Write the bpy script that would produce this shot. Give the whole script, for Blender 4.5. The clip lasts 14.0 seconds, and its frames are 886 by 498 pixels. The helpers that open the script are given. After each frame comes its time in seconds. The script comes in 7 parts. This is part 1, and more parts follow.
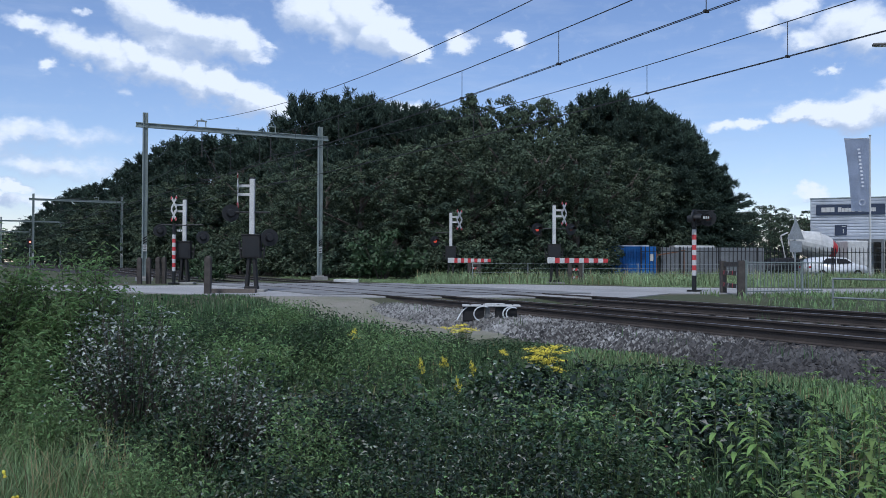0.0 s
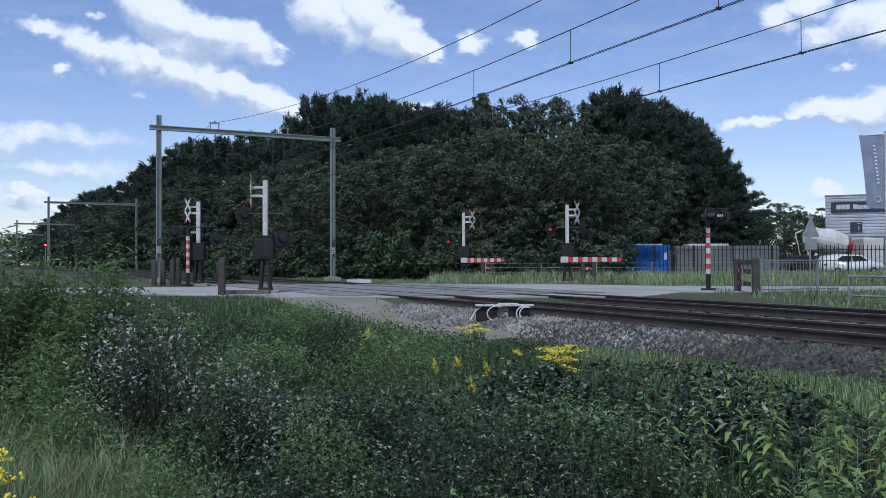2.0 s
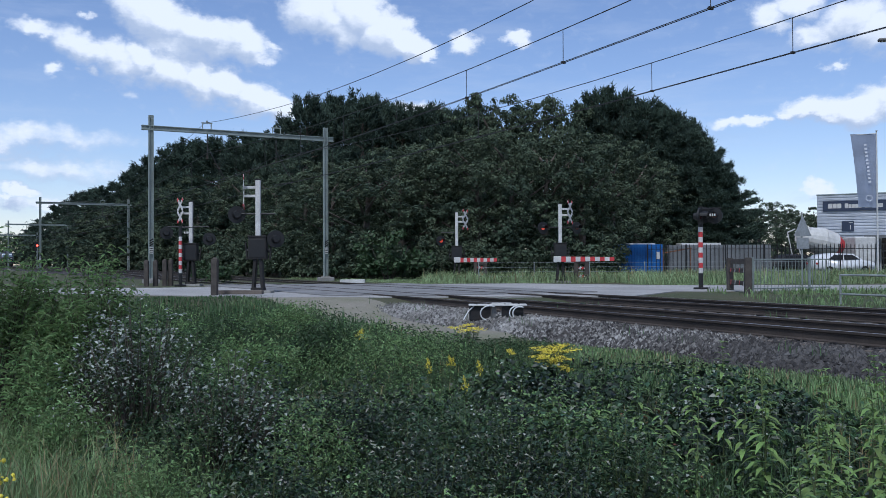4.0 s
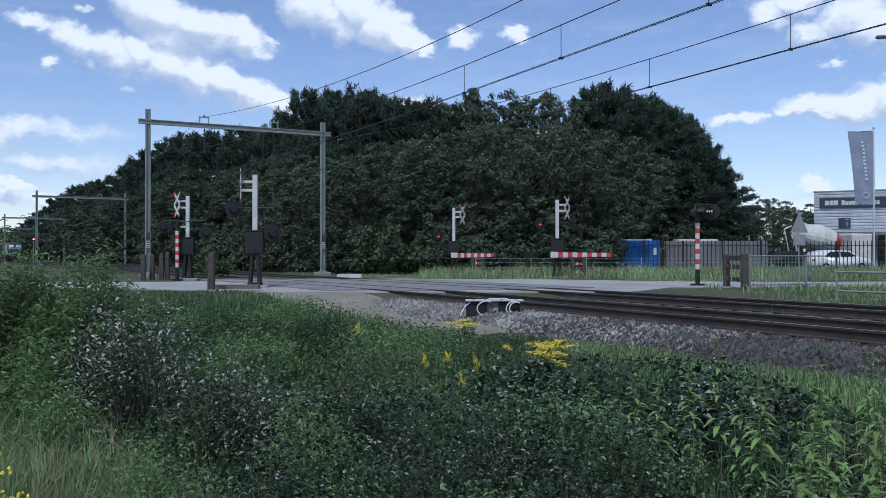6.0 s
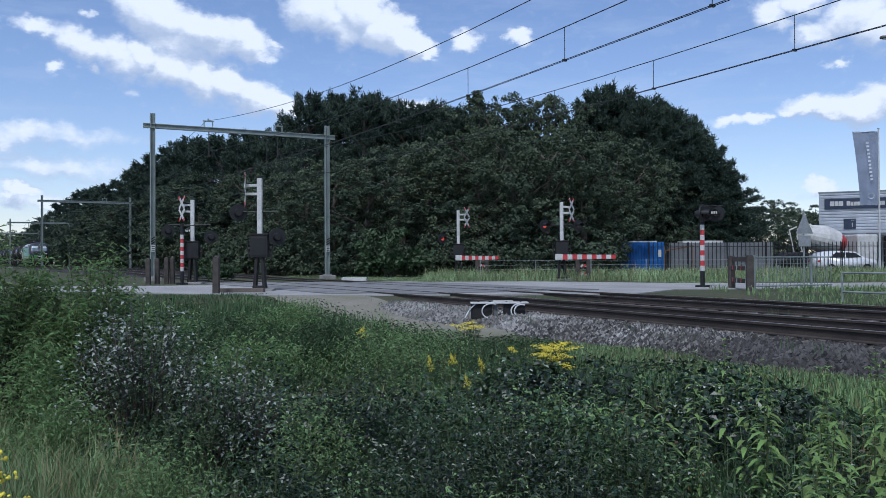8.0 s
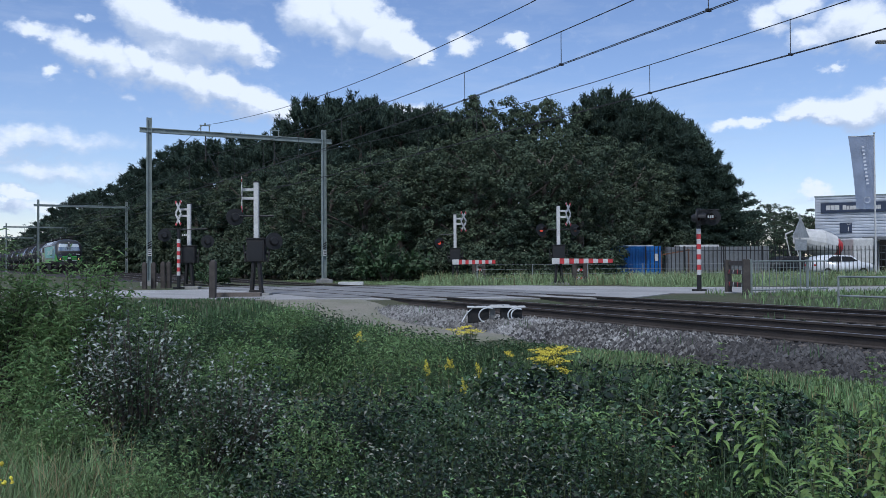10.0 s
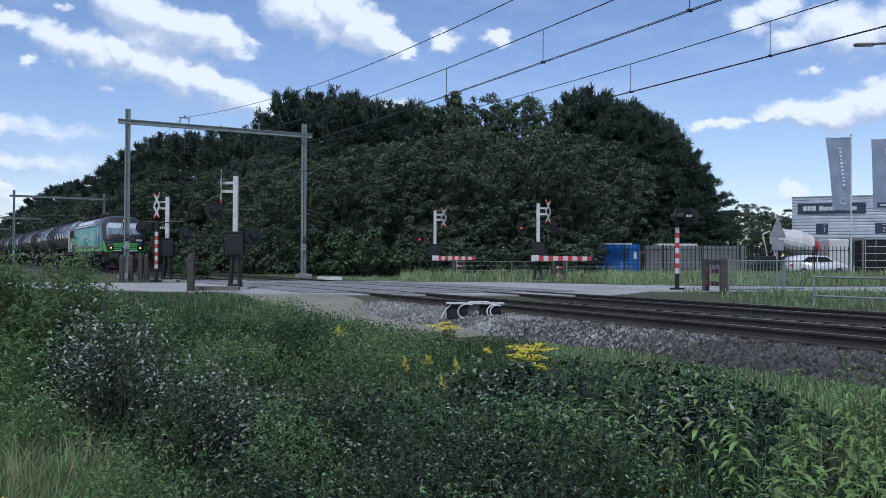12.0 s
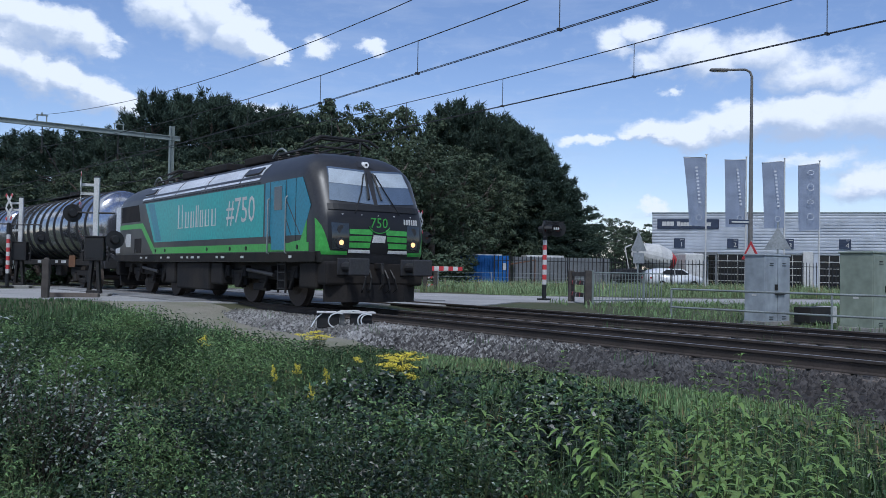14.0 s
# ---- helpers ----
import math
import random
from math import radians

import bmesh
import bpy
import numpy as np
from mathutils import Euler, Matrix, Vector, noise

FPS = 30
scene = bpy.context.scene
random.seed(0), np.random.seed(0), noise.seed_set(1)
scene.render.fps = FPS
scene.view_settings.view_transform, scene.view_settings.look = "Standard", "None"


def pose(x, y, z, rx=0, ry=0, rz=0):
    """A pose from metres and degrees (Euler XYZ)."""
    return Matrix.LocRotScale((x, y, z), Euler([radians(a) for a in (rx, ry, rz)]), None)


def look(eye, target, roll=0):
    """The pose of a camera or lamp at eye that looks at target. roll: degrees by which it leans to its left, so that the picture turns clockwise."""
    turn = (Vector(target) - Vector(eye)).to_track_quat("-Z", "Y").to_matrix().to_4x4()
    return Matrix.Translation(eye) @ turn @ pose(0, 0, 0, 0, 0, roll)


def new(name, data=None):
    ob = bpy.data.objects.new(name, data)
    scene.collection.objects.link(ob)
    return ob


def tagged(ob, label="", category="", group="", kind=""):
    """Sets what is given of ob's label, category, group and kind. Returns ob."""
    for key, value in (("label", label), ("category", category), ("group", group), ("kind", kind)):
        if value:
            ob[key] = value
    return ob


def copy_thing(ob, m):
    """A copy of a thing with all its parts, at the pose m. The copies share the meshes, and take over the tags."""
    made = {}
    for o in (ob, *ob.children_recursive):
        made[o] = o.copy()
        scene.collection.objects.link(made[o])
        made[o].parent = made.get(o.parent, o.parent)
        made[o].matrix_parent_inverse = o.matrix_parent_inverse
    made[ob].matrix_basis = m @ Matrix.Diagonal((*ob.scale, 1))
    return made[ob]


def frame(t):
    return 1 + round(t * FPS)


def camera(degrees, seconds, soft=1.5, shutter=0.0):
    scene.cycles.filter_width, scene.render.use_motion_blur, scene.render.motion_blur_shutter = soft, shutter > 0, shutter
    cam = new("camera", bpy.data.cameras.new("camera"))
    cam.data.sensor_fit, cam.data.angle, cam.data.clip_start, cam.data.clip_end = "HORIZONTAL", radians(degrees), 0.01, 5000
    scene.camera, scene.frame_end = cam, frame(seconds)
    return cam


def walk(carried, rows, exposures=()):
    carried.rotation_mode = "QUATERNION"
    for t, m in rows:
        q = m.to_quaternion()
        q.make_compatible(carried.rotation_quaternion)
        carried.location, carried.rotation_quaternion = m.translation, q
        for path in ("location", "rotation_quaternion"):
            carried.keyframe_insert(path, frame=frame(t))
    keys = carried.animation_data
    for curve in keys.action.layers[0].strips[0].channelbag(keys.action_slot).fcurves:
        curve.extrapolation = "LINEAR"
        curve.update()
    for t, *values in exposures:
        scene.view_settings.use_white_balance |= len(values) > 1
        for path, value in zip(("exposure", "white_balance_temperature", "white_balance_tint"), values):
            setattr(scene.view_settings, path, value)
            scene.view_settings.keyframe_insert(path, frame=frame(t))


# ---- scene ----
# World: y runs along the railway, x across it to the right, z = 0 is the top of the rails.
EYE = (0.0, 0.0, 0.975)
cam = camera(52.47, 14.0, soft=0.7)
PATH = [
    (0.0, -25.88, 0.88, -0.22), (0.5, -26.30, 0.69, -0.17), (1.0, -26.23, 0.61, -0.06),
    (1.5, -25.39, 0.73, 0.01), (2.0, -25.05, 0.88, 0.15), (2.5, -25.06, 1.03, 0.26),
    (3.0, -25.17, 1.00, 0.34), (5.5, -25.79, 0.61, 0.03), (6.0, -25.68, 0.56, 0.05),
    (6.5, -25.44, 0.61, 0.07), (7.0, -25.35, 0.84, -0.02), (7.5, -25.34, 0.78, 0.11),
    (8.0, -25.39, 0.73, 0.31), (10.5, -25.62, 1.03, 0.33), (11.0, -25.63, 0.95, 0.15),
    (11.5, -26.04, 0.82, -0.20), (12.0, -26.89, 0.74, -0.30), (12.5, -28.27, 0.86, -0.53),
    (13.0, -30.64, 1.01, -0.81), (13.5, -33.52, 1.18, -0.96), (14.0, -35.05, 1.42, -1.03),
]
walk(cam, [(t, pose(*EYE, 90 + p, r, y)) for t, y, p, r in PATH], [(0.0, 0.15, 5600, 10), (14.0, 0.15, 5600, 10)])

# ---------------------------------------------------------------- sky and sun
SUN_DIR = Vector((-0.36, -0.42, 0.83)).normalized()


def make_world():
    world = bpy.data.worlds.new("sky")
    world.use_nodes = True
    scene.world = world
    nt = world.node_tree
    nt.nodes.clear()
    N, link = nt.nodes.new, nt.links.new

    def math_node(op, a, b=None, c=None, clamp=False):
        n = N("ShaderNodeMath")
        n.operation, n.use_clamp = op, clamp
        for i, v in enumerate((a, b, c)):
            if v is None:
                continue
            if isinstance(v, (int, float)):
                n.inputs[i].default_value = v
            else:
                link(v, n.inputs[i])
        return n.outputs[0]

    sky = N("ShaderNodeTexSky")
    sky.sky_type = "NISHITA"
    sky.sun_disc = False
    sky.sun_elevation = math.asin(SUN_DIR.z)
    sky.sun_rotation = math.atan2(SUN_DIR.x, SUN_DIR.y)
    sky.air_density, sky.dust_density, sky.ozone_density = 1.0, 0.1, 2.5
    tc = N("ShaderNodeTexCoord")
    sep = N("ShaderNodeSeparateXYZ")
    link(tc.outputs["Generated"], sep.inputs[0])
    az = math_node("ARCTAN2", sep.outputs[0], sep.outputs[1])
    el = math_node("ARCSINE", sep.outputs[2])
    flat = N("ShaderNodeCombineXYZ")
    link(az, flat.inputs[0])
    link(el, flat.inputs[1])

    def fractal(scale, detail, stretch):
        mp = N("ShaderNodeMapping")
        mp.inputs["Scale"].default_value = (1, stretch, 1)
        link(flat.outputs[0], mp.inputs[0])
        n = N("ShaderNodeTexNoise")
        n.inputs["Scale"].default_value = scale
        n.inputs["Detail"].default_value = detail
        n.inputs["Roughness"].default_value = 0.6
        link(mp.outputs[0], n.inputs[0])
        return n

    warp = fractal(20, 6, 1.4)
    warp_v = N("ShaderNodeVectorMath")
    warp_v.operation = "MULTIPLY_ADD"
    link(warp.outputs["Color"], warp_v.inputs[0])
    warp_v.inputs[1].default_value = (0.06, 0.045, 0)
    warp_v.inputs[2].default_value = (-0.03, -0.0225, 0)
    add = N("ShaderNodeVectorMath")
    add.operation = "ADD"
    link(flat.outputs[0], add.inputs[0])
    link(warp_v.outputs[0], add.inputs[1])

    # puffs of each cloud: azimuth, elevation, half width, half height (degrees), lean, fullness
    tower = [(7.7, 14.9, 3.24, 1.22, -15, 1.1), (10.4, 13.9, 2.7, 1.15, -20, 1.1), (12.9, 13.3, 2.16, 1.08, -15, 0.95), (8.9, 13.2, 3.06, 0.94, -18, 0.7), (14.5, 13.5, 0.86, 0.25, -8, 0.6), (14.2, 12.5, 0.94, 0.32, -10, 0.6)]
    streak = [(1.3, 13.3, 1.98, 0.5, -18, 0.65), (3.5, 12.6, 2.34, 0.86, -20, 0.8), (5.7, 12.2, 2.16, 1.08, -15, 0.85), (7.1, 12.6, 1.37, 1.01, -15, 1), (8.4, 11.7, 1.87, 1.15, -18, 1), (10.4, 11.1, 1.87, 1.08, -18, 1.05), (12, 10.9, 1.73, 1.01, -14, 1), (13.5, 10.2, 1.73, 1.01, -18, 1), (15.2, 9.7, 1.44, 0.94, -14, 1.05), (16.2, 9.4, 0.86, 0.58, 0, 0.9)]
    heap = [(17.8, 15.4, 2.45, 1.37, -10, 1.1), (20, 15.6, 2.09, 1.51, -15, 1.15), (21.7, 14.4, 2.09, 1.3, -25, 1.15), (23.3, 13.7, 1.51, 0.94, -25, 1.1), (24.2, 13.1, 0.79, 0.5, -10, 1), (19.1, 14.4, 1.98, 0.94, -15, 0.8)]
    puffs = [(26.9, 13.7, 1.22, 0.58, -4, 0.8), (30.2, 13.9, 0.97, 0.36, -4, 0.76), (23.5, 9.9, 1.8, 0.65, -4, 0.88), (2.4, 11, 0.72, 0.36, 0, 0.68), (4.2, 11.3, 0.54, 0.29, 0, 0.56), (3.9, 14.5, 0.43, 0.25, 0, 0.48), (6.4, 10.3, 1.01, 0.36, -20, 0.36), (48.4, 11.3, 0.79, 0.22, 0, 0.4)]
    right_high = [(45.5, 14.4, 1.58, 0.79, -15, 0.66), (47.1, 14.7, 1.58, 0.86, 0, 0.74), (46.2, 13.6, 1.22, 0.47, -10, 0.55), (48.5, 13, 1.58, 0.79, -8, 0.66), (50.3, 13.7, 2.3, 1.22, 5, 0.78), (51.7, 12.9, 2.3, 1.22, 0, 0.78), (54.3, 13.3, 3.24, 1.3, -5, 0.74), (57.2, 12, 3.96, 1.22, -5, 0.7)]
    right_low = [(43.2, 8.3, 1.37, 0.36, 0, 0.8), (44.9, 8.3, 1.01, 0.32, 0, 0.8), (46.7, 8.4, 0.79, 0.32, 0, 0.8), (48.3, 8.7, 2.3, 0.65, 2, 0.95), (50.2, 8.8, 2.38, 0.86, 2, 1), (53, 9.3, 3.2, 1, 2, 1), (57, 9.5, 3.6, 1.3, 2, 1.05), (61.5, 9.6, 4, 1.5, 2, 1.05), (60.5, 5.6, 2.8, 1, 2, 0.85), (48.3, 4.3, 1, 0.4, 0, 0.7), (49.1, 11.4, 0.7, 0.25, 0, 0.6), (57.5, 7, 4, 0.5, 2, 0.5)]
    left_low = [(0.4, 7.3, 7.2, 0.8, 2, 0.5), (1.8, 5.7, 6.0, 0.8, 0, 0.5), (-2.0, 6.4, 4.0, 0.5, 0, 0.4), (0.1, 4.2, 1.2, 0.4, 0, 0.9), (0.8, 3.6, 2.6, 0.4, 0, 0.6), (-3.0, 4.0, 3.0, 0.8, 0, 0.6)]
    # unseen clouds outside the view, added for sky light and tank reflections
    around = [(-14.0, 14.0, 9.0, 3.0, -15, 0.8), (75.0, 22.0, 12.0, 5.0, 10, 0.8), (110.0, 18.0, 20.0, 6.0, 8, 0.8),
              (-60.0, 20.0, 25.0, 7.0, 5, 0.8), (-120.0, 25.0, 30.0, 8.0, 0, 0.8), (-95.0, 52.0, 45.0, 12.0, 4, 1.0), (-30.0, 58.0, 40.0, 11.0, -6, 0.9),
              (170.0, 55.0, 40.0, 11.0, 8, 0.9), (-150.0, 42.0, 25.0, 9.0, 0, 0.9), (160.0, 22.0, 25.0, 7.0, -6, 0.8)]

    def cover(vec, puffs):
        total = None
        for a, e, w, h, lean, full in puffs:
            mp = N("ShaderNodeMapping")
            mp.vector_type = "TEXTURE"
            mp.inputs["Location"].default_value = (radians(a), radians(e), 0)
            mp.inputs["Rotation"].default_value = (0, 0, radians(lean))
            mp.inputs["Scale"].default_value = (radians(w), radians(h * 1.15), 1)
            mp.inputs["Scale"].default_value[2] = 1000.0
            if total is None:
                link(vec, mp.inputs[0])
            else:
                # a chain, so that the puffs are worked out one after the other
                step = N("ShaderNodeVectorMath")
                step.operation = "MULTIPLY_ADD"
                link(total, step.inputs[0])
                step.inputs[1].default_value = (0, 0, 0.001)
                link(vec, step.inputs[2])
                link(step.outputs[0], mp.inputs[0])
            ln = N("ShaderNodeVectorMath")
            ln.operation = "LENGTH"
            link(mp.outputs[0], ln.inputs[0])
            body = math_node("MULTIPLY", math_node("SUBTRACT", 1.3, ln.outputs["Value"], clamp=True), full)
            total = body if total is None else math_node("SMOOTH_MAX", total, body, 0.12)
        return total

    near_clouds = tower + streak + heap + puffs + right_high + right_low + left_low
    total = math_node("MAXIMUM", cover(add.outputs[0], near_clouds), cover(add.outputs[0], around))
    puff = fractal(42, 8, 1.4)
    shape = math_node("ADD", total, math_node("MULTIPLY", math_node("SUBTRACT", puff.outputs["Fac"], 0.5), 0.75))
    mask_n = N("ShaderNodeMapRange")
    mask_n.interpolation_type = "SMOOTHSTEP"
    link(shape, mask_n.inputs[0])
    mask_n.inputs[1].default_value, mask_n.inputs[2].default_value = 0.08, 0.70
    mask = mask_n.outputs[0]
    # the same cover a little higher up tells tops from undersides
    lifted = N("ShaderNodeVectorMath")
    lifted.operation = "ADD"
    link(add.outputs[0], lifted.inputs[0])
    lifted.inputs[1].default_value = (radians(0.25), radians(0.75), 0)
    rise = math_node("SUBTRACT", total, cover(lifted.outputs[0], near_clouds))
    veil = fractal(5, 7, 5.0)
    veil_r = N("ShaderNodeMapRange")
    link(veil.outputs["Fac"], veil_r.inputs[0])
    veil_r.inputs[1].default_value, veil_r.inputs[2].default_value = 0.50, 0.80
    veil_r.inputs[4].default_value = 0.35
    mask = math_node("MAXIMUM", mask, veil_r.outputs[0])
    # cloud bodies: white tops, grey-blue undersides
    tone = N("ShaderNodeMixRGB")
    tone.inputs[1].default_value = (0.44, 0.50, 0.61, 1)
    tone.inputs[2].default_value = (0.80, 0.81, 0.83, 1)
    shade = fractal(22, 5, 1.4)
    tone_r = N("ShaderNodeMapRange")
    tone_r.interpolation_type = "SMOOTHSTEP"
    relief = math_node("ADD", math_node("MULTIPLY", rise, 1.1), math_node("MULTIPLY", shape, 0.22))
    link(math_node("ADD", relief, math_node("MULTIPLY", math_node("SUBTRACT", shade.outputs["Fac"], 0.5), 0.9)), tone_r.inputs[0])
    tone_r.inputs[1].default_value, tone_r.inputs[2].default_value = -0.34, 0.52
    link(tone_r.outputs[0], tone.inputs[0])
    tint = N("ShaderNodeVectorMath")
    tint.operation = "MULTIPLY"
    link(sky.outputs[0], tint.inputs[0])
    tint.inputs[1].default_value = (SKY * 1.06, SKY * 0.95, SKY * 0.97)
    mix = N("ShaderNodeMixRGB")
    link(mask, mix.inputs[0])
    link(tint.outputs[0], mix.inputs[1])
    link(tone.outputs[0], mix.inputs[2])
    bg = N("ShaderNodeBackground")
    link(mix.outputs[0], bg.inputs[0])
    out = N("ShaderNodeOutputWorld")
    link(bg.outputs[0], out.inputs[0])


SKY = 0.106
make_world()
lamp = bpy.data.lights.new("sun", "SUN")
lamp.energy, lamp.angle, lamp.color = 2.45, radians(8.0), (1.0, 0.95, 0.87)
sun = new("sun", lamp)
sun.matrix_basis = look((0, 0, 60), Vector((0, 0, 60)) - SUN_DIR)


# ---------------------------------------------------------------- materials
MATS = {}


def mat(name, color, rough=0.7, metal=0.0, dark=0.75, scale=3.0, fine=40.0, bump=0.15, spec=0.4, vary=0.0,
        second=None, second_at=0.55, dist=0.01, emit=None, trans=0.0):
    """Surface with broad staining, fine grain and relief. dark: how far stains go down; second: a colour for blotches."""
    m = bpy.data.materials.new(name)
    m.use_nodes = True
    nt = m.node_tree
    N, link = nt.nodes.new, nt.links.new
    b = nt.nodes["Principled BSDF"]
    tc = N("ShaderNodeTexCoord")
    n1, n2 = N("ShaderNodeTexNoise"), N("ShaderNodeTexNoise")
    for n, s, d in ((n1, scale, 5), (n2, fine, 4)):
        n.inputs["Scale"].default_value, n.inputs["Detail"].default_value = s, d
        link(tc.outputs["Object"], n.inputs[0])
    ramp = N("ShaderNodeValToRGB")
    ramp.color_ramp.elements[0].position, ramp.color_ramp.elements[1].position = 0.35, 0.65
    low = second if second else tuple(c * dark for c in color)
    ramp.color_ramp.elements[0].color, ramp.color_ramp.elements[1].color = (*low, 1), (*color, 1)
    link(n1.outputs["Fac"], ramp.inputs[0])
    mix = N("ShaderNodeMixRGB")
    mix.blend_type = "MULTIPLY"
    mix.inputs[0].default_value = 0.6
    r2 = N("ShaderNodeMapRange")
    r2.inputs[1].default_value, r2.inputs[2].default_value, r2.inputs[3].default_value, r2.inputs[4].default_value = 0.3, 0.7, 0.65, 1.2
    link(n2.outputs["Fac"], r2.inputs[0])
    link(ramp.outputs[0], mix.inputs[1])
    link(r2.outputs[0], mix.inputs[2])
    col = mix.outputs[0]
    if vary:
        oi, geo = N("ShaderNodeObjectInfo"), N("ShaderNodeNewGeometry")
        both = N("ShaderNodeMath")
        both.operation = "ADD"
        link(oi.outputs["Random"], both.inputs[0])
        link(geo.outputs["Random Per Island"], both.inputs[1])
        fr = N("ShaderNodeMath")
        fr.operation = "FRACT"
        link(both.outputs[0], fr.inputs[0])
        hsv = N("ShaderNodeHueSaturation")
        rr = N("ShaderNodeMapRange")
        rr.inputs[3].default_value, rr.inputs[4].default_value = 1 - vary, 1 + vary
        link(fr.outputs[0], rr.inputs[0])
        link(rr.outputs[0], hsv.inputs["Value"])
        rh = N("ShaderNodeMapRange")
        rh.inputs[3].default_value, rh.inputs[4].default_value = 0.5 - vary * 0.05, 0.5 + vary * 0.03
        link(fr.outputs[0], rh.inputs[0])
        link(rh.outputs[0], hsv.inputs["Hue"])
        link(col, hsv.inputs["Color"])
        col = hsv.outputs[0]
    link(col, b.inputs["Base Color"])
    rr = N("ShaderNodeMapRange")
    rr.inputs[3].default_value, rr.inputs[4].default_value = max(rough - 0.12, 0.03), min(rough + 0.12, 1)
    link(n1.outputs["Fac"], rr.inputs[0])
    link(rr.outputs[0], b.inputs["Roughness"])
    b.inputs["Metallic"].default_value = metal
    b.inputs["Specular IOR Level"].default_value = spec
    if bump:
        bp = N("ShaderNodeBump")
        bp.inputs["Strength"].default_value, bp.inputs["Distance"].default_value = bump, dist
        link(n2.outputs["Fac"], bp.inputs["Height"])
        link(bp.outputs[0], b.inputs["Normal"])
    if emit:
        b.inputs["Emission Color"].default_value, b.inputs["Emission Strength"].default_value = (*emit[0], 1), emit[1]
    if trans:
        tr = N("ShaderNodeBsdfTranslucent")
        ms = N("ShaderNodeMixShader")
        ms.inputs[0].default_value = trans
        link(col, tr.inputs[0])
        link(b.outputs[0], ms.inputs[1])
        link(tr.outputs[0], ms.inputs[2])
        link(ms.outputs[0], nt.nodes["Material Output"].inputs[0])
    MATS[name] = m
    return m


mat("soil", (0.10, 0.085, 0.055), 0.95, scale=0.8, fine=12, bump=0.5, second=(0.07, 0.10, 0.035), dist=0.05)
mat("turf", (0.045, 0.060, 0.024), 0.95, scale=0.35, fine=9, bump=0.6, second=(0.065, 0.062, 0.032), dist=0.06)
mat("asphalt", (0.33, 0.325, 0.32), 0.85, scale=0.5, fine=60, bump=0.25, dark=0.78, spec=0.3)
mat("worn_asphalt", (0.26, 0.25, 0.235), 0.9, scale=0.7, fine=40, bump=0.3, dark=0.7)
mat("crossing_deck", (0.22, 0.22, 0.22), 0.85, scale=0.7, fine=50, bump=0.3, dark=0.7, vary=0.12)
mat("dusty_path", (0.23, 0.21, 0.175), 0.95, scale=0.9, fine=24, bump=0.6, second=(0.16, 0.16, 0.11), dist=0.03)
mat("ballast_bed", (0.045, 0.042, 0.041), 0.95, scale=0.6, fine=16, bump=1.0, second=(0.03, 0.027, 0.026), dist=0.08)
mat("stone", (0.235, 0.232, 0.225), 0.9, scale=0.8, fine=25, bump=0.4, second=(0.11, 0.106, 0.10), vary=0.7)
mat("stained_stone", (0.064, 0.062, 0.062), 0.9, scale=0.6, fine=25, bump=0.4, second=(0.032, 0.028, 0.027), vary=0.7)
mat("rail_web", (0.056, 0.045, 0.039), 0.85, scale=2, fine=30, bump=0.3, dark=0.6)
mat("rail_head", (0.30, 0.27, 0.25), 0.35, metal=0.8, scale=2, fine=40, bump=0.05)
mat("sleeper", (0.13, 0.11, 0.095), 0.9, scale=2, fine=25, bump=0.4)
mat("galvanised", (0.30, 0.33, 0.33), 0.5, metal=0.35, scale=1.6, fine=30, bump=0.08, dark=0.7)
mat("mast_grey", (0.23, 0.27, 0.26), 0.6, metal=0.15, scale=1.2, fine=20, bump=0.1, dark=0.75)
mat("white_paint", (0.54, 0.54, 0.53), 0.5, scale=2.5, fine=30, bump=0.05, dark=0.8)
mat("red_paint", (0.50, 0.045, 0.05), 0.45, scale=3, fine=30, bump=0.05, dark=0.75)
mat("black_paint", (0.012, 0.0125, 0.014), 0.55, scale=3, fine=30, bump=0.08, dark=0.7)
mat("black_metal", (0.014, 0.015, 0.017), 0.6, scale=4, fine=40, bump=0.12, second=(0.024, 0.021, 0.019), spec=0.3)
mat("weathered_wood", (0.075, 0.066, 0.060), 0.9, scale=4, fine=50, bump=0.5, dark=0.6)
mat("concrete", (0.27, 0.265, 0.25), 0.9, scale=2, fine=30, bump=0.3, dark=0.7)
mat("cable_black", (0.03, 0.03, 0.032), 0.6, bump=0)
mat("cable_white", (0.62, 0.64, 0.66), 0.5, bump=0)
mat("bark", (0.10, 0.085, 0.07), 0.95, scale=3, fine=14, bump=0.8, dark=0.5, dist=0.03)
mat("oak_leaf", (0.090, 0.116, 0.070), 0.75, scale=0.5, fine=6, bump=0, second=(0.044, 0.066, 0.045), vary=0.5, spec=0.15, trans=0.15)
mat("pine_leaf", (0.058, 0.086, 0.063), 0.8, scale=0.5, fine=6, bump=0, second=(0.042, 0.062, 0.049), vary=0.5, spec=0.12, trans=0.08)
mat("willow_leaf", (0.20, 0.31, 0.125), 0.6, scale=1.0, fine=8, bump=0, dark=0.75, vary=0.45, spec=0.4, trans=0.4)
mat("shrub_leaf", (0.050, 0.092, 0.038), 0.6, scale=1.0, fine=8, bump=0, dark=0.7, vary=0.40, spec=0.4, trans=0.2)
# near-black blotches and a wide spread of tones stand in for shaded hollows
mat("bramble_leaf", (0.036, 0.068, 0.030), 0.42, scale=0.9, fine=10, bump=0, second=(0.012, 0.023, 0.013), vary=0.8, spec=0.5, trans=0.15)
mat("pale_leaf", (0.36, 0.40, 0.36), 0.7, scale=1.5, fine=10, bump=0, dark=0.7, vary=0.3, trans=0.15)
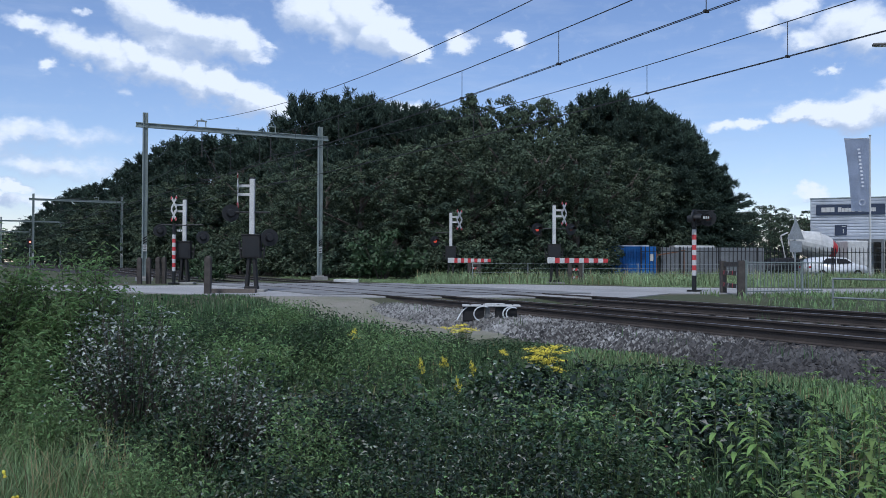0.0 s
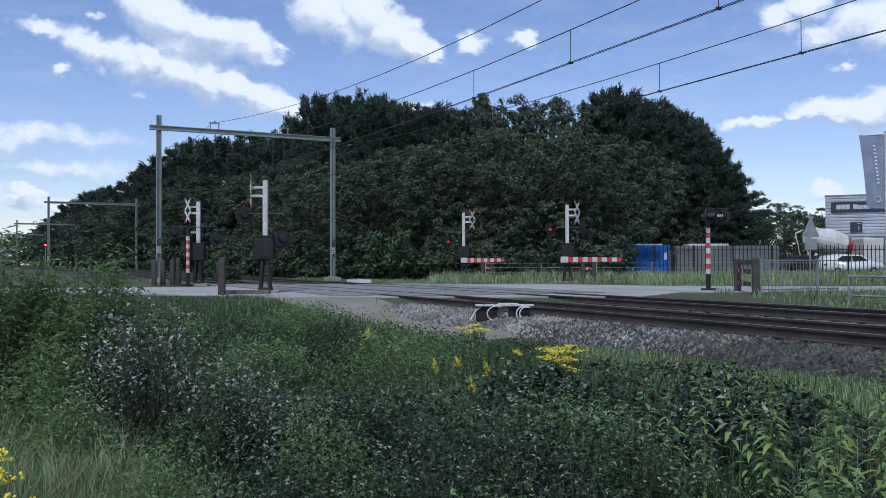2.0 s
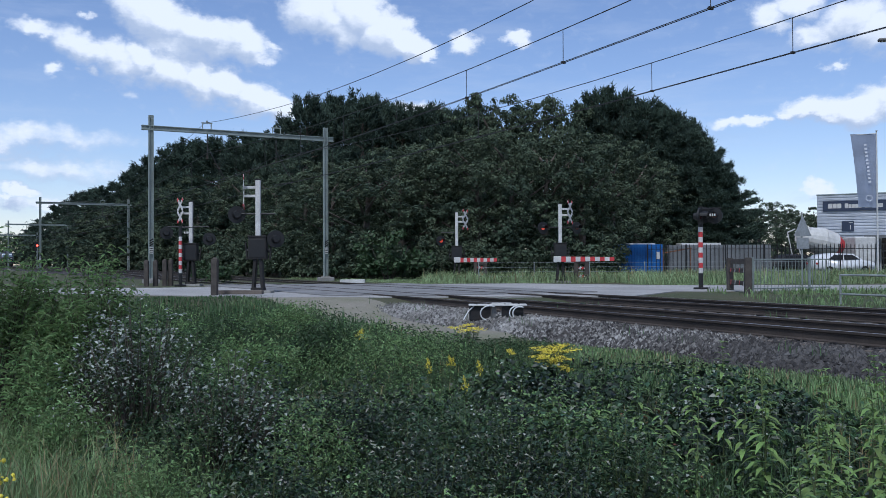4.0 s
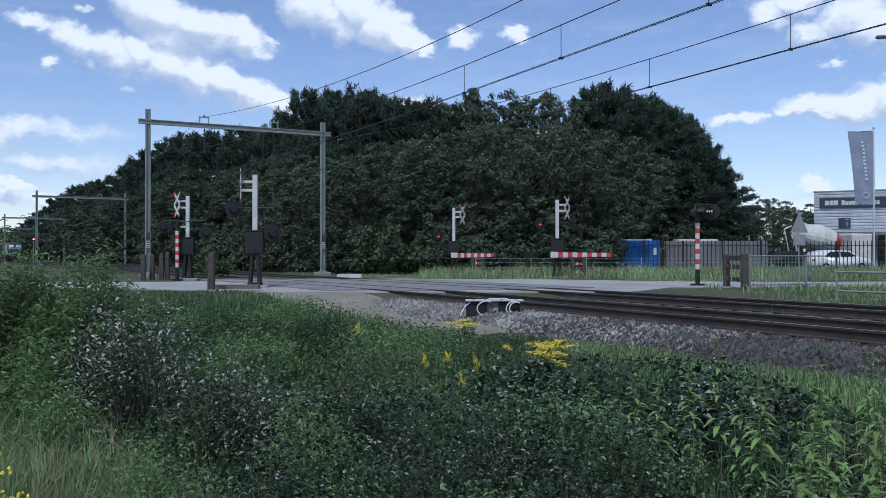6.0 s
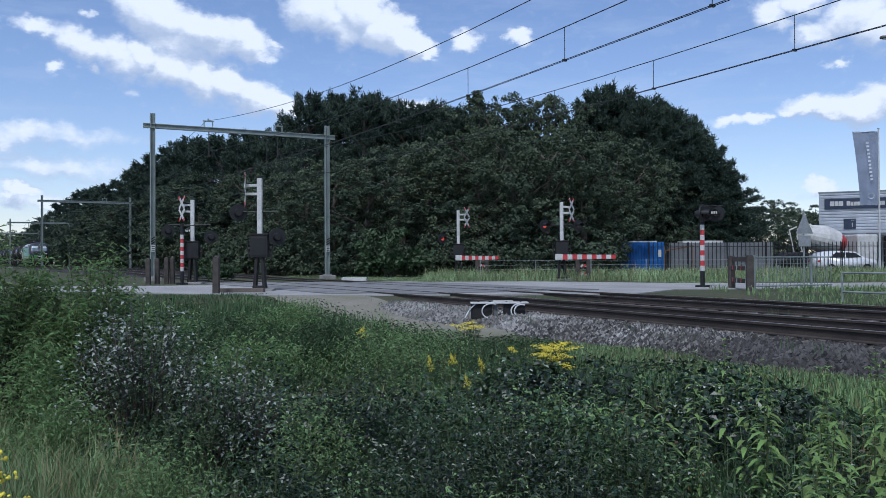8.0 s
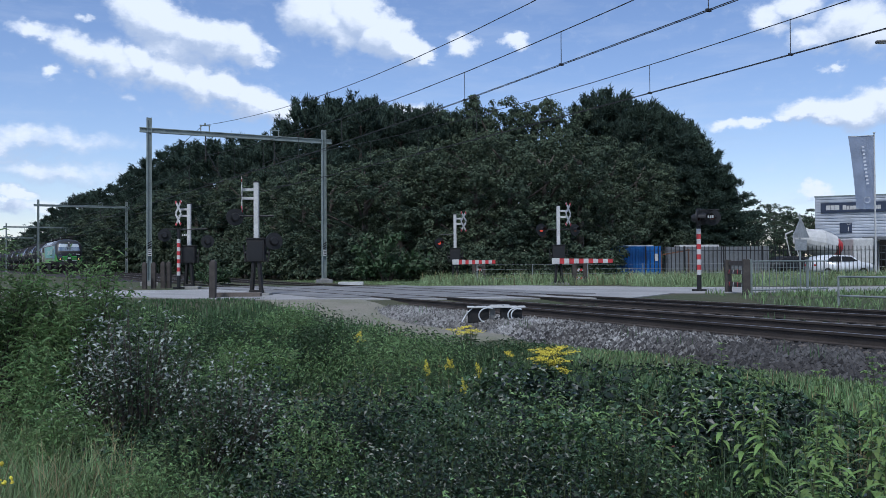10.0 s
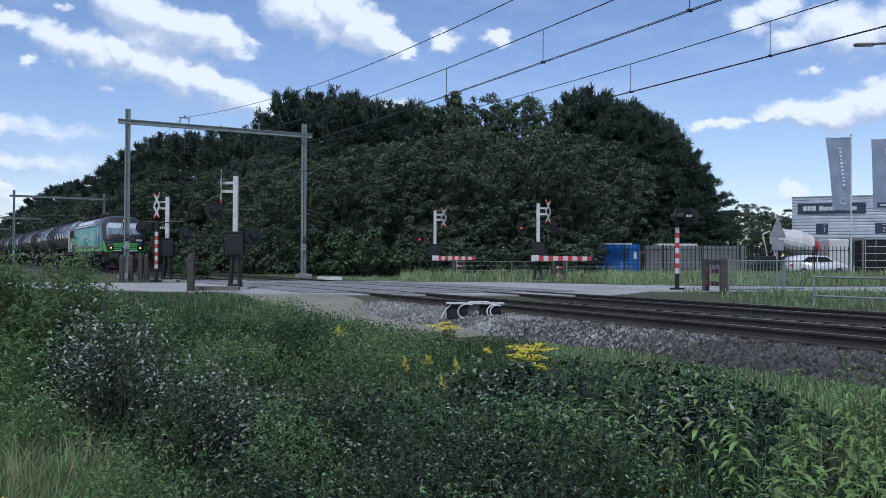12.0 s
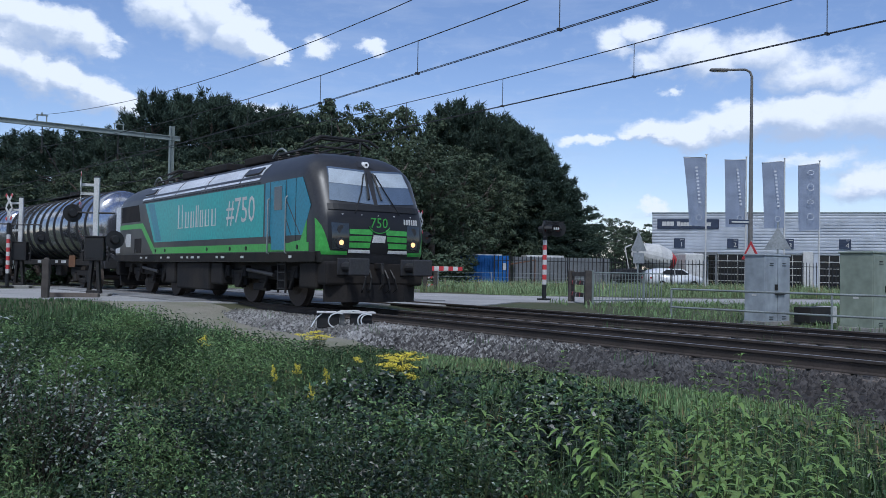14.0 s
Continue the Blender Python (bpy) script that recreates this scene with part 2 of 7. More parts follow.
mat("nettle_leaf", (0.20, 0.31, 0.095), 0.55, scale=1.5, fine=10, bump=0, dark=0.75, vary=0.30, spec=0.4, trans=0.3)
mat("grass_blade", (0.066, 0.130, 0.048), 0.6, scale=0.5, fine=6, bump=0, second=(0.062, 0.105, 0.046), vary=0.40, trans=0.25)
mat("pale_grass", (0.185, 0.285, 0.120), 0.6, scale=0.5, fine=6, bump=0, second=(0.14, 0.20, 0.09), vary=0.4, trans=0.25)
mat("pale_herb", (0.28, 0.38, 0.19), 0.65, scale=0.5, fine=6, bump=0, second=(0.15, 0.20, 0.09), vary=0.4, trans=0.25)
mat("dry_grass", (0.30, 0.25, 0.13), 0.8, scale=1.0, fine=6, bump=0, dark=0.8, vary=0.35, trans=0.2)
mat("stem_green", (0.10, 0.13, 0.05), 0.7, scale=3, fine=20, bump=0, vary=0.3)
mat("stem_brown", (0.13, 0.085, 0.055), 0.8, scale=3, fine=20, bump=0, vary=0.3)
mat("yellow_flower", (0.80, 0.70, 0.08), 0.6, scale=4, fine=20, bump=0, dark=0.85, vary=0.2, trans=0.2)
mat("rust_leaf", (0.20, 0.075, 0.03), 0.7, scale=2, fine=10, bump=0, vary=0.4)


# ---------------------------------------------------------------- mesh helpers
def mesh_of(name, bm, materials, smooth=False):
    me = bpy.data.meshes.new(name)
    bm.to_mesh(me)
    bm.free()
    for m in materials if isinstance(materials, (list, tuple)) else [materials]:
        me.materials.append(MATS[m])
    if smooth:
        me.shade_smooth()
    return me


def part(name, bm, material, parent, label="", smooth=False):
    ob = new(name, mesh_of(name, bm, material, smooth))
    ob.parent = parent
    return tagged(ob, label) if label else ob


def thing(name, m, label, category, group="", kind=""):
    ob = new(name)
    ob.matrix_basis = m if isinstance(m, Matrix) else Matrix.Translation(m)
    return tagged(ob, label, category, group, kind)


def solo(name, bm, material, label, category="", group="", kind="", at=None, smooth=False):
    ob = new(name, mesh_of(name, bm, material, smooth))
    if at is not None:
        ob.matrix_basis = at if isinstance(at, Matrix) else Matrix.Translation(at)
    return tagged(ob, label, category, group, kind)


def box(bm, size, at=(0, 0, 0), rot=None, bevel=0.0, mi=0):
    m = Matrix.Translation(at) @ (rot if rot else Matrix()) @ Matrix.Diagonal((*size, 1))
    made = bmesh.ops.create_cube(bm, size=1, matrix=m)
    faces = list({f for v in made["verts"] for f in v.link_faces})
    if bevel:
        edges = list({e for v in made["verts"] for e in v.link_edges})
        got = bmesh.ops.bevel(bm, geom=edges, offset=bevel, segments=2, affect="EDGES", profile=0.5)
        faces = list({f for v in got["verts"] for f in v.link_faces} | {f for f in faces if f.is_valid})
    for f in faces:
        f.material_index = mi
    return bm


def rod(bm, a, b, r, r2=None, seg=8, mi=0):
    a, b = Vector(a), Vector(b)
    d = b - a
    m = Matrix.Translation((a + b) / 2) @ d.to_track_quat("Z", "Y").to_matrix().to_4x4()
    made = bmesh.ops.create_cone(bm, segments=seg, radius1=r, radius2=r if r2 is None else r2, depth=d.length, cap_ends=True, matrix=m)
    for f in {f for v in made["verts"] for f in v.link_faces}:
        f.material_index = mi
    return bm


def tube(bm, pts, r, seg=6, mi=0):
    for a, b in zip(pts, pts[1:]):
        rod(bm, a, b, r, seg=seg, mi=mi)
    return bm


def prism(bm, outline, z0, z1, mi=0):
    """A flat-sided solid over an outline of (x, y)."""
    lo = [bm.verts.new((x, y, z0)) for x, y in outline]
    hi = [bm.verts.new((x, y, z1)) for x, y in outline]
    n = len(outline)
    fs = [bm.faces.new(hi), bm.faces.new(lo[::-1])]
    fs += [bm.faces.new((lo[i], lo[(i + 1) % n], hi[(i + 1) % n], hi[i])) for i in range(n)]
    for f in fs:
        f.material_index = mi
    bmesh.ops.recalc_face_normals(bm, faces=fs)
    return bm


def B():
    return bmesh.new()


def raw(name, verts, faces, materials, label, category="", kind="", mats=None, at=None):
    me = bpy.data.meshes.new(name)
    me.from_pydata(verts, [], faces)
    for m in materials if isinstance(materials, (list, tuple)) else [materials]:
        me.materials.append(MATS[m])
    if mats is not None:
        me.polygons.foreach_set("material_index", mats)
    ob = new(name, me)
    if at is not None:
        ob.matrix_basis = at
    return tagged(ob, label, category, "", kind)


# ---------------------------------------------------------------- plan
TURN = radians(25.4)
CT, ST = math.cos(TURN), math.sin(TURN)


def Q(l, d):
    """The road's grid: d metres away from the viewer's stand, l metres to the right."""
    return l * CT + d * ST, -l * ST + d * CT


def unQ(x, y):
    return x * CT - y * ST, x * ST + y * CT


def track_x(y):
    """Centre of the near track: straight past the crossing, then bending gently."""
    if y <= 18:
        return 11.13
    if y < 38:
        return 11.13 - 0.0583 * (y - 18) ** 2 / 40
    return 11.13 - 0.0583 * (y - 28)


def track_turn(y):
    return math.degrees(math.atan(0.0583 * min(max((y - 18) / 20, 0), 1)))


def smooth01(a, b, x):
    t = min(max((x - a) / (b - a), 0), 1)
    return t * t * (3 - 2 * t)


def track_rise(y):
    """The line climbs a little beyond the crossing."""
    return 0.30 * smooth01(48, 85, y)


def ground_z(x, y):
    off = x - track_x(y)
    l, d = unQ(x, y)
    z = -0.82 + 0.42 * smooth01(-9.0, -2.8, off)
    # level land round the road
    z += (-0.075 - z) * smooth01(22, 27.5, d) * (1 if off < 0 else 0)
    if off >= -2.8:
        z = -0.42 + 0.10 * smooth01(6.5, 9.5, off)
        z += (-0.075 - z) * smooth01(22, 27.5, d)
    z += 0.05 * noise.noise(Vector((x * 0.35, y * 0.35, 0))) * (1 - smooth01(22, 27, d))
    return z
# ---------------------------------------------------------------- ground, road, railway
def make_ground():
    xs = sorted(set([-900, -400, -150, -70] + [i * 1.0 for i in range(-30, 45)] + [50, 60, 75, 95, 130, 200, 400, 900]))
    ys = sorted(set([-300, -100, -40, -20, -10] + [i * 1.0 for i in range(-6, 60)] + [65, 75, 90, 110, 150, 200, 260, 400, 700, 1500]))
    verts, faces = [], []
    for y in ys:
        for x in xs:
            verts.append((x, y, ground_z(x, y)))
    n = len(xs)
    for j in range(len(ys) - 1):
        for i in range(n - 1):
            faces.append((j * n + i, j * n + i + 1, (j + 1) * n + i + 1, (j + 1) * n + i))
    ob = raw("ground", verts, faces, "turf", "rough grassy ground beside the railway", "ground", "structure")
    ob.data.shade_smooth()


def make_road():
    bm = B()
    prism(bm, [Q(-90, 31.6), Q(-40, 31.4), Q(-12, 31.0), Q(-5.0, 27.2), Q(5.8, 27.0), Q(8.0, 30.8), Q(16, 31.6), Q(30, 34.5), Q(60, 44),
               Q(60, 50), Q(30, 40.0), Q(16, 37.4), Q(10, 38.6), Q(4, 43.2), Q(-6, 43.0), Q(-12, 38.6), Q(-40, 38.0), Q(-90, 38.2)], -0.4, -0.045)
    solo("road", bm, "asphalt", "worn pale grey asphalt road over the level crossing", "road", kind="structure")
    bm = B()
    for l0, l1 in ((-3.2, -1.4), (-0.6, 1.4), (2.4, 4.2), (-8.6, -6.4), (-13.0, -10.5)):
        prism(bm, [Q(l0, 35.2), Q(l1, 35.2), Q(l1, 35.33), Q(l0, 35.33)], -0.05, -0.041)
    prism(bm, [Q(-40, 37.5), Q(16, 36.9), Q(16, 37.0), Q(-40, 37.6)], -0.05, -0.041)
    solo("road_marking", bm, "white_paint", "faded white lines painted on the road", "road marking", kind="structure")
    # dusty path: a thin sheet that follows the land
    xs, ys = [6.2 + 0.25 * i for i in range(14)], [12.5 + 0.5 * j for j in range(33)]
    verts, faces = [], []
    for y in ys:
        for x in xs:
            verts.append((x + 0.12 * noise.noise(Vector((x, y, 0))), y, max(ground_z(x, y) + 0.02 - 0.25 * smooth01(7.0, 6.2, x) - 0.2 * smooth01(15.0, 12.5, y), -0.6)))
    n = len(xs)
    for j in range(len(ys) - 1):
        for i in range(n - 1):
            if unQ(*verts[j * n + i][:2])[1] < 28.2:
                faces.append((j * n + i, j * n + i + 1, (j + 1) * n + i + 1, (j + 1) * n + i))
    raw("path", verts, faces, "dusty_path", "dusty sand and gravel path beside the track", "path", "structure").data.shade_smooth()


def along(y0, y1, step):
    y = y0
    while y < y1:
        yield y
        y += step
    yield y1


RAIL = [(-0.075, -0.172), (0.075, -0.172), (0.075, -0.158), (0.012, -0.142), (0.010, -0.046), (0.036, -0.036), (0.036, -0.004),
        (0.030, 0.0), (-0.030, 0.0), (-0.036, -0.004), (-0.036, -0.036), (-0.010, -0.046), (-0.012, -0.142), (-0.075, -0.158)]


def make_rail(off):
    ys = list(along(-30, 18, 8)) + list(along(20, 40, 2)) + list(along(44, 90, 4)) + list(along(98, 330, 12))
    verts, faces, mats = [], [], []
    n = len(RAIL)
    for y in ys:
        c = track_x(y) + off
        verts += [(c + a, y, b + track_rise(y)) for a, b in RAIL]
    for j in range(len(ys) - 1):
        for i in range(n):
            k = (i + 1) % n
            faces.append((j * n + i, j * n + k, (j + 1) * n + k, (j + 1) * n + i))
            mats.append(1 if i in (7,) else 0)
    return raw("rail", verts, faces, ["rail_web", "rail_head"], "rusty steel rail with a polished running surface", "rail", "structure", mats)


def make_bed():
    prof = [(-4.2, -0.75), (-2.75, -0.46), (-2.0, -0.24), (-1.3, -0.20), (1.3, -0.20), (2.0, -0.21), (2.7, -0.20), (5.3, -0.20), (6.0, -0.24), (6.9, -0.46), (8.0, -0.8)]
    ys = [-30 + i * 1.5 for i in range(60)] + list(along(62, 330, 8))
    verts, faces = [], []
    for y in ys:
        c = track_x(y)
        for a, b in prof:
            verts.append((c + a, y, b + track_rise(y) + 0.03 * noise.noise(Vector((a * 3, y * 1.1, 4)))))
    n = len(prof)
    for j in range(len(ys) - 1):
        for i in range(n - 1):
            faces.append((j * n + i, j * n + i + 1, (j + 1) * n + i + 1, (j + 1) * n + i))
    raw("ballast_bed", verts, faces, "ballast_bed", "dark stained ballast bed under the two tracks", "ballast", "structure")


make_ground()
make_road()
make_bed()
for off in (-0.752, 0.752, 3.248, 4.752):
    make_rail(off)


def make_deck():
    bm = B()
    for a0, a1 in ((-2.3, -0.83), (-0.67, 0.67), (0.83, 3.17), (3.33, 4.67), (4.83, 6.6)):
        y = 25.0
        while y < 48.0:
            ok = []
            for a in (a0, a1):
                for yy in (y + 0.02, y + 1.48):
                    ok.append((track_x(yy) + a, yy))
            d = [unQ(*q)[1] for q in ok]
            if min(d) > 26.9 and max(d) < 43.6:
                prism(bm, [ok[0], ok[2], ok[3], ok[1]], -0.2, -0.012)
            y += 1.5
    solo("crossing_deck", bm, "crossing_deck", "dark concrete deck panels between the rails of the crossing", "crossing deck", kind="structure")


make_deck()
# ---------------------------------------------------------------- overhead line
def site(l, d, z=0.0, turn=0.0):
    x, y = Q(l, d)
    return pose(x, y, z, 0, 0, turn - 25.4)


def land(l, d):
    return ground_z(*Q(l, d))


def make_portal(left, right, label):
    ends = Vector((*left, 0)), Vector((*right, 0))
    mid = (ends[0] + ends[1]) / 2
    span = (ends[1] - ends[0]).length
    turn = math.degrees(math.atan2(right[1] - left[1], right[0] - left[0]))
    p = thing("catenary_portal", pose(mid.x, mid.y, 0, 0, 0, turn), label, "catenary portal", "portals over the railway")
    for s in (-1, 1):
        x = s * span / 2
        bm = B()
        for a in (-0.11, 0.11):
            box(bm, (0.03, 0.24, 9.3), (x + a, 0, 4.45), bevel=0.006)
        box(bm, (0.20, 0.02, 9.3), (x, 0, 4.45))
        part("mast", bm, "mast_grey", p)
        bm = B()
        box(bm, (0.8, 0.8, 0.5), (x, 0, -0.12), bevel=0.03)
        box(bm, (0.42, 0.42, 0.08), (x, 0, 0.16), bevel=0.01)
        part("footing", bm, "concrete", p, "weathered concrete footing block")
        bm = B()
        box(bm, (0.20, 0.012, 0.36), (x - 0.0, -0.127, 1.72))
        part("number_plate", bm, "white_paint", p, "white plate with dark bars")
        bm = B()
        for k in range(3):
            box(bm, (0.16, 0.004, 0.045), (x, -0.136, 1.82 - 0.1 * k))
        for k in range(3):
            box(bm, (0.24, 0.010, 0.06), (x, -0.128, 2.02 + 0.13 * k), Matrix.Rotation(radians(-35), 4, "Y"))
        part("plate_mark", bm, "black_paint", p)
    bm = B()
    for z in (8.30, 8.52):
        box(bm, (span + 1.0, 0.16, 0.05), (0, 0, z), bevel=0.008)
    box(bm, (span + 1.0, 0.05, 0.18), (0, 0, 8.41))
    part("beam", bm, "mast_grey", p)
    for s in (-1, 1):
        bm = B()
        x = s * 0.2 * span
        for a in (-0.24, 0.24):
            box(bm, (0.05, 0.05, 0.34), (x + a, 0, 8.70))
        box(bm, (0.60, 0.06, 0.06), (x, 0, 8.88))
        rod(bm, (x, 0, 8.88), (x, 0, 9.02), 0.05)
        part("bracket", bm, "mast_grey", p)
        # hanger with its steady arm over each track
        t = s * 2.0
        bm = B()
        rod(bm, (t, 0, 8.3), (t, 0, 7.1), 0.03)
        rod(bm, (t, 0, 7.5), (t + 1.0, 0, 5.75), 0.025)
        rod(bm, (t + 1.0, 0, 5.75), (t - 0.1, 0, 5.55), 0.018)
        part("steady_arm", bm, "cable_black", p)
        bm = B()
        for k in range(4):
            rod(bm, (t, 0, 7.1 - 0.07 * k), (t, 0, 7.06 - 0.07 * k), 0.06, seg=10)
        part("insulator", bm, "rail_web", p)
    return p


make_portal((6.72, 51.07), (16.85, 51.67), "grey steel catenary portal on concrete footings beside the crossing")
make_portal((2.79, 118.4), (12.93, 119.0), "grey steel catenary portal further along the tracks")
make_portal((-1.02, 183.8), (9.1, 184.4), "distant grey steel catenary portal over the tracks")
make_portal((-4.95, 250.5), (5.2, 251.1), "far off grey steel catenary portal over the tracks")


def wire(name, pts, r, label, group):
    verts, faces = [], []
    for i, q in enumerate(pts):
        for k in range(5):
            a = k * math.tau / 5
            verts.append((q[0] + r * math.cos(a), q[1], q[2] + r * math.sin(a)))
    for i in range(len(pts) - 1):
        for k in range(5):
            j = (k + 1) % 5
            faces.append((i * 5 + k, i * 5 + j, i * 5 + 5 + j, i * 5 + 5 + k))
    me = bpy.data.meshes.new(name)
    me.from_pydata(verts, [], faces)
    me.materials.append(MATS["cable_black"])
    return tagged(new(name, me), label, "wire", group)


SPANS = [(-15.0, 51.4), (51.4, 118.7), (118.7, 184.1), (184.1, 250.8)]


def sag(y, top, low):
    for a, b in SPANS:
        if y <= b or b == SPANS[-1][1]:
            u = (y - a) / (b - a) * 2 - 1
            return low + (top - low) * u * u


def line_pts(off, zf):
    ys = [-15 + i * (66.4 / 20) for i in range(21)] + [51.4 + i * 8.3 for i in range(1, 25)]
    return [(track_x(y) + off, y, zf(y)) for y in ys]


for off in (0.0, 4.0):
    for dx in (-0.03, 0.03):
        wire("contact_wire", line_pts(off + dx, lambda y: 5.46), 0.009, "dark copper contact wire over the track", "contact wires")
    wire("messenger_wire", line_pts(off, lambda y: sag(y, 7.2, 6.2)), 0.012, "dark stranded messenger wire over the track", "messenger wires")
    for a, b in SPANS[:2]:
        for k in range(1, 14):
            y = a + (b - a) * (k - 0.25 + (0.4 if off else 0)) / 14
            x = track_x(y) + off
            bm = B()
            rod(bm, (0, 0, 5.47), (0, 0, sag(y, 7.2, 6.2)), 0.009, seg=5)
            box(bm, (0.10, 0.05, 0.05), (0, 0, 5.46))
            solo("dropper", bm, "cable_black", "short dropper wire holding up the contact wire", "dropper", "droppers", at=(x, y, 0))
wire("feeder_wire", line_pts(-0.1, lambda y: sag(y, 8.9, 7.15)), 0.012, "single feeder wire carried above the portals", "feeder wires")


# ---------------------------------------------------------------- level crossing gear
def cross(bm, at, turn, size=1.22):
    """A double white cross with red ends, 3 cm thick: two crosses, one above the other."""
    base = Matrix.Translation(at) @ Matrix.Rotation(radians(turn), 4, "Z")
    arm = size * 0.56
    for up in (-1, 1):
        for s in (-1, 1):
            m = base @ Matrix.Translation((0, 0.008 * s, up * size * 0.235)) @ Matrix.Rotation(radians(s * 48), 4, "Y")
            box(bm, (0.13, 0.014, arm * 1.18), m.translation, m.to_3x3().to_4x4())
            c = m @ Vector((0.0, 0.0, up * (arm * 0.59 - 0.07)))
            box(bm, (0.134, 0.020, 0.13), c, m.to_3x3().to_4x4(), mi=1)


def signal_head(parent, at, turn, lit=False):
    m = Matrix.Translation(at) @ Matrix.Rotation(radians(turn), 4, "Z")
    bm = B()
    rod(bm, m @ Vector((0, 0.0, 0)), m @ Vector((0, 0.05, 0)), 0.30, seg=24)
    rod(bm, m @ Vector((0, 0.05, 0)), m @ Vector((0, 0.24, 0)), 0.16, 0.11, seg=16)
    head = part("signal_head", bm, "black_paint", parent, "round black signal head with a hood")
    bm = B()
    arc = [(r * math.cos(math.pi * k / 8), y, r * math.sin(math.pi * k / 8)) for r, y in ((0.15, 0.0), (0.15, -0.28), (0.138, -0.28), (0.138, 0.0)) for k in range(9)]
    vs = [bm.verts.new(m @ Vector(q)) for q in arc]
    for r in range(3):
        for k in range(8):
            bm.faces.new((vs[r * 9 + k], vs[r * 9 + k + 1], vs[r * 9 + 10 + k], vs[r * 9 + 9 + k]))
    part("hood", bm, "black_paint", head)
    bm = B()
    rod(bm, m @ Vector((0, -0.012, 0)), m @ Vector((0, 0.0, 0)), 0.105, seg=16)
    part("lens", bm, "red_lamp" if lit else "dark_lens", head)


def make_barrier(l, d, turn, arm_dir, label, cross_side=1, cross_turn=58, heads=((-0.55, 2.75), (0.75, 2.75)), arm=True, arm_from=-0.35, arm_to=2.65):
    z = land(l, d)
    g = thing("barrier_post", site(l, d, z + 0.0, turn), label, "level crossing barrier", "barrier posts of the crossing")
    bm = B()
    box(bm, (1.0, 0.7, 0.16), (0, 0, 0.03), bevel=0.02)
    part("plinth", bm, "concrete", g, "concrete plinth")
    bm = B()
    for a in (-0.13, 0.13):
        box(bm, (0.10, 0.32, 1.15), (a, 0, 0.65), Matrix.Rotation(radians(-4 if a > 0 else 4), 4, "Y"), bevel=0.01)
    box(bm, (0.46, 0.36, 0.10), (0, 0, 0.16), bevel=0.01)
    part("pedestal", bm, "black_metal", g)
    bm = B()
    box(bm, (0.62, 0.44, 0.78), (0, 0, 1.58), bevel=0.03)
    box(bm, (0.66, 0.48, 0.05), (0, 0, 1.99), bevel=0.01)
    body = part("drive_box", bm, "black_metal", g, "black steel drive housing")
    bm = B()
    box(bm, (0.50, 0.012, 0.62), (0, -0.226, 1.57), bevel=0.004)
    part("cover", bm, "black_paint", body)
    for a in (-0.42, 0.42):
        bm = B()
        box(bm, (0.05, 0.10, 0.62), (a, 0.05, 1.48), Matrix.Rotation(radians(6 if a > 0 else -6), 4, "Y"), bevel=0.01)
        rod(bm, (a * 0.75, 0.05, 1.5), (a, 0.05, 1.5), 0.06)
        part("weight_lever", bm, "black_metal", g)
    bm = B()
    box(bm, (0.17, 0.17, 1.94), (0, 0, 2.98), bevel=0.015)
    mast = part("mast", bm, "white_paint", g, "square white mast")
    bm = B()
    box(bm, (0.19, 0.19, 0.05), (0, 0, 3.97), bevel=0.01)
    part("mast_cap", bm, "black_paint", mast)
    for z2 in (3.40, 3.70):
        bm = B()
        box(bm, (0.42, 0.05, 0.09), (cross_side * 0.28, 0, z2), bevel=0.008)
        part("bracket", bm, "white_paint", g)
    bm = B()
    cross(bm, (cross_side * 0.50, -0.03, 3.53), cross_turn)
    part("cross_sign", bm, ["white_paint", "red_paint"], g, "white St Andrew's cross with red tips")
    bm = B()
    xs = [a for a, _ in heads] + [0.0]
    rod(bm, (min(xs), 0, 2.78), (max(xs), 0, 2.78), 0.03)
    part("cross_bar", bm, "black_paint", g)
    for k, (a, zz) in enumerate(heads):
        signal_head(g, (a, 0.0, zz), arm_dir[1], lit=(k == 0))
    if arm:
        n = 11
        m = Matrix.Rotation(radians(arm_dir[0]), 4, "Z")
        bm = B()
        box(bm, (arm_to - arm_from - 0.36, 0.03, 0.14), m @ Vector(((arm_to + arm_from + 0.35) / 2, -0.30, 1.19)), m)
        arm_ob = part("barrier_arm", bm, "white_paint", g, "closed barrier arm striped red and white")
        for k in range(n):
            a0 = arm_from + 0.35 + (arm_to - arm_from - 0.35) * k / n
            a1 = arm_from + 0.35 + (arm_to - arm_from - 0.35) * (k + 1) / n
            hgt = 0.26 - 0.07 * k / n
            bm = B()
            box(bm, (a1 - a0, 0.05, hgt), m @ Vector(((a0 + a1) / 2, -0.30, 1.19)), m)
            part("band", bm, "white_paint" if k % 2 else "red_paint", arm_ob)
        bm = B()
        box(bm, (0.38, 0.07, 0.30), m @ Vector((arm_from + 0.17, -0.30, 1.19)), m, bevel=0.02)
        part("counterweight", bm, "white_paint", arm_ob)
    return g


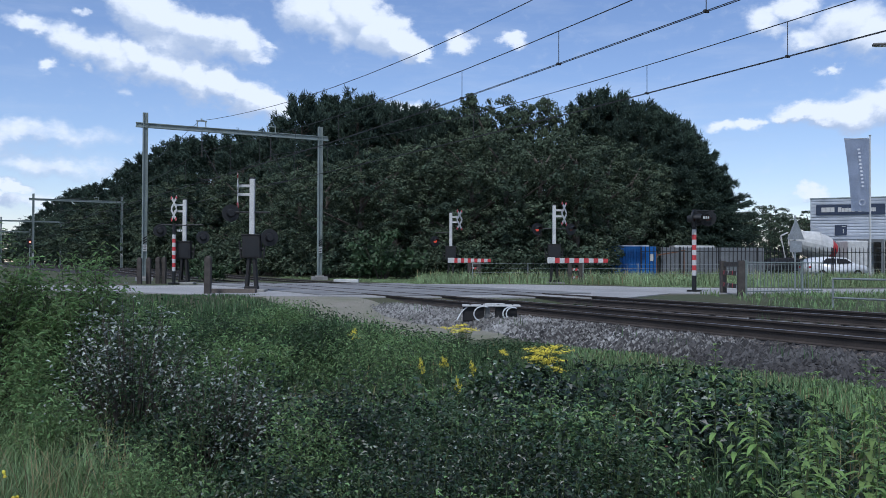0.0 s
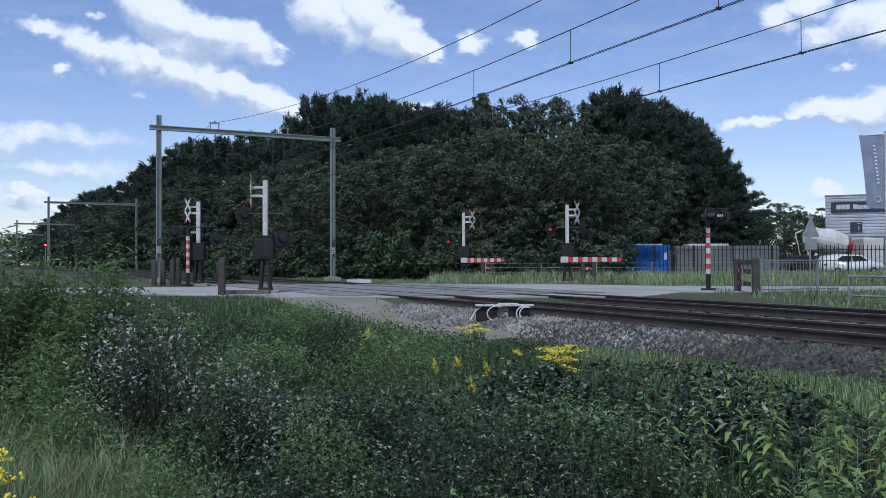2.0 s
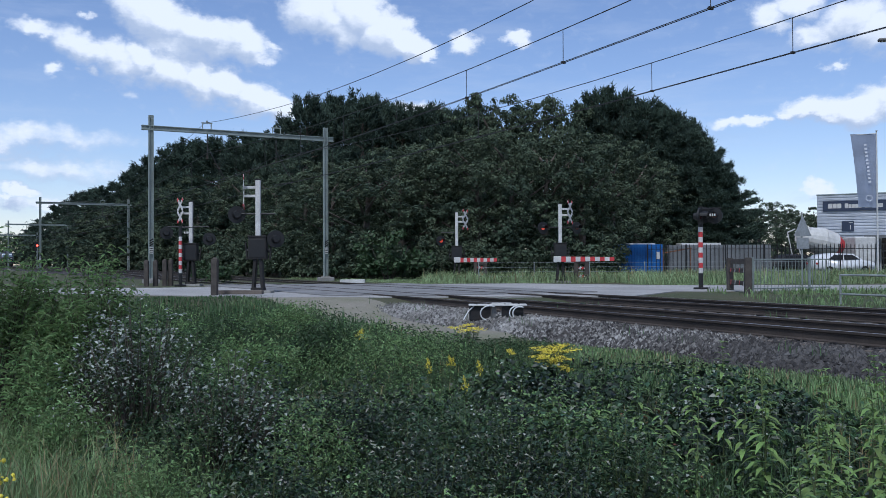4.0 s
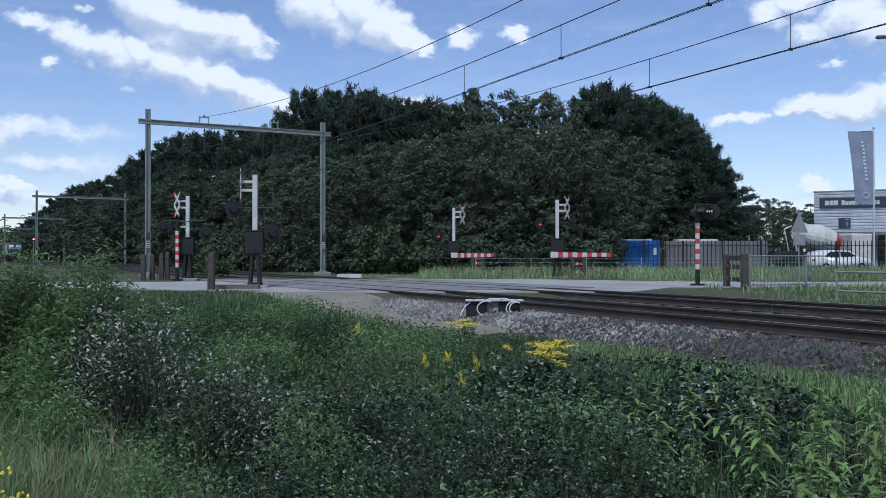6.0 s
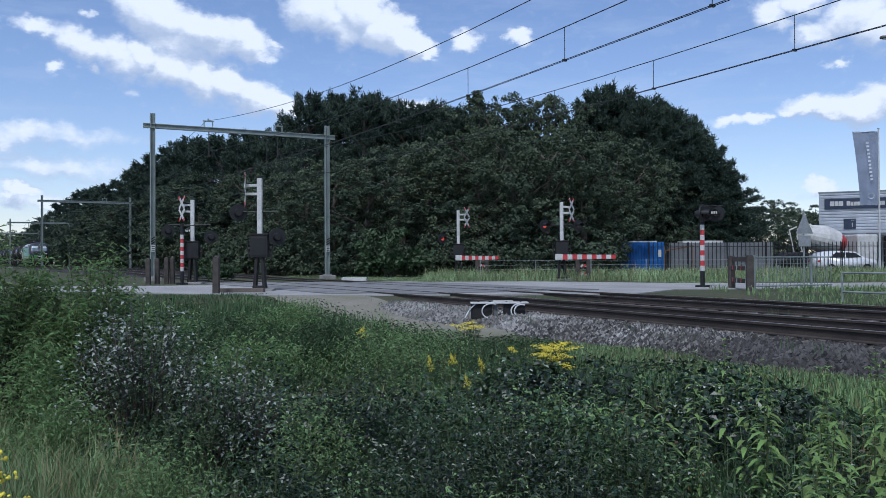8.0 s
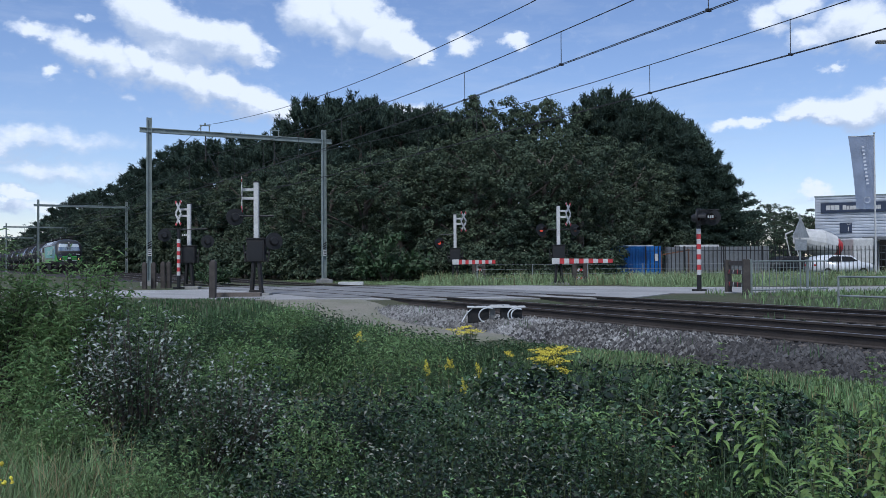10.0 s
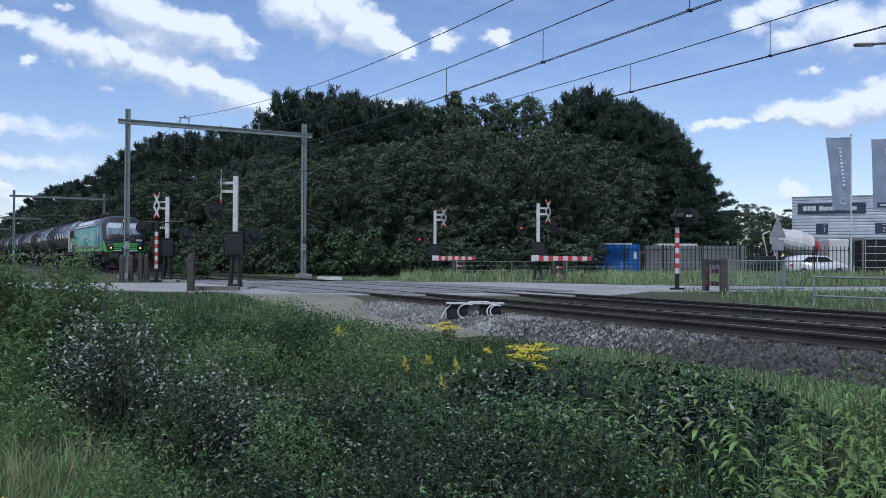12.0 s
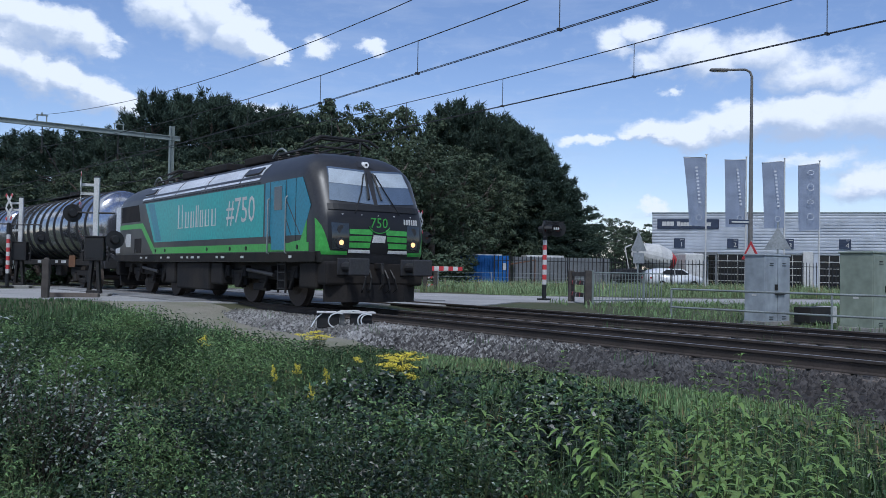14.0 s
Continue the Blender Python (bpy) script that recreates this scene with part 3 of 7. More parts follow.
mat("red_lamp", (0.45, 0.03, 0.03), 0.2, bump=0, emit=((1.0, 0.12, 0.06), 0.35))
mat("dark_lens", (0.06, 0.01, 0.01), 0.15, bump=0)
make_barrier(0.88, 52, 0, (0, 30), "white barrier post with a closed arm before the wood", arm_from=-0.15, arm_to=2.3, heads=((-0.9, 2.3),))
make_barrier(5.94, 45, 0, (0, 30), "white barrier post with its striped arm closed over the road", heads=((-0.85, 2.75), (0.85, 2.75)))
make_barrier(-6.38, 31.3, 0, (0, 200), "white barrier post seen from behind, black drive box", cross_side=-1, cross_turn=-80, arm=False, heads=((-0.75, 2.75), (0.60, 1.9)))
make_barrier(-11.7, 42, 0, (0, 200), "white barrier post seen from behind beside wooden posts", cross_side=-1, cross_turn=-50, arm=False, heads=((-1.15, 2.5), (0.85, 2.2)))


def make_striped_pole(l, d, label, tall=3.05, heads=True):
    g = thing("warning_light_pole", site(l, d, land(l, d) + 0.0), label, "warning light", "striped warning poles")
    bm = B()
    rod(bm, (0, 0, 0), (0, 0, 0.62), 0.085, seg=14)
    for a in (0, 1, 2, 3):
        box(bm, (0.30, 0.05, 0.10), (0.12 * math.cos(a * 1.57), 0.12 * math.sin(a * 1.57), 0.05), Matrix.Rotation(a * 1.57, 4, "Z"), bevel=0.01)
    part("foot", bm, "black_paint", g)
    for k in range(9):
        bm = B()
        rod(bm, (0, 0, 0.62 + k * 0.187), (0, 0, 0.62 + (k + 1) * 0.187), 0.08, seg=16)
        part("band", bm, "red_paint" if k % 2 else "white_paint", g)
    bm = B()
    rod(bm, (0, 0, 2.30), (0, 0, tall), 0.08, seg=14)
    rod(bm, (0, 0, tall - 0.08), (0.75, 0, tall - 0.06), 0.022)
    part("top_tube", bm, "black_paint", g)
    if heads:
        signal_head(g, (0.50, 0, tall - 0.33), -25)
        signal_head(g, (-0.06, -0.22, tall - 0.36), 60)
        signal_head(g, (0.20, 0.25, tall - 0.30), 200)
    bm = B()
    for k in range(3):
        box(bm, (0.05, 0.004, 0.09), (0.27 + k * 0.08, -0.31, tall - 0.32))
    part("mark", bm, "white_paint", g)
    return g


make_striped_pole(9.46, 32.8, "red and white striped pole with black warning lights")
make_striped_pole(-12.05, 41.5, "red and white striped pole behind the barrier post", tall=2.8, heads=False)


def worn_post(bm, at, size, seed):
    """A squared wooden post with weathered, chipped top."""
    rnd = random.Random(seed)
    made = bmesh.ops.create_cube(bm, size=1, matrix=Matrix.Translation((at[0], at[1], at[2] + size[2] / 2)) @ Matrix.Diagonal((*size, 1)))
    edges = list({e for v in made["verts"] for e in v.link_edges})
    got = bmesh.ops.bevel(bm, geom=edges, offset=0.018, segments=2, affect="EDGES")
    for v in {v for f in got["faces"] for v in f.verts}:
        v.co += Vector([rnd.uniform(-0.008, 0.008) for _ in range(3)])


def make_stile(l0, d0, l1, d1, high, label):
    a, b = Vector((*Q(l0, d0), 0)), Vector((*Q(l1, d1), 0))
    mid = (a + b) / 2
    z = ground_z(mid.x, mid.y) - 0.06
    turn = math.degrees(math.atan2(b.y - a.y, b.x - a.x))
    w = (b - a).length
    g = thing("stile_post", pose(mid.x, mid.y, z, 0, 0, turn), label, "wooden barrier", "wooden stiles at the crossing")
    for s in (-1, 1):
        bm = B()
        worn_post(bm, (s * w / 2, 0, 0), (0.21, 0.21, high), int(10 * l0) + s)
        part("post", bm, "weathered_wood", g)
    for zz in (0.38, 0.80):
        bm = B()
        box(bm, (w, 0.045, 0.15), (0, -0.02, zz), bevel=0.008)
        plank = part("plank", bm, "weathered_wood", g)
        for k in range(4):
            bm = B()
            box(bm, (0.09, 0.006, 0.15), (-w * 0.36 + k * w * 0.24, -0.047, zz), Matrix.Rotation(radians(35), 4, "Y"))
            part("reflector", bm, "white_paint" if k % 2 else "red_paint", plank)
    bm = B()
    box(bm, (w, 0.05, 0.16), (0, 0.02, high - 0.12), bevel=0.008)
    part("plank", bm, "weathered_wood", g)
    return g


make_stile(10.20, 31.8, 9.88, 29.0, 1.22, "weathered wooden stile with striped reflector planks by the road")
make_stile(6.88, 46.0, 7.42, 46.0, 1.20, "weathered wooden stile with reflectors beside the barrier post")
make_stile(1.98, 52.5, 2.55, 52.5, 1.15, "weathered wooden stile with reflectors near the wood")


def make_single_post(l, d, high, label, lean=0):
    bm = B()
    worn_post(bm, (0, 0, 0), (0.20, 0.20, high), int(l * 7))
    rod(bm, (0, 0, high - 0.01), (0, 0, high + 0.05), 0.09, 0.05, seg=10)
    solo("wooden_post", bm, "weathered_wood", label, "post", "wooden posts", at=site(l, d, land(l, d) - 0.05) @ Matrix.Rotation(radians(lean), 4, "Y"))


make_single_post(-7.33, 29.0, 1.25, "weathered square wooden post in the verge", 1)
make_single_post(-13.78, 42.0, 1.25, "grey wooden post beside the catenary mast")
make_single_post(-13.55, 42.6, 1.25, "grey wooden post beside the catenary mast")
make_single_post(-13.2, 42.9, 1.28, "grey wooden post close to another one")
make_single_post(-12.98, 43.1, 1.28, "grey wooden post close to another one")


def make_slab(l, d, size, turn, mat_name, label, z=None):
    bm = B()
    box(bm, size, (0, 0, size[2] / 2), bevel=0.015)
    solo("cable_trough", bm, mat_name, label, "cable trough", at=site(l, d, (land(l, d) if z is None else z), turn))


make_slab(-6.7, 29.9, (1.5, 0.35, 0.22), 0, "sleeper", "low dark concrete trough in the grass", -0.13)
make_slab(-4.7, 47.5, (1.3, 0.5, 0.2), 0, "white_paint", "pale concrete slab beside the catenary footing", -0.1)


def make_track_box():
    g = thing("track_connection_box", site(1.2, 19.35, -0.25, 0), "white-lidded track connection box on the ballast", "junction box")
    bm = B()
    box(bm, (1.24, 0.34, 0.035), (0, 0, 0.31), bevel=0.008)
    box(bm, (0.42, 0.16, 0.03), (0.08, -0.03, 0.342), bevel=0.006)
    lid = part("lid", bm, "white_paint", g, "flat white lid plate")
    bm = B()
    for a in (-0.45, -0.2, 0.15, 0.45):
        rod(bm, (a, -0.12, 0.33), (a, -0.12, 0.345), 0.02)
    part("bolt", bm, "black_metal", lid)
    for a in (-0.38, 0.32):
        bm = B()
        box(bm, (0.46, 0.24, 0.33), (a, 0.02, 0.14), bevel=0.02)
        part("housing", bm, "black_metal", g)
    bm = B()
    box(bm, (0.10, 0.10, 0.30), (-0.08, 0, 0.13), bevel=0.01)
    part("leg", bm, "concrete", g)
    for c, r, w in ((-0.30, 0.16, 0.20), (0.28, 0.15, 0.16), (0.34, 0.14, 0.15)):
        pts = []
        for k in range(15):
            a = radians(60 + k * 17)
            pts.append((c + 0.12 + w * math.cos(a), -0.20 - 0.01 * k / 15, 0.14 + r * math.sin(a)))
        pts += [(c + 0.5, -0.22, 0.0), (c + 0.75, -0.2, 0.02)]
        bm = B()
        tube(bm, pts, 0.014, 6)
        part("cable", bm, "cable_white", g, "looped white cable")
    bm = B()
    tube(bm, [(-0.52, -0.1, 0.28), (-0.62, -0.15, 0.2), (-0.70, -0.18, 0.08), (-0.74, -0.2, 0.0)], 0.014, 6)
    part("cable", bm, "cable_white", g, "looped white cable")


make_track_box()


# ---------------------------------------------------------------- cabinets, railing and lamp beyond the tracks
mat("cabinet_grey", (0.34, 0.38, 0.42), 0.5, scale=1.1, fine=4, bump=0.015, dark=0.72, metal=0.1)
mat("cabinet_green", (0.24, 0.28, 0.23), 0.5, scale=1.1, fine=4, bump=0.015, dark=0.78)


def make_cabinet(x, y, w, dep, high, m, label):
    g = thing("signal_cabinet", (x, y, -0.40), label, "trackside cabinet", "cabinets behind the railing")
    bm = B()
    box(bm, (w + 0.06, dep + 0.06, 0.22), (w / 2, dep / 2, 0.08), bevel=0.01)
    part("base", bm, "concrete", g)
    bm = B()
    box(bm, (w, dep, high - 0.14), (w / 2, dep / 2, 0.12 + (high - 0.14) / 2), bevel=0.015)
    part("body", bm, m, g)
    bm = B()
    box(bm, (w + 0.06, dep + 0.06, 0.05), (w / 2, dep / 2, high + 0.0), bevel=0.012)
    part("roof", bm, m, g)
    for k in (0, 1):
        bm = B()
        box(bm, (w / 2 - 0.03, 0.025, high - 0.24), (w * (0.25 + 0.5 * k), -0.012, 0.12 + high / 2 - 0.06), bevel=0.006)
        door = part("door", bm, m, g)
        for zz in (0.25, 0.31, high - 0.28, high - 0.22):
            bm = B()
            box(bm, (0.16, 0.012, 0.018), (w * (0.25 + 0.5 * k), -0.03, zz))
            part("vent", bm, "black_paint", door)
    bm = B()
    box(bm, (0.10, 0.05, 0.16), (w / 2 - 0.09, -0.045, high * 0.56), bevel=0.01)
    box(bm, (0.42, 0.05, 0.035), (w / 2 + 0.08, -0.045, high * 0.47), bevel=0.006)
    part("lock", bm, "black_metal", g, "dark lock and handle bar")
    bm = B()
    box(bm, (0.006, 0.14, 0.05), (-0.004, dep * 0.5, high * 0.45))
    part("number_plate", bm, "white_paint", g)


make_cabinet(20.80, 14.72, 1.12, 0.62, 1.97, "cabinet_grey", "light grey steel signal cabinet with double doors")
make_cabinet(20.85, 11.75, 1.30, 0.85, 2.02, "cabinet_green", "grey-green steel signal cabinet with double doors")


def make_low_box():
    g = thing("cable_box", (22.1, 14.2, -0.40), "low dark steel cable box with a pale end", "cable box")
    bm = B()
    box(bm, (1.0, 0.5, 0.44), (0.5, 0.25, 0.36), bevel=0.02)
    part("body", bm, "black_metal", g)
    bm = B()
    box(bm, (0.30, 0.46, 0.46), (1.16, 0.25, 0.36), bevel=0.01)
    part("end_cover", bm, "white_paint", g)
    for a in (0.15, 1.15):
        bm = B()
        box(bm, (0.08, 0.4, 0.2), (a, 0.25, 0.06))
        part("foot", bm, "concrete", g)


make_low_box()


def make_railing():
    g = thing("tube_railing", (20.3, 0, -0.40), "galvanised two-rail tube railing beside the track", "railing")
    ys = [17.5, 12.5, 7.5, 2.5]
    for y in ys:
        bm = B()
        rod(bm, (0.06, y, -0.1), (0.06, y, 0.98), 0.028, seg=10)
        part("post", bm, "galvanised", g)
    for z in (0.98, 0.46):
        bm = B()
        rod(bm, (0.06, ys[0], z), (0.06, -2, z), 0.028, seg=10)
        part("rail", bm, "galvanised", g)


make_railing()


def make_bar_fence(p0, p1, high, step, label, name="bar_fence", top_mat="galvanised", palisade=False, dz=0.0):
    a, b = Vector((*p0, 0)), Vector((*p1, 0))
    n = int((b - a).length / step)
    turn = math.degrees(math.atan2(b.y - a.y, b.x - a.x))
    g = thing(name, pose(a.x, a.y, ground_z(a.x, a.y) + dz, 0, 0, turn), label, "fence")
    ln = (b - a).length
    for z in (high - (0.25 if palisade else 0.02), 0.15):
        bm = B()
        rod(bm, (0, 0, z), (ln, 0, z), 0.022, seg=6)
        part("rail", bm, top_mat, g)
    me = None
    for k in range(n + 1):
        if me is None:
            bm = B()
            big = palisade
            box(bm, (0.05 if big else 0.015, 0.015, high), (0, 0, high / 2))
            if big:
                rod(bm, (0, 0, high), (0, 0, high + 0.09), 0.03, 0.003, seg=4)
            me = mesh_of("bar", bm, top_mat)
        ob = new("bar", me)
        ob.parent = g
        ob.matrix_basis = Matrix.Translation((k * step, 0, 0))
    for k in range(int(ln / 2.6) + 1):
        bm = B()
        box(bm, (0.07, 0.07, high + 0.1), (k * 2.6, 0.03, high / 2), bevel=0.006)
        part("post", bm, top_mat, g)
    return g


make_bar_fence(Q(10.2, 29.4), Q(13.4, 31.0), 1.12, 0.16, "grey metal bar fence between stile and grass", top_mat="mast_grey")
make_bar_fence(Q(13.3, 58), Q(60, 62), 2.1, 0.28, "black steel palisade fence along the yard", "palisade_fence", "black_paint", True)


def make_wire_fence():
    g = thing("wire_fence", (0, 0, 0), "low wire fence on thin pale posts in tall grass", "fence")
    pts = [(l, 48.5 + 0.02 * l) for l in range(2, 22, 3)]
    for l, d in pts:
        bm = B()
        x, y = Q(l, d)
        rod(bm, (x, y, -0.3), (x, y, 0.98), 0.025, seg=7)
        part("post", bm, "galvanised", g)
    for z in (0.94, 0.7, 0.45, 0.2):
        bm = B()
        tube(bm, [(*Q(l, d), z) for l, d in pts], 0.008, 4)
        tagged(part("wire", bm, "galvanised", g), kind="stuff")


make_wire_fence()


def bearing(px_angle, dist):
    a = radians(px_angle)
    return dist * math.sin(a), dist * math.cos(a)


def make_lamp():
    x, y = bearing(53.9, 31.7)
    g = thing("street_lamp", pose(x, y, -0.32, 0, 0, -35), "tall grey street lamp with a short arm", "street lamp")
    bm = B()
    rod(bm, (0, 0, 0), (0, 0, 4.0), 0.085, 0.07, seg=12)
    rod(bm, (0, 0, 4.0), (0, 0, 8.0), 0.07, 0.045, seg=12)
    part("pole", bm, "lamp_grey", g)
    bm = B()
    tube(bm, [(0, 0, 8.0), (-0.06, 0, 8.16), (-0.22, 0, 8.24), (-0.85, 0, 8.22)], 0.04, 8)
    part("arm", bm, "lamp_grey", g)
    bm = B()
    box(bm, (0.62, 0.20, 0.09), (-1.1, 0, 8.21), bevel=0.035)
    head = part("lamp_head", bm, "lamp_grey", g, "flat grey lamp head")
    bm = B()
    box(bm, (0.46, 0.14, 0.02), (-1.1, 0, 8.16), bevel=0.005)
    part("lens", bm, "white_paint", head)
    bm = B()
    box(bm, (0.72, 0.03, 0.16), (-0.36, -0.02, 3.12), bevel=0.008)
    plate = part("street_sign", bm, "navy", g, "dark blue street sign")
    bm = B()
    box(bm, (0.56, 0.006, 0.05), (-0.36, -0.038, 3.12))
    part("sign_mark", bm, "white_paint", plate)


mat("navy", (0.035, 0.048, 0.085), 0.4, scale=2, fine=20, bump=0.03)
mat("lamp_grey", (0.15, 0.145, 0.14), 0.6, scale=1.2, fine=10, bump=0.03, dark=0.8)
mat("sign_back", (0.33, 0.35, 0.36), 0.5, scale=2, fine=20, bump=0.03, metal=0.4)
make_lamp()


def make_triangle_sign(angle, dist, z0, z1, turn, label, front=None, plate=True, side=0.9):
    x, y = bearing(angle, dist)
    g = thing("traffic_sign", pose(x, y, ground_z(x, y), 0, 0, turn), label, "traffic sign", "warning signs at the road")
    bm = B()
    rod(bm, (0, 0.03, 0), (0, 0.03, z1 + 0.12), 0.03, seg=10)
    part("post", bm, "galvanised", g)

    def tri(bm, s, yy, zc, th):
        h = s * 0.866
        pts = [(-s / 2, zc), (s / 2, zc), (0, zc + h)]
        lo = [bm.verts.new((a, yy, b)) for a, b in pts]
        hi = [bm.verts.new((a, yy - th, b)) for a, b in pts]
        bm.faces.new(hi)
        bm.faces.new(lo[::-1])
        for i in range(3):
            bm.faces.new((lo[i], lo[(i + 1) % 3], hi[(i + 1) % 3], hi[i]))
        bmesh.ops.recalc_face_normals(bm, faces=bm.faces[:])
    bm = B()
    tri(bm, side, 0.0, z0, 0.02)
    board = part("board", bm, "red_paint" if front else "sign_back", g)
    if front:
        bm = B()
        tri(bm, side * 0.66, -0.023, z0 + 0.09 * side, 0.004)
        part("face", bm, "white_paint", board)
    if plate:
        bm = B()
        box(bm, (0.62, 0.02, 0.42), (0, -0.01, z0 - 0.28), bevel=0.004)
        part("plate", bm, "sign_back", g)


make_triangle_sign(48.3 - 1.0, 37.0, 2.0, 2.8, 0, "grey back of a triangular warning sign on a post")
make_triangle_sign(35.05 + 20.4, 30.0, 1.98, 2.7, -52, "grey back of a triangular warning sign near the cabinet", plate=False, side=0.8)
make_triangle_sign(35.05 + 18.9, 27.5, 1.72, 2.15, -88, "small red-edged triangular warning sign", front=True, plate=False, side=0.62)


# ---------------------------------------------------------------- truck dealer's yard
mat("cladding", (0.44, 0.47, 0.52), 0.45, scale=0.15, fine=0.6, bump=0, dark=0.95, metal=0.15)
mat("door_glass", (0.012, 0.014, 0.018), 0.12, bump=0, spec=0.25)
mat("flag_cloth", (0.40, 0.45, 0.57), 0.85, scale=1.2, fine=60, bump=0.1, dark=0.8, trans=0.5)
mat("flag_mark", (0.60, 0.63, 0.70), 0.8, bump=0)
mat("blue_paint", (0.012, 0.11, 0.36), 0.5, scale=1, fine=14, bump=0.05, dark=0.75)
mat("grey_steel", (0.16, 0.17, 0.18), 0.6, scale=0.8, fine=14, bump=0.05, dark=0.75)
mat("car_paint", (0.62, 0.64, 0.67), 0.25, scale=1, fine=14, bump=0, dark=0.9, spec=0.5)
mat("tyre", (0.02, 0.02, 0.02), 0.85, bump=0.1)
mat("orange_paint", (0.16, 0.075, 0.04), 0.5, scale=2, fine=20, bump=0.05)


def text_mesh(body, size, depth=0.01):
    cu = bpy.data.curves.new("lettering", "FONT")
    cu.body, cu.size, cu.extrude, cu.resolution_u = body, size, depth, 2
    cu.align_x = "CENTER"
    tmp = bpy.data.objects.new("lettering", cu)
    me = bpy.data.meshes.new_from_object(tmp)
    bpy.data.objects.remove(tmp)
    bpy.data.curves.remove(cu)
    me.materials.clear()
    return me


def text_part(body, size, m, material, parent, name="lettering", depth=0.004):
    me = text_mesh(body, size, depth)
    me.materials.append(MATS[material])
    ob = new(name, me)
    ob.parent = parent
    ob.matrix_basis = m
    return ob


HALL_LEN, HALL_H = 42.0, 7.3


def make_hall():
    g = thing("truck_workshop", pose(68.8, 61.7, -0.15, 0, 0, math.degrees(math.atan2(-0.782, 0.623))), "light grey ribbed-metal truck workshop with glazed doors", "workshop building")
    bm = B()
    # front wall with door openings: panels between and above the openings
    doors = [0.35 + 5.05 * k for k in range(8)]
    wd, hd = 4.6, 3.35
    x = 0.0
    for dx in doors + [HALL_LEN]:
        if dx > x:
            box(bm, (dx - x, 0.3, hd), ((x + dx) / 2, 0.15, hd / 2))
        x = dx + wd
    box(bm, (HALL_LEN, 0.3, HALL_H - hd), (HALL_LEN / 2, 0.15, (HALL_H + hd) / 2))
    box(bm, (0.3, 24, HALL_H), (0.15, 12.3, HALL_H / 2))
    box(bm, (0.3, 24, HALL_H), (HALL_LEN - 0.15, 12.3, HALL_H / 2))
    box(bm, (HALL_LEN, 0.3, HALL_H), (HALL_LEN / 2, 24.4, HALL_H / 2))
    wall = part("wall", bm, "cladding", g, "light grey metal wall")
    z = hd + 0.12
    while z < HALL_H - 0.15:
        bm = B()
        box(bm, (HALL_LEN - 0.02, 0.05, 0.23), (HALL_LEN / 2, -0.025, z + 0.12), bevel=0.02)
        part("panel", bm, "cladding", wall)
        z += 0.30
    bm = B()
    box(bm, (HALL_LEN - 0.7, 23.8, 0.25), (HALL_LEN / 2, 12.3, HALL_H - 0.4), bevel=0.03)
    part("roof", bm, "grey_steel", g)
    bm = B()
    box(bm, (HALL_LEN + 0.1, 0.42, 0.12), (HALL_LEN / 2, 0.13, HALL_H + 0.05), bevel=0.02)
    part("coping", bm, "mast_grey", g)
    for k, dx in enumerate(doors):
        bm = B()
        for r in range(6):
            box(bm, (wd, 0.05, 0.055), (dx + wd / 2, 0.08, 0.05 + r * 0.65))
        for c in range(6):
            box(bm, (0.05, 0.05, hd), (dx + 0.045 + c * (wd - 0.09) / 5, 0.082, hd / 2))
        door = part("door", bm, "white_paint", g, "white framed glazed sectional door")
        for r in range(5):
            for c in range(5):
                bm = B()
                box(bm, ((wd - 0.09) / 5 - 0.06, 0.02, 0.57), (dx + 0.045 + (c + 0.5) * (wd - 0.09) / 5, 0.11, 0.375 + r * 0.65))
                part("pane", bm, "door_glass", door)
        bm = B()
        box(bm, (1.05, 0.06, 0.95), (dx + wd / 2, -0.08, 4.35), bevel=0.01)
        plate = part("number_panel", bm, "navy", g, "dark blue panel with a white bay number")
        text_part(str(k + 1), 0.62, pose(dx + wd / 2 + 0.22, -0.115, 4.02, 90), "white_paint", plate)
        bm = B()
        box(bm, (0.34, 0.01, 0.05), (dx + wd / 2 + 0.25, -0.114, 4.68))
        part("panel_mark", bm, "white_paint", plate)
    for x in (14.9, 30.2):
        bm = B()
        box(bm, (0.85, 0.25, 3.6), (x - 0.37, -0.15, 1.8), bevel=0.02)
        part("pillar", bm, "white_paint", g)
    # dark sign; its brand lettering as plain white bars
    bm = B()
    box(bm, (5.9, 0.10, 0.95), (3.45, -0.10, 6.25), bevel=0.01)
    sign = part("sign_board", bm, "navy", g, "long dark blue sign with white bars")
    x = 0.95
    for w in (0.42, 0.36, 0.40, None, 0.34, 0.26, 0.30, 0.28, 0.28, None, 0.34, None, 0.36, 0.30, 0.26):
        if w is None:
            x += 0.26
            continue
        bm = B()
        box(bm, (w * 0.9, 0.01, 0.44 if w > 0.31 else 0.36), (x + w / 2, -0.158, 6.26 if w > 0.31 else 6.22))
        part("sign_bar", bm, "white_paint", sign)
        x += w
    # dark entrance porch
    bm = B()
    box(bm, (2.2, 1.4, 0.3), (4.05 + 1.1, -0.9, 3.3), bevel=0.02)
    box(bm, (0.2, 1.4, 3.2), (4.15, -0.9, 1.6))
    box(bm, (0.2, 1.4, 3.2), (6.15, -0.9, 1.6))
    part("porch", bm, "grey_steel", g, "dark steel entrance porch")


make_hall()


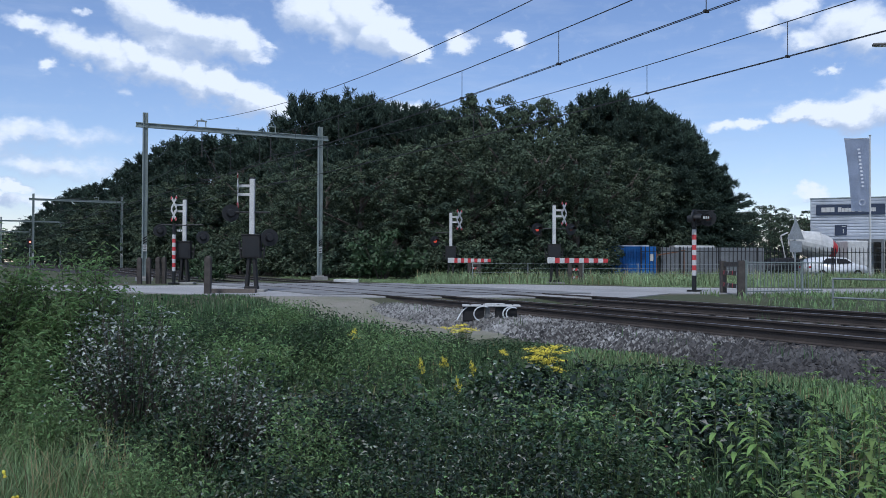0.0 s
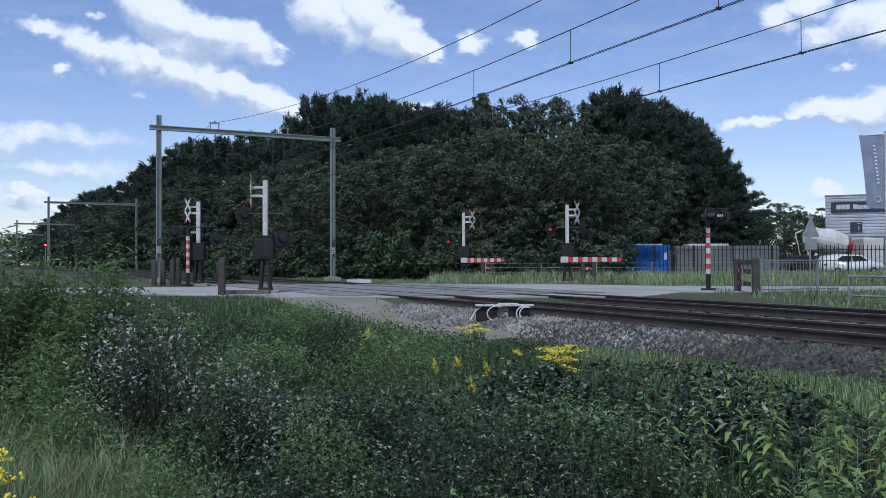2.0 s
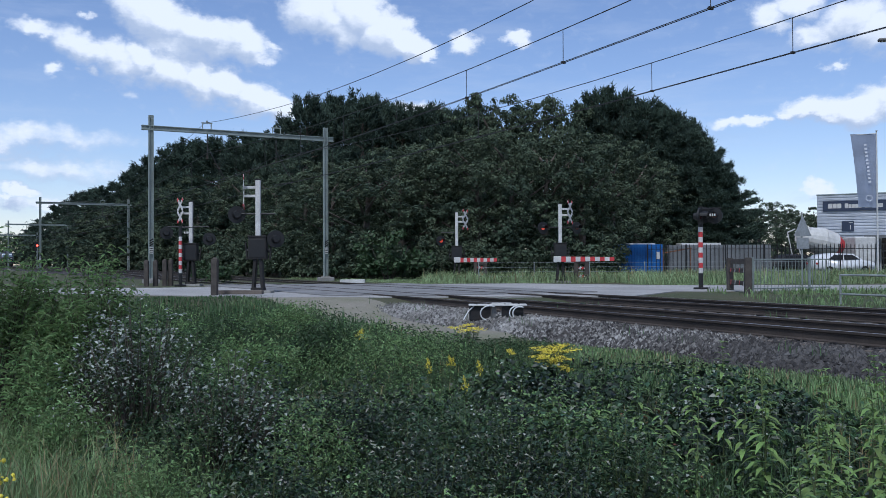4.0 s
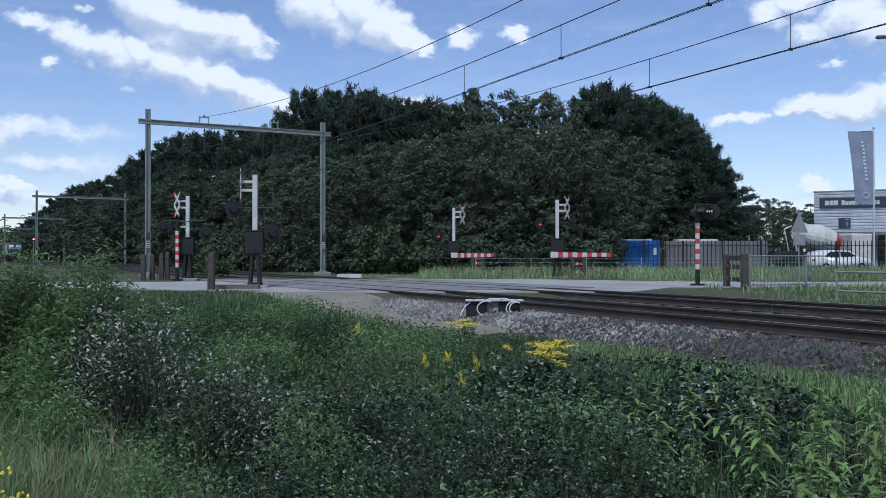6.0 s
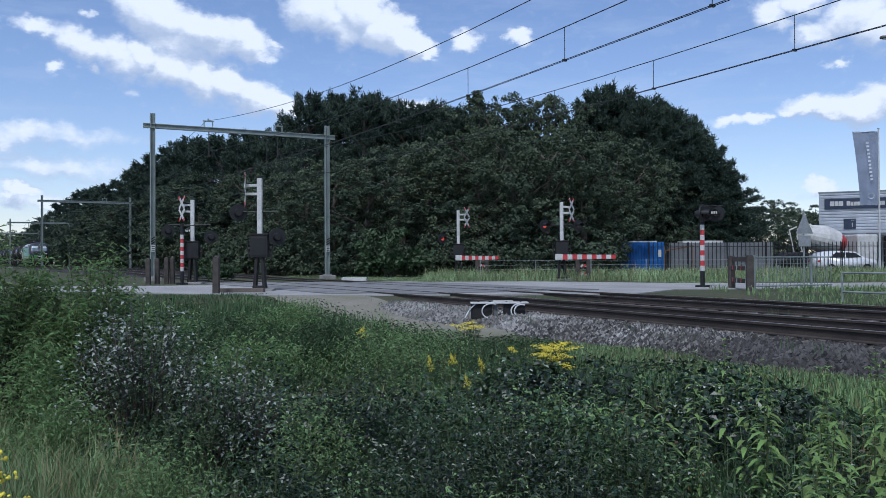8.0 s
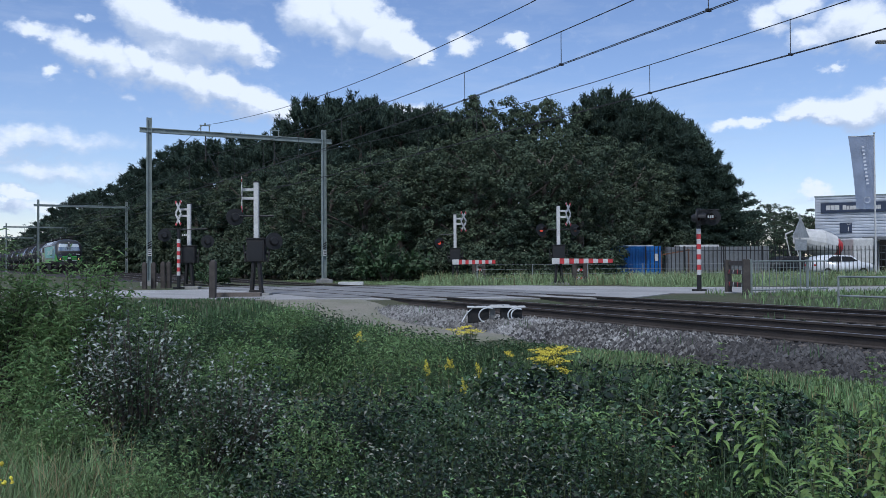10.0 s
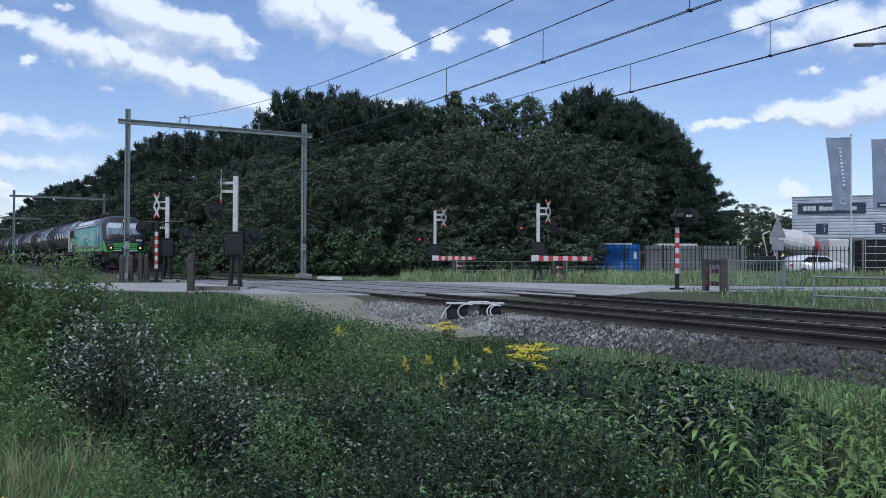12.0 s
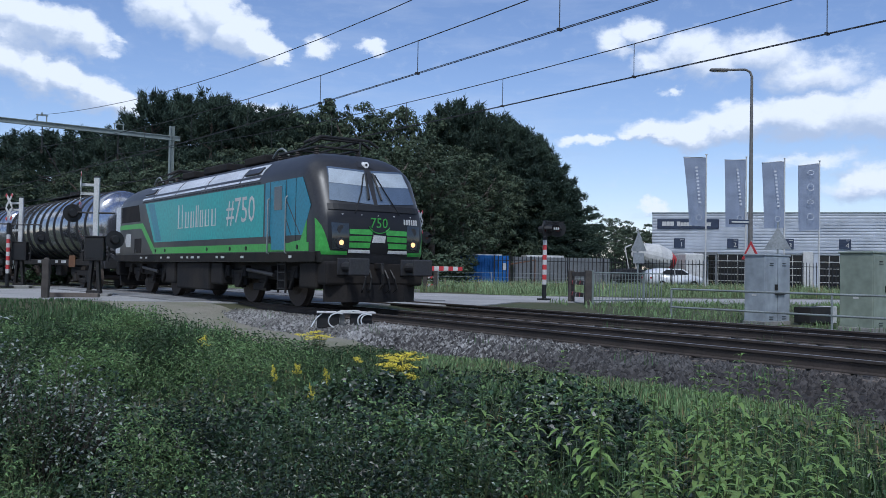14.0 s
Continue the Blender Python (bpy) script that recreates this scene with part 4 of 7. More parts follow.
def make_flag(px, top, k):
    a = 35.05 + math.degrees(math.atan((px - 784) / 1591))
    d = 52 / math.cos(radians(a - 35.05))
    x, y = bearing(a, d)
    z = ground_z(x, y)
    g = thing("flagpole", pose(x, y, z, 0, 0, -35 + (-8, 4, -3, 6)[k]), "white flagpole with a hanging grey-blue banner", "flagpole", "flags before the workshop")
    H = top - z
    bm = B()
    rod(bm, (0, 0, 0), (0, 0, H), 0.055, 0.035, seg=10)
    part("pole", bm, "white_paint", g)
    bm = B()
    rod(bm, (0, 0, H - 0.12), (-1.3, 0, H - 0.16 - 0.05 * k), 0.018, seg=6)
    rod(bm, (0, 0, H), (0, 0, H + 0.04), 0.07, seg=8)
    part("boom", bm, "white_paint", g)
    w, hh = 1.28, (4.0, 3.9, 3.85, 3.8)[k]
    bm = B()
    nx, nz = 12, 22
    grid = []
    for j in range(nz + 1):
        row = []
        for i in range(nx + 1):
            u, v = i / nx, j / nz
            narrow = 1 - (0.42, 0.12, 0.2, 0.05)[k] * v * (1 - 0.3 * v)
            xx = -u * w * narrow - 0.03
            yy = 0.05 * math.sin(5 * u + 2.2 * v + k) * (0.3 + v) + 0.09 * math.sin(9 * u + k * 2) * v * 0.5
            row.append(bm.verts.new((xx, yy, H - 0.16 - v * hh - 0.06 * u * (k - 1))))
        grid.append(row)
    for j in range(nz):
        for i in range(nx):
            bm.faces.new((grid[j][i], grid[j][i + 1], grid[j + 1][i + 1], grid[j + 1][i]))
    fl = part("banner", bm, "flag_cloth", g, "grey-blue cloth banner with pale marks", smooth=True)
    if k < 3:
        for r in range(11):
            bm = B()
            box(bm, (0.13, 0.006, 0.10), (-0.58 + 0.02 * r, -0.13, H - 0.75 - r * 0.2))
            part("banner_mark", bm, "flag_mark", fl)
        bm = B()
        tube(bm, [(-0.42 + 0.16 * math.cos(q * 0.7), -0.14, H - hh + 0.35 + 0.16 * math.sin(q * 0.7)) for q in range(10)], 0.018, 5)
    else:
        bm = B()
        for r in range(4):
            if r:
                part("banner_mark", bm, "flag_mark", fl)
                bm = B()
            tube(bm, [(-0.62 + 0.2 * math.cos(q * 0.7), -0.14, H - 0.7 - r * 0.85 + (0.2 if r % 2 else 0.12) * math.sin(q * 0.7)) for q in range(10)], 0.018, 5)
    part("banner_mark", bm, "flag_mark", fl)


for k, (px, top) in enumerate(((1248, 8.0), (1319, 7.9), (1387, 7.85), (1449, 7.75))):
    make_flag(px, top, k)


def make_container():
    g = thing("container", site(14.05, 63, -0.2, 6), "blue steel container behind the palisade fence", "container")
    bm = B()
    box(bm, (3.0, 2.4, 2.35), (0, 1.2, 1.2), bevel=0.02)
    part("body", bm, "blue_paint", g)
    for k in range(14):
        bm = B()
        box(bm, (0.10, 0.05, 2.1), (-1.3 + k * 0.2, -0.02, 1.2), bevel=0.012)
        part("rib", bm, "blue_paint", g)
    bm = B()
    box(bm, (2.2, 1.6, 0.10), (0, 1.2, 2.42), bevel=0.02)
    part("roof_cover", bm, "white_paint", g)
    bm = B()
    box(bm, (0.22, 0.02, 0.5), (1.15, -0.06, 1.6))
    part("label_plate", bm, "white_paint", g)


make_container()


def make_grey_sheds():
    for l, d, w, h, lab in ((20.4, 66, 7.6, 2.35, "long grey steel container behind the palisade fence"),):
        g = thing("storage_container", site(l, d, -0.2, 0), lab, "container")
        bm = B()
        box(bm, (w, 2.4, h), (0, 1.2, h / 2 + 0.02), bevel=0.02)
        part("body", bm, "grey_steel", g)
        n = int(w / 0.3)
        for k in range(n):
            bm = B()
            box(bm, (0.14, 0.05, h - 0.2), (-w / 2 + 0.2 + k * 0.3, -0.02, h / 2), bevel=0.012)
            part("rib", bm, "grey_steel", g)
        bm = B()
        box(bm, (3.0, 1.4, 0.16), (-1.2, 1.2, h + 0.10), bevel=0.03)
        part("roof_cover", bm, "white_paint", g)
    bm = B()
    box(bm, (2.2, 0.08, 0.10), (0, 0, 1.95), Matrix.Rotation(radians(-10), 4, "Y"), bevel=0.01)
    for a in (-1.0, 1.0):
        box(bm, (0.08, 0.08, 2.2), (a, 0, 1.0))
    solo("trailer_ramp", bm, "orange_paint", "rusty orange steel ramp between the containers", "ramp", at=site(17.0, 65, -0.2))


make_grey_sheds()


def make_car(m, paint, label):
    g = thing("car", m, label, "car")
    prof = [(-2.15, 0.45), (-2.2, 0.75), (-2.05, 0.95), (-1.2, 1.08), (-0.55, 1.52), (0.9, 1.58), (1.75, 1.45), (2.12, 1.0), (2.2, 0.6), (2.1, 0.35), (-2.0, 0.32)]
    bm = B()
    lo = [bm.verts.new((x, -0.88 + (0.12 if z > 1.1 else 0), z)) for x, z in prof]
    hi = [bm.verts.new((x, 0.88 - (0.12 if z > 1.1 else 0), z)) for x, z in prof]
    n = len(prof)
    bm.faces.new(lo)
    bm.faces.new(hi[::-1])
    for i in range(n):
        bm.faces.new((lo[(i + 1) % n], lo[i], hi[i], hi[(i + 1) % n]))
    bmesh.ops.recalc_face_normals(bm, faces=bm.faces[:])
    bmesh.ops.bevel(bm, geom=bm.edges[:], offset=0.05, segments=2, affect="EDGES")
    part("body", bm, paint, g, smooth=True)
    for s in (-1, 1):
        bm = B()
        prism2 = [(-0.95, 1.12), (-0.45, 1.44), (0.25, 1.47), (0.25, 1.10)]
        for pts in (prism2, [(0.33, 1.10), (0.33, 1.47), (1.0, 1.46), (1.45, 1.15)]):
            vs = [bm.verts.new((x, s * (0.895 - (0.07 if z > 1.3 else 0)), z)) for x, z in pts]
            f = bm.faces.new(vs if s < 0 else vs[::-1])
        part("side_window", bm, "door_glass", g)
    for x in (-1.35, 1.35):
        for s in (-1, 1):
            bm = B()
            rod(bm, (x, s * 0.72, 0.33), (x, s * 0.92, 0.33), 0.33, seg=20)
            w = part("wheel", bm, "tyre", g)
            bm = B()
            rod(bm, (x, s * 0.90, 0.33), (x, s * 0.925, 0.33), 0.20, seg=14)
            part("rim", bm, "galvanised", w)
    for s in (-0.6, 0.6):
        bm = B()
        box(bm, (0.06, 0.34, 0.14), (2.14, s, 0.85), bevel=0.02)
        part("tail_light", bm, "red_paint", g)
    return g


make_car(site(28.4, 64, -0.075, 188), "car_paint", "silver white hatchback parked in the yard")
make_car(site(27.6, 72, -0.075, 10), "black_paint", "dark car parked behind the white car")


def make_mixer():
    g = thing("mixer_truck", site(34.0, 80, -0.075, 4), "white and red concrete mixer truck in the yard", "mixer truck")
    bm = B()
    box(bm, (7.5, 2.2, 0.5), (0, 0, 1.0), bevel=0.04)
    part("chassis", bm, "black_metal", g)
    rings = [(-2.3, 0.55, 3.3), (-1.6, 1.0, 3.05), (-0.2, 1.25, 2.75), (1.0, 1.05, 2.45), (1.7, 0.6, 2.3)]
    bm = B()
    for (x0, r0, z0), (x1, r1, z1) in zip(rings, rings[1:]):
        rod(bm, (x0, 0, z0), (x1, 0, z1), r0, r1, seg=20, mi=1 if x0 == 1.0 else 0)
    part("drum", bm, ["white_paint", "red_paint"], g, "white drum with red bands")
    bm = B()
    for s in (-0.8, 0.8):
        tube(bm, [(-2.4, s, 1.2), (-2.9, s, 3.6), (-2.2, s, 3.9)], 0.06, 6)
    part("hopper_frame", bm, "white_paint", g)
    bm = B()
    box(bm, (1.9, 2.3, 2.3), (3.3, 0, 2.0), bevel=0.12)
    part("cab", bm, "white_paint", g)
    for x in (-2.4, -1.2, 2.9):
        for s in (-1, 1):
            bm = B()
            rod(bm, (x, s * 0.8, 0.5), (x, s * 1.12, 0.5), 0.5, seg=18)
            part("wheel", bm, "tyre", g)


make_mixer()


def make_signal(x, y):
    g = thing("railway_signal", (x, y, -0.3), "black railway signal showing a red light", "railway signal")
    bm = B()
    rod(bm, (0, 0, 0), (0, 0, 4.2), 0.08, seg=10)
    part("mast", bm, "mast_grey", g)
    bm = B()
    box(bm, (0.9, 0.12, 1.7), (0, 0, 4.4), bevel=0.1)
    box(bm, (0.34, 0.3, 1.2), (0, 0.1, 4.4), bevel=0.05)
    head = part("head", bm, "black_paint", g, "black backing board")
    bm = B()
    rod(bm, (0, -0.10, 4.55), (0, -0.06, 4.55), 0.16, seg=16)
    part("lens", bm, "signal_red", head)


mat("signal_red", (0.5, 0.02, 0.02), 0.3, bump=0, emit=((1.0, 0.07, 0.04), 6.0))
make_signal(3.55, 170.0)
# ---------------------------------------------------------------- trees
def leaf_cloud(rng, centers, radii, per, size, squash=0.75):
    """Leaves (small folded quads) scattered over clump shells."""
    n = len(centers) * per
    c = np.repeat(np.array(centers), per, 0)
    r = np.repeat(np.array(radii), per)
    d = rng.normal(size=(n, 3))
    d /= np.linalg.norm(d, axis=1)[:, None]
    p = c + d * (r * rng.uniform(0.35, 1.05, n))[:, None] * np.array([1, 1, squash])
    nrm = d + rng.normal(scale=0.7, size=(n, 3)) + np.array([0, 0, 0.35])
    nrm /= np.linalg.norm(nrm, axis=1)[:, None]
    t = np.cross(nrm, rng.normal(size=(n, 3)))
    t /= np.linalg.norm(t, axis=1)[:, None] + 1e-9
    b = np.cross(nrm, t)
    s = size * rng.uniform(0.6, 1.3, n)[:, None]
    v = np.stack([p - t * s, p + b * s * 0.55 + nrm * s * 0.15, p + t * s, p - b * s * 0.55 + nrm * s * 0.15], 1)
    return v.reshape(-1, 3), np.arange(4 * n).reshape(n, 4)


def sprays(rng, c, r, out, per, size, squash=0.7, turn=0.45):
    """Three-cornered leaves over the outer side of each spray; out: the way each spray faces."""
    n = len(c) * per
    c, r, out = np.repeat(c, per, 0), np.repeat(r, per), np.repeat(out, per, 0)
    d = rng.normal(size=(n, 3)) + out * 0.9
    d /= np.linalg.norm(d, axis=1)[:, None]
    p = c + d * (r * rng.uniform(0.3, 1.05, n))[:, None] * np.array([1, 1, squash])
    nrm = d + rng.normal(scale=turn, size=(n, 3)) + np.array([0, 0, 0.4])
    nrm /= np.linalg.norm(nrm, axis=1)[:, None]
    t = np.cross(nrm, rng.normal(size=(n, 3)))
    t /= np.linalg.norm(t, axis=1)[:, None] + 1e-9
    b = np.cross(nrm, t)
    s = size * rng.uniform(0.6, 1.3, n)[:, None]
    v = np.stack([p - t * s, p + t * s * 0.7 + b * s * 0.75, p + t * s * 0.6 - b * s * 0.7], 1)
    return v.reshape(-1, 3), np.arange(3 * n).reshape(n, 3)


def needles(rng, c, out, per, length, width):
    """Bursts of long thin needles that fan outwards and up from each twig's tip."""
    n = len(c) * per
    c, out = np.repeat(c, per, 0), np.repeat(out, per, 0)
    t = out * 0.75 + rng.normal(scale=0.5, size=(n, 3)) + np.array([0, 0, 0.2])
    t /= np.linalg.norm(t, axis=1)[:, None]
    b = np.cross(t, rng.normal(size=(n, 3)))
    b /= np.linalg.norm(b, axis=1)[:, None] + 1e-9
    p = c + rng.normal(scale=0.09, size=(n, 3))
    L = (length * rng.uniform(0.6, 1.25, n))[:, None]
    v = np.stack([p - b * width, p + b * width, p + t * L], 1)
    return v.reshape(-1, 3), np.arange(3 * n).reshape(n, 3)


def limb(bm, a, b, r0, r1, seg=7):
    rod(bm, a, b, r0, r1, seg=seg)


def make_tree_mesh(seed, kind):
    """Returns trunk and crown meshes of a tree 10 m high."""
    rng = np.random.default_rng(seed)
    bm = B()
    cents, rad, face = [], [], []
    if kind == "oak":
        limb(bm, (0, 0, -0.3), (0.1, 0.05, 3.0), 0.28, 0.2, 9)
        limb(bm, (0.1, 0.05, 3.0), (0.0, 0.2, 7.5), 0.2, 0.06)
        # boughs, each a billow of sprays over its outer side
        for k in range(34):
            z = 0.9 + 8.0 * (k + rng.uniform(0, 1)) / 34
            prof = max(1 - abs((z - 4.0) / 6.0) ** 2.4, 0.05) ** 0.6
            a = k * 2.4 + rng.uniform(-0.5, 0.5)
            rr = 2.75 * prof * rng.uniform(0.62, 1.05)
            hub = np.array([rr * math.cos(a), rr * math.sin(a), z])
            if k % 3 == 0:
                limb(bm, (0.06, 0.06, max(z - 1.6, 0.8)), tuple(hub), 0.10, 0.03)
            big = rng.uniform(0.75, 1.35)
            away = np.array([math.cos(a), math.sin(a), 0.35 + 0.06 * z])
            for q in range(9):
                d = rng.normal(size=3) + away * 0.8
                d /= np.linalg.norm(d)
                cents.append(hub + d * big * np.array([1, 1, 0.75]) * rng.uniform(0.75, 1.05))
                face.append(d)
                rad.append(big * rng.uniform(0.28, 0.50))
        verts, faces = sprays(rng, np.array(cents), np.array(rad), np.array(face), 56, 0.085)
        m = "oak_leaf"
    else:
        limb(bm, (0, 0, -0.3), (0.05, 0.1, 5.0), 0.22, 0.16, 9)
        limb(bm, (0.05, 0.1, 5.0), (0.15, 0.0, 9.7), 0.16, 0.03)
        # limbs in loose tiers; each carries twigs with needle bursts on a flat plate
        for k in range(68):
            tier = k // 5
            z = 2.0 + 7.6 * (tier + rng.uniform(-0.3, 0.3)) / 13
            top = max((9.8 - z) / 8.0, 0.02)
            L = 2.8 * min(1.0, 0.24 + top * 1.45) * rng.uniform(0.55, 1.1)
            if rng.uniform() < 0.06:
                continue
            a = k * 1.9 + rng.uniform(-0.5, 0.5)
            lift = (0.5 if z > 7 else 0.12) + rng.uniform(-0.08, 0.14)
            root = np.array([0.08, 0.05, z - 0.1])
            way = np.array([math.cos(a), math.sin(a), lift])
            side = np.array([-math.sin(a), math.cos(a), 0])
            if k % 2 == 0:
                limb(bm, tuple(root), tuple(root + way * L), 0.045, 0.012, 5)
            for q in range(20 if L > 1.0 else 9):
                u = 0.32 + 0.72 * rng.uniform() ** 0.6
                w = rng.normal() * 0.27 * L * (1.2 - 0.6 * u)
                cents.append(root + way * L * u + side * w + np.array([0, 0, rng.normal() * 0.13 - 0.06 * abs(w)]))
                d = way * 0.8 + side * np.sign(w) * 0.5 + rng.normal(scale=0.2, size=3) + np.array([0, 0, 0.45])
                face.append(d / np.linalg.norm(d))
        for q in range(12):
            cents.append(np.array([0.13 + rng.normal() * 0.10, rng.normal() * 0.10, 9.3 + rng.uniform(-0.6, 0.6)]))
            face.append(np.array([rng.normal() * 0.5, rng.normal() * 0.5, 0.9]))
        verts, faces = needles(rng, np.array(cents), np.array(face), 18, 0.29, 0.034)
        m = "pine_leaf"
    me = bpy.data.meshes.new("crown")
    me.from_pydata(verts.tolist(), [], faces.tolist())
    me.materials.append(MATS[m])
    return mesh_of("trunk", bm, "bark"), me


TREES = {k: [make_tree_mesh(s + (50 if k == "pine" else 0), k) for s in range(4)] for k in ("oak", "pine")}
LABEL = {"oak": "dark green broadleaved tree at the edge of the wood", "pine": "tall dark pine standing in the wood"}


def plant(kind, which, x, y, high, wide, spin):
    z = ground_z(x, y)
    g = thing("tree", Matrix.Translation((x, y, z)) @ Matrix.Rotation(spin, 4, "Z") @ Matrix.Diagonal((wide, wide, high / 10.0, 1)), LABEL[kind], "tree", "trees of the wood")
    for nm, me in zip(("trunk", "crown"), TREES[kind][which]):
        ob = new(nm, me)
        ob.parent = g


rnd = random.Random(5)
# lines of the wood, from back to front: bearing, distance, height of the top
PINES = [(545, 76, 168), (592, 80, 170), (642, 78, 168), (668, 82, 172), (715, 80, 188), (755, 79, 184), (800, 78, 194), (850, 82, 190), (505, 80, 215)]
PINES_RIGHT = [(1046, 78, 170), (1073, 77, 156), (1107, 76, 172), (1150, 75, 180), (1190, 74, 200), (1220, 73, 228), (1246, 73, 264), (1272, 72, 300), (1288, 74, 332)]
PINES_FAR = [(480, 84, 238), (440, 88, 238), (395, 92, 240), (340, 98, 246), (310, 104, 254), (275, 112, 274), (245, 122, 296), (215, 136, 318), (180, 152, 330),
             (150, 172, 336), (112, 205, 354), (84, 245, 378), (62, 285, 396)]
BROAD_BACK = [(842, 79, 162), (874, 77, 150), (914, 78, 162), (953, 77, 151), (988, 78, 166), (1022, 78, 166), (700, 84, 186), (610, 86, 190), (780, 84, 180), (1130, 80, 178), (1180, 80, 210), (1225, 80, 256)]
BROAD_FRONT = [(650, 61, 262), (715, 62, 246), (780, 62, 262), (845, 60, 232), (905, 59, 214), (965, 60, 212), (1030, 62, 214), (1085, 66, 226), (1130, 70, 262), (1180, 74, 292), (1235, 75, 330), (1280, 76, 372)]
BROAD_LEFT = [(590, 64, 282), (540, 68, 270), (490, 74, 292), (440, 82, 300), (395, 90, 296), (350, 98, 312), (305, 108, 330), (262, 122, 340), (222, 140, 352), (185, 160, 360), (140, 190, 372)]
BROAD_FILL = [(1000, 66, 236), (880, 68, 226), (760, 70, 236), (1150, 77, 232), (1200, 78, 262)]
PINES_FILL = [(px + 27, d + 7, top + 9) for px, d, top in PINES_FAR + PINES[:7] + PINES_RIGHT[1:6]]
for row, kind in ((PINES, "pine"), (PINES_RIGHT, "pine"), (PINES_FAR, "pine"), (PINES_FILL, "pine"), (BROAD_BACK, "oak"), (BROAD_FRONT, "oak"), (BROAD_LEFT, "oak"), (BROAD_FILL, "oak")):
    for k, (px, d, top) in enumerate(row):
        high = 0.975 + (461 - top) / 1591 * d + 0.25
        room = 5.8 if kind == "oak" else 6.5
        x, y = Q((px - 784) / 1591 * d, d)
        while x < track_x(y) + 4 + room:
            d *= 1.03
            high *= 1.03
            x, y = Q((px - 784) / 1591 * d, d)
        wide = (1.12 if kind == "oak" else 1.15) * rnd.uniform(0.9, 1.15) * (1 if d < 84 else 1.3 if d < 110 else 1.7)
        plant(kind, (k * 3 + k // 4) % 4, x, y, high, wide, rnd.uniform(0, 6.28))
# far low woods beyond the yard
for px, d, top in ((1345, 120, 362), (1375, 130, 352), (1400, 140, 372), (1425, 130, 374), (1448, 135, 362), (1480, 140, 380), (20, 420, 408), (45, 400, 402), (5, 430, 412)):
    l = (px - 784) / 1591 * d
    x, y = Q(l, d)
    plant("oak", px % 4, x, y, 0.975 + (461 - top) / 1591 * d + 0.2, 1.0 * d / 100, rnd.uniform(0, 6))


def make_shrub_mesh(seed, n, leaf, material, squash=0.8):
    rng = np.random.default_rng(seed)
    cents = [(rng.normal() * 0.42, rng.normal() * 0.42, abs(rng.normal()) * 0.42 + 0.25) for _ in range(n)]
    verts, faces = leaf_cloud(rng, cents, rng.uniform(0.14, 0.34, n), 70, leaf, squash)
    verts = verts[:, :]
    verts[:, 2] = np.maximum(verts[:, 2], 0.02)
    me = bpy.data.meshes.new("foliage")
    me.from_pydata(verts.tolist(), [], faces.tolist())
    me.materials.append(MATS[material])
    bm = B()
    for k in range(7):
        a = k * 0.9
        rod(bm, (0.05 * math.cos(a), 0.05 * math.sin(a), -0.05), (0.5 * math.cos(a), 0.5 * math.sin(a), 0.75), 0.02, 0.006, seg=5)
    return me, mesh_of("stem", bm, "bark")


UNDER = [(380 + 26 * k, 92 - 1.5 * k, 3.6, 3.6, 2) for k in range(16)]
SHRUBS = [make_shrub_mesh(s, 34, 0.06, "shrub_leaf" if s != 2 else "oak_leaf") for s in range(3)]
for px, d, w, h, k in ((690, 54, 2.4, 2.6, 0), (665, 55, 1.8, 1.7, 1), (730, 56, 1.8, 1.6, 2), (600, 58, 2.4, 2.2, 2), (780, 57, 2.2, 2.0, 2), (850, 56, 2.0, 1.7, 2),
                       (910, 56, 2.2, 1.9, 2), (960, 56, 2.2, 1.8, 2), (1060, 57, 2.6, 2.0, 2), (1000, 57, 2.4, 2.0, 2), (1120, 69, 2.4, 1.8, 2), (1180, 70, 2.6, 2.0, 2), (1240, 71, 2.6, 2.0, 2), (1300, 72, 2.6, 2.0, 2), (545, 62, 2.2, 2.0, 2), (500, 66, 2.4, 2.0, 2), (440, 74, 2.4, 2.2, 2), (640, 57, 2.0, 1.4, 2),
                       (380, 48, 1.3, 1.1, 0), (422, 55, 1.0, 0.8, 0), (400, 85, 3.5, 3.2, 2), (360, 92, 3.5, 3.2, 2), (320, 100, 3.8, 3.4, 2), (285, 108, 4, 3.6, 2), (250, 120, 4.5, 4, 2), (215, 135, 5, 4.5, 2), (180, 150, 5.5, 5, 2), (145, 175, 7, 6, 2), (110, 210, 9, 7, 2), (80, 250, 11, 9, 2), (60, 300, 13, 10, 2), (470, 70, 3, 2.6, 2), *UNDER):
    x, y = Q((px - 784) / 1591 * d, d)
    while x < track_x(y) + 4 + 4.0 and d > 50:
        d *= 1.03
        x, y = Q((px - 784) / 1591 * d, d)
    g = thing("shrub", Matrix.Translation((x, y, ground_z(x, y))) @ Matrix.Rotation(px, 4, "Z") @ Matrix.Diagonal((w, w, h, 1)), "leafy green shrub at the foot of the wood" if k < 2 else "dark undergrowth shrub below the trees", "shrub", "shrubs below the wood")
    for nm, me in zip(("foliage", "stem"), SHRUBS[k]):
        ob = new(nm, me)
        ob.parent = g
